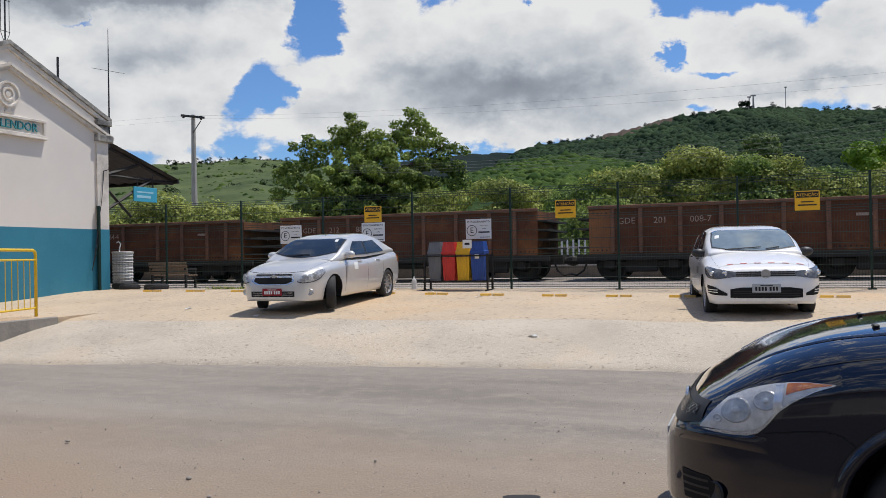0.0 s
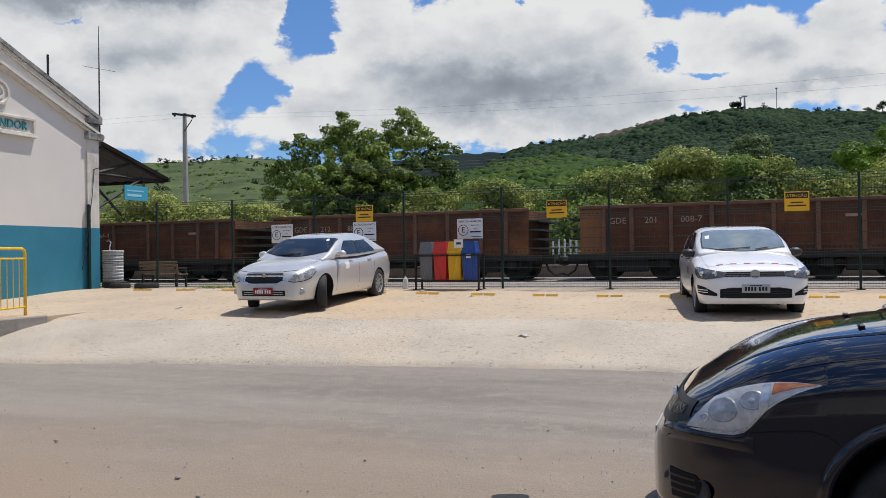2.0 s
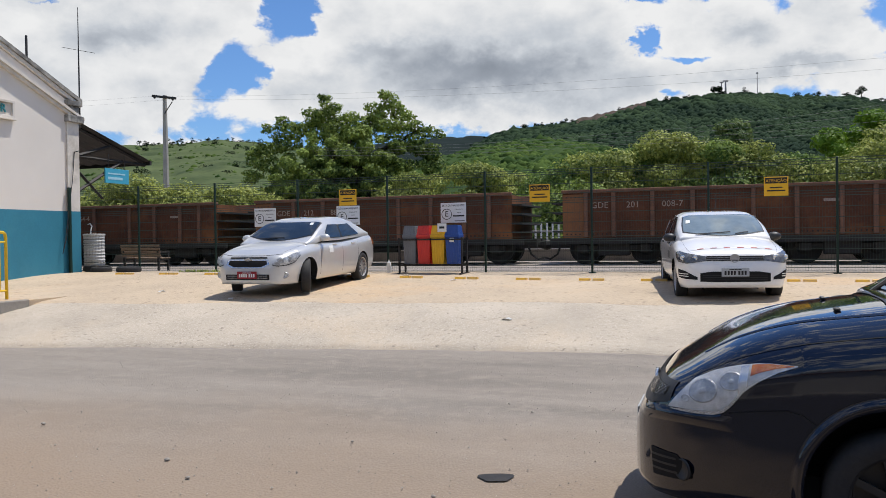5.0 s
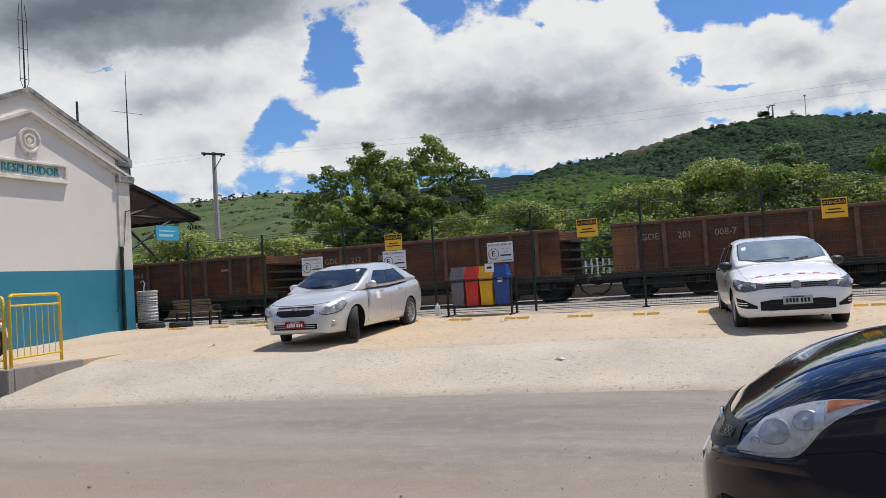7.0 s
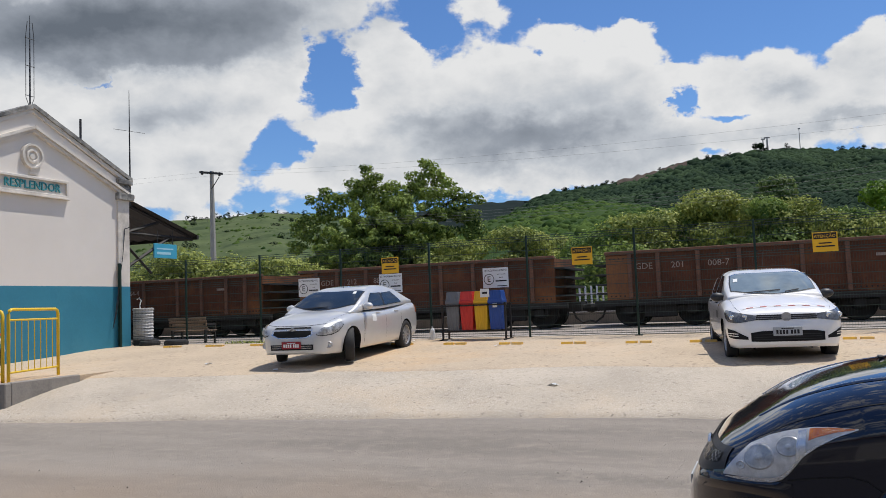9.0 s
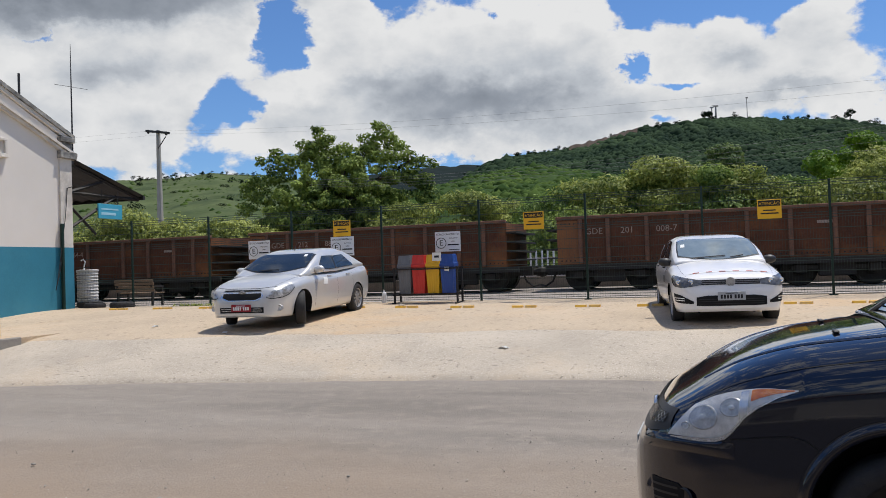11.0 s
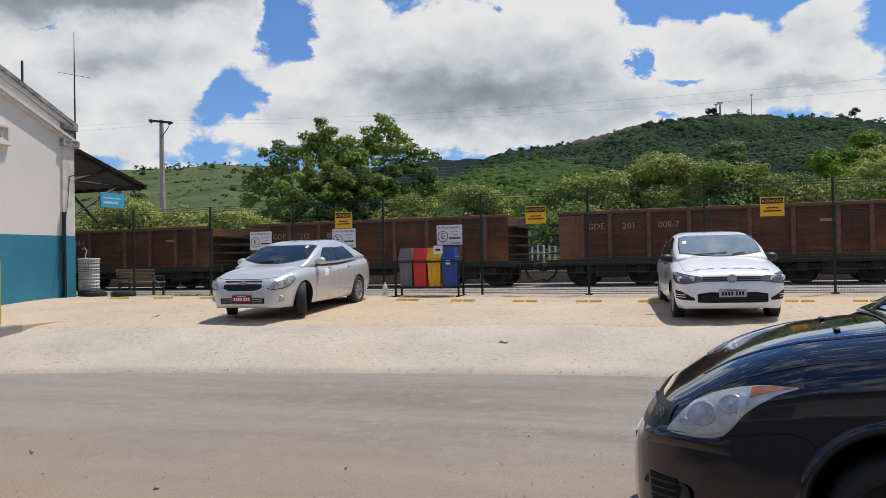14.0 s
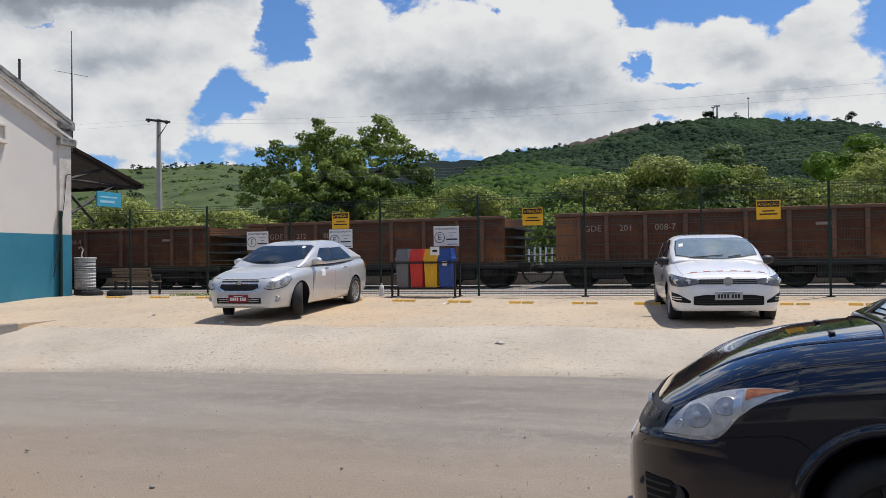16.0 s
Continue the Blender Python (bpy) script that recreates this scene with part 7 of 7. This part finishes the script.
part("fork", tube(bmesh.new(), [(1.28, 0.07, 0.31), (1.08, 0.07, 1.0)], 0.025, 6), STEEL, moto)
part("fork", tube(bmesh.new(), [(1.28, -0.07, 0.31), (1.08, -0.07, 1.0)], 0.025, 6), STEEL, moto)
part("handlebar", tube(bmesh.new(), [(0.95, 0.36, 1.08), (1.06, 0.15, 1.04), (1.06, -0.15, 1.04), (0.95, -0.36, 1.08)], 0.014, 6), BLACK_STEEL, moto)
bm = bmesh.new()
bmesh.ops.create_icosphere(bm, subdivisions=2, radius=0.10)
bmesh.ops.translate(bm, verts=bm.verts, vec=(1.18, 0, 0.95))
part("headlight", bm, CHROME, moto, "", True)

# ---- things on the street ----
patch = part("pavement", grid_mesh("patch", [k / 12 for k in range(13)], [k * 2 * math.pi / 24 for k in range(25)], lambda r, a: (0.105 * r * math.cos(a) * (1 + 0.2 * math.sin(3 * a)), 0.10 * r * math.sin(a) * (1 + 0.2 * math.cos(2 * a)), 0.006 * (1 - r)), BLACK_STEEL), BLACK_STEEL)
patch.matrix_world = Matrix.Translation((0.26, 4.86, -0.478))
tagged(patch, "small black tar patch on the asphalt", "tar patch", kind="structure")
g = np.random.default_rng(77)
n = 4200
base = np.array([(1, 0, 0), (-1, 0, 0), (0, 1, 0), (0, -1, 0), (0, 0, 0.7), (0, 0, -0.7)])
size = g.uniform(0.0025, 0.0065, n) * np.where(g.random(n) < 0.05, 1.7, 1.0)
spots = np.stack([g.uniform(-9, 3, n), g.uniform(2.8, 9.8, n), np.full(n, -0.484)], 1)
spots[:, 2] += 0.0018 * spots[:, 1]
verts = (spots[:, None] + base[None] * size[:, None, None] * g.uniform(0.7, 1.4, (n, 6, 1))).reshape(-1, 3)
tris = np.array([(0, 2, 4), (2, 1, 4), (1, 3, 4), (3, 0, 4), (2, 0, 5), (1, 2, 5), (3, 1, 5), (0, 3, 5)])
grit = bpy.data.meshes.new("grit")
grit.from_pydata(verts.tolist(), [], (np.arange(n)[:, None, None] * 6 + tris[None]).reshape(-1, 3).tolist())
GRIT = material("grit stone", (0.44, 0.40, 0.35), (0.22, 0.19, 0.16), 0.8, 0.9, island=1.0, fine=3)
grit.materials.append(GRIT)
gr = part("grit", grit, GRIT)
gr.matrix_world = YARD
tagged(gr, "loose grit and small stones on the asphalt", "grit", kind="stuff")
for k, (u, v, s) in enumerate(((-3.6, 4.4, 0.020), (-3.2, 4.1, 0.016), (-5.3, 5.0, 0.018), (-1.6, 4.2, 0.014), (-2.6, 5.2, 0.013))):
    st = thing("stone", "small brown stone lying on the street", "stone", YARD @ pose(u, v, -0.478, 0, 0, 60 * k), "stones on the street")
    bm = bmesh.new()
    bmesh.ops.create_icosphere(bm, subdivisions=2, radius=s)
    for q in bm.verts:
        q.co = q.co * (1 + 0.35 * noise.noise(q.co * 40 + Vector((k, 0, 0))))
        q.co.z = q.co.z * 0.6 + s * 0.4
    part("stone", bm, OLD_CONCRETE, st, "", True)

# ---- plain street front behind the viewer, closing the place ----
back = thing("shop_row", "plain rendered street front across the road", "building", YARD)
part("wall", boxes((-30, -9.0, -0.6, 26, -8.6, 4.2)), HOUSE_WALL, back)
part("roof", boxes((-30.2, -12.0, 4.2, 26.2, -8.2, 4.4)), ROOF_TILE, back)
for u in (-24, -17, -10, -3, 4, 11, 18):
    part("shutter", boxes((u - 1.4, -8.6, -0.45, u + 1.4, -8.55, 2.3)), OLD_CONCRETE, back, "grey shop shutter")
walk_way = part("pavement", boxes((-30, -8.6, -0.7, 26, -5.9, -0.36)), OLD_CONCRETE)
walk_way.matrix_world = YARD
tagged(walk_way, "plain concrete footway in front of the street front", "pavement", kind="structure")
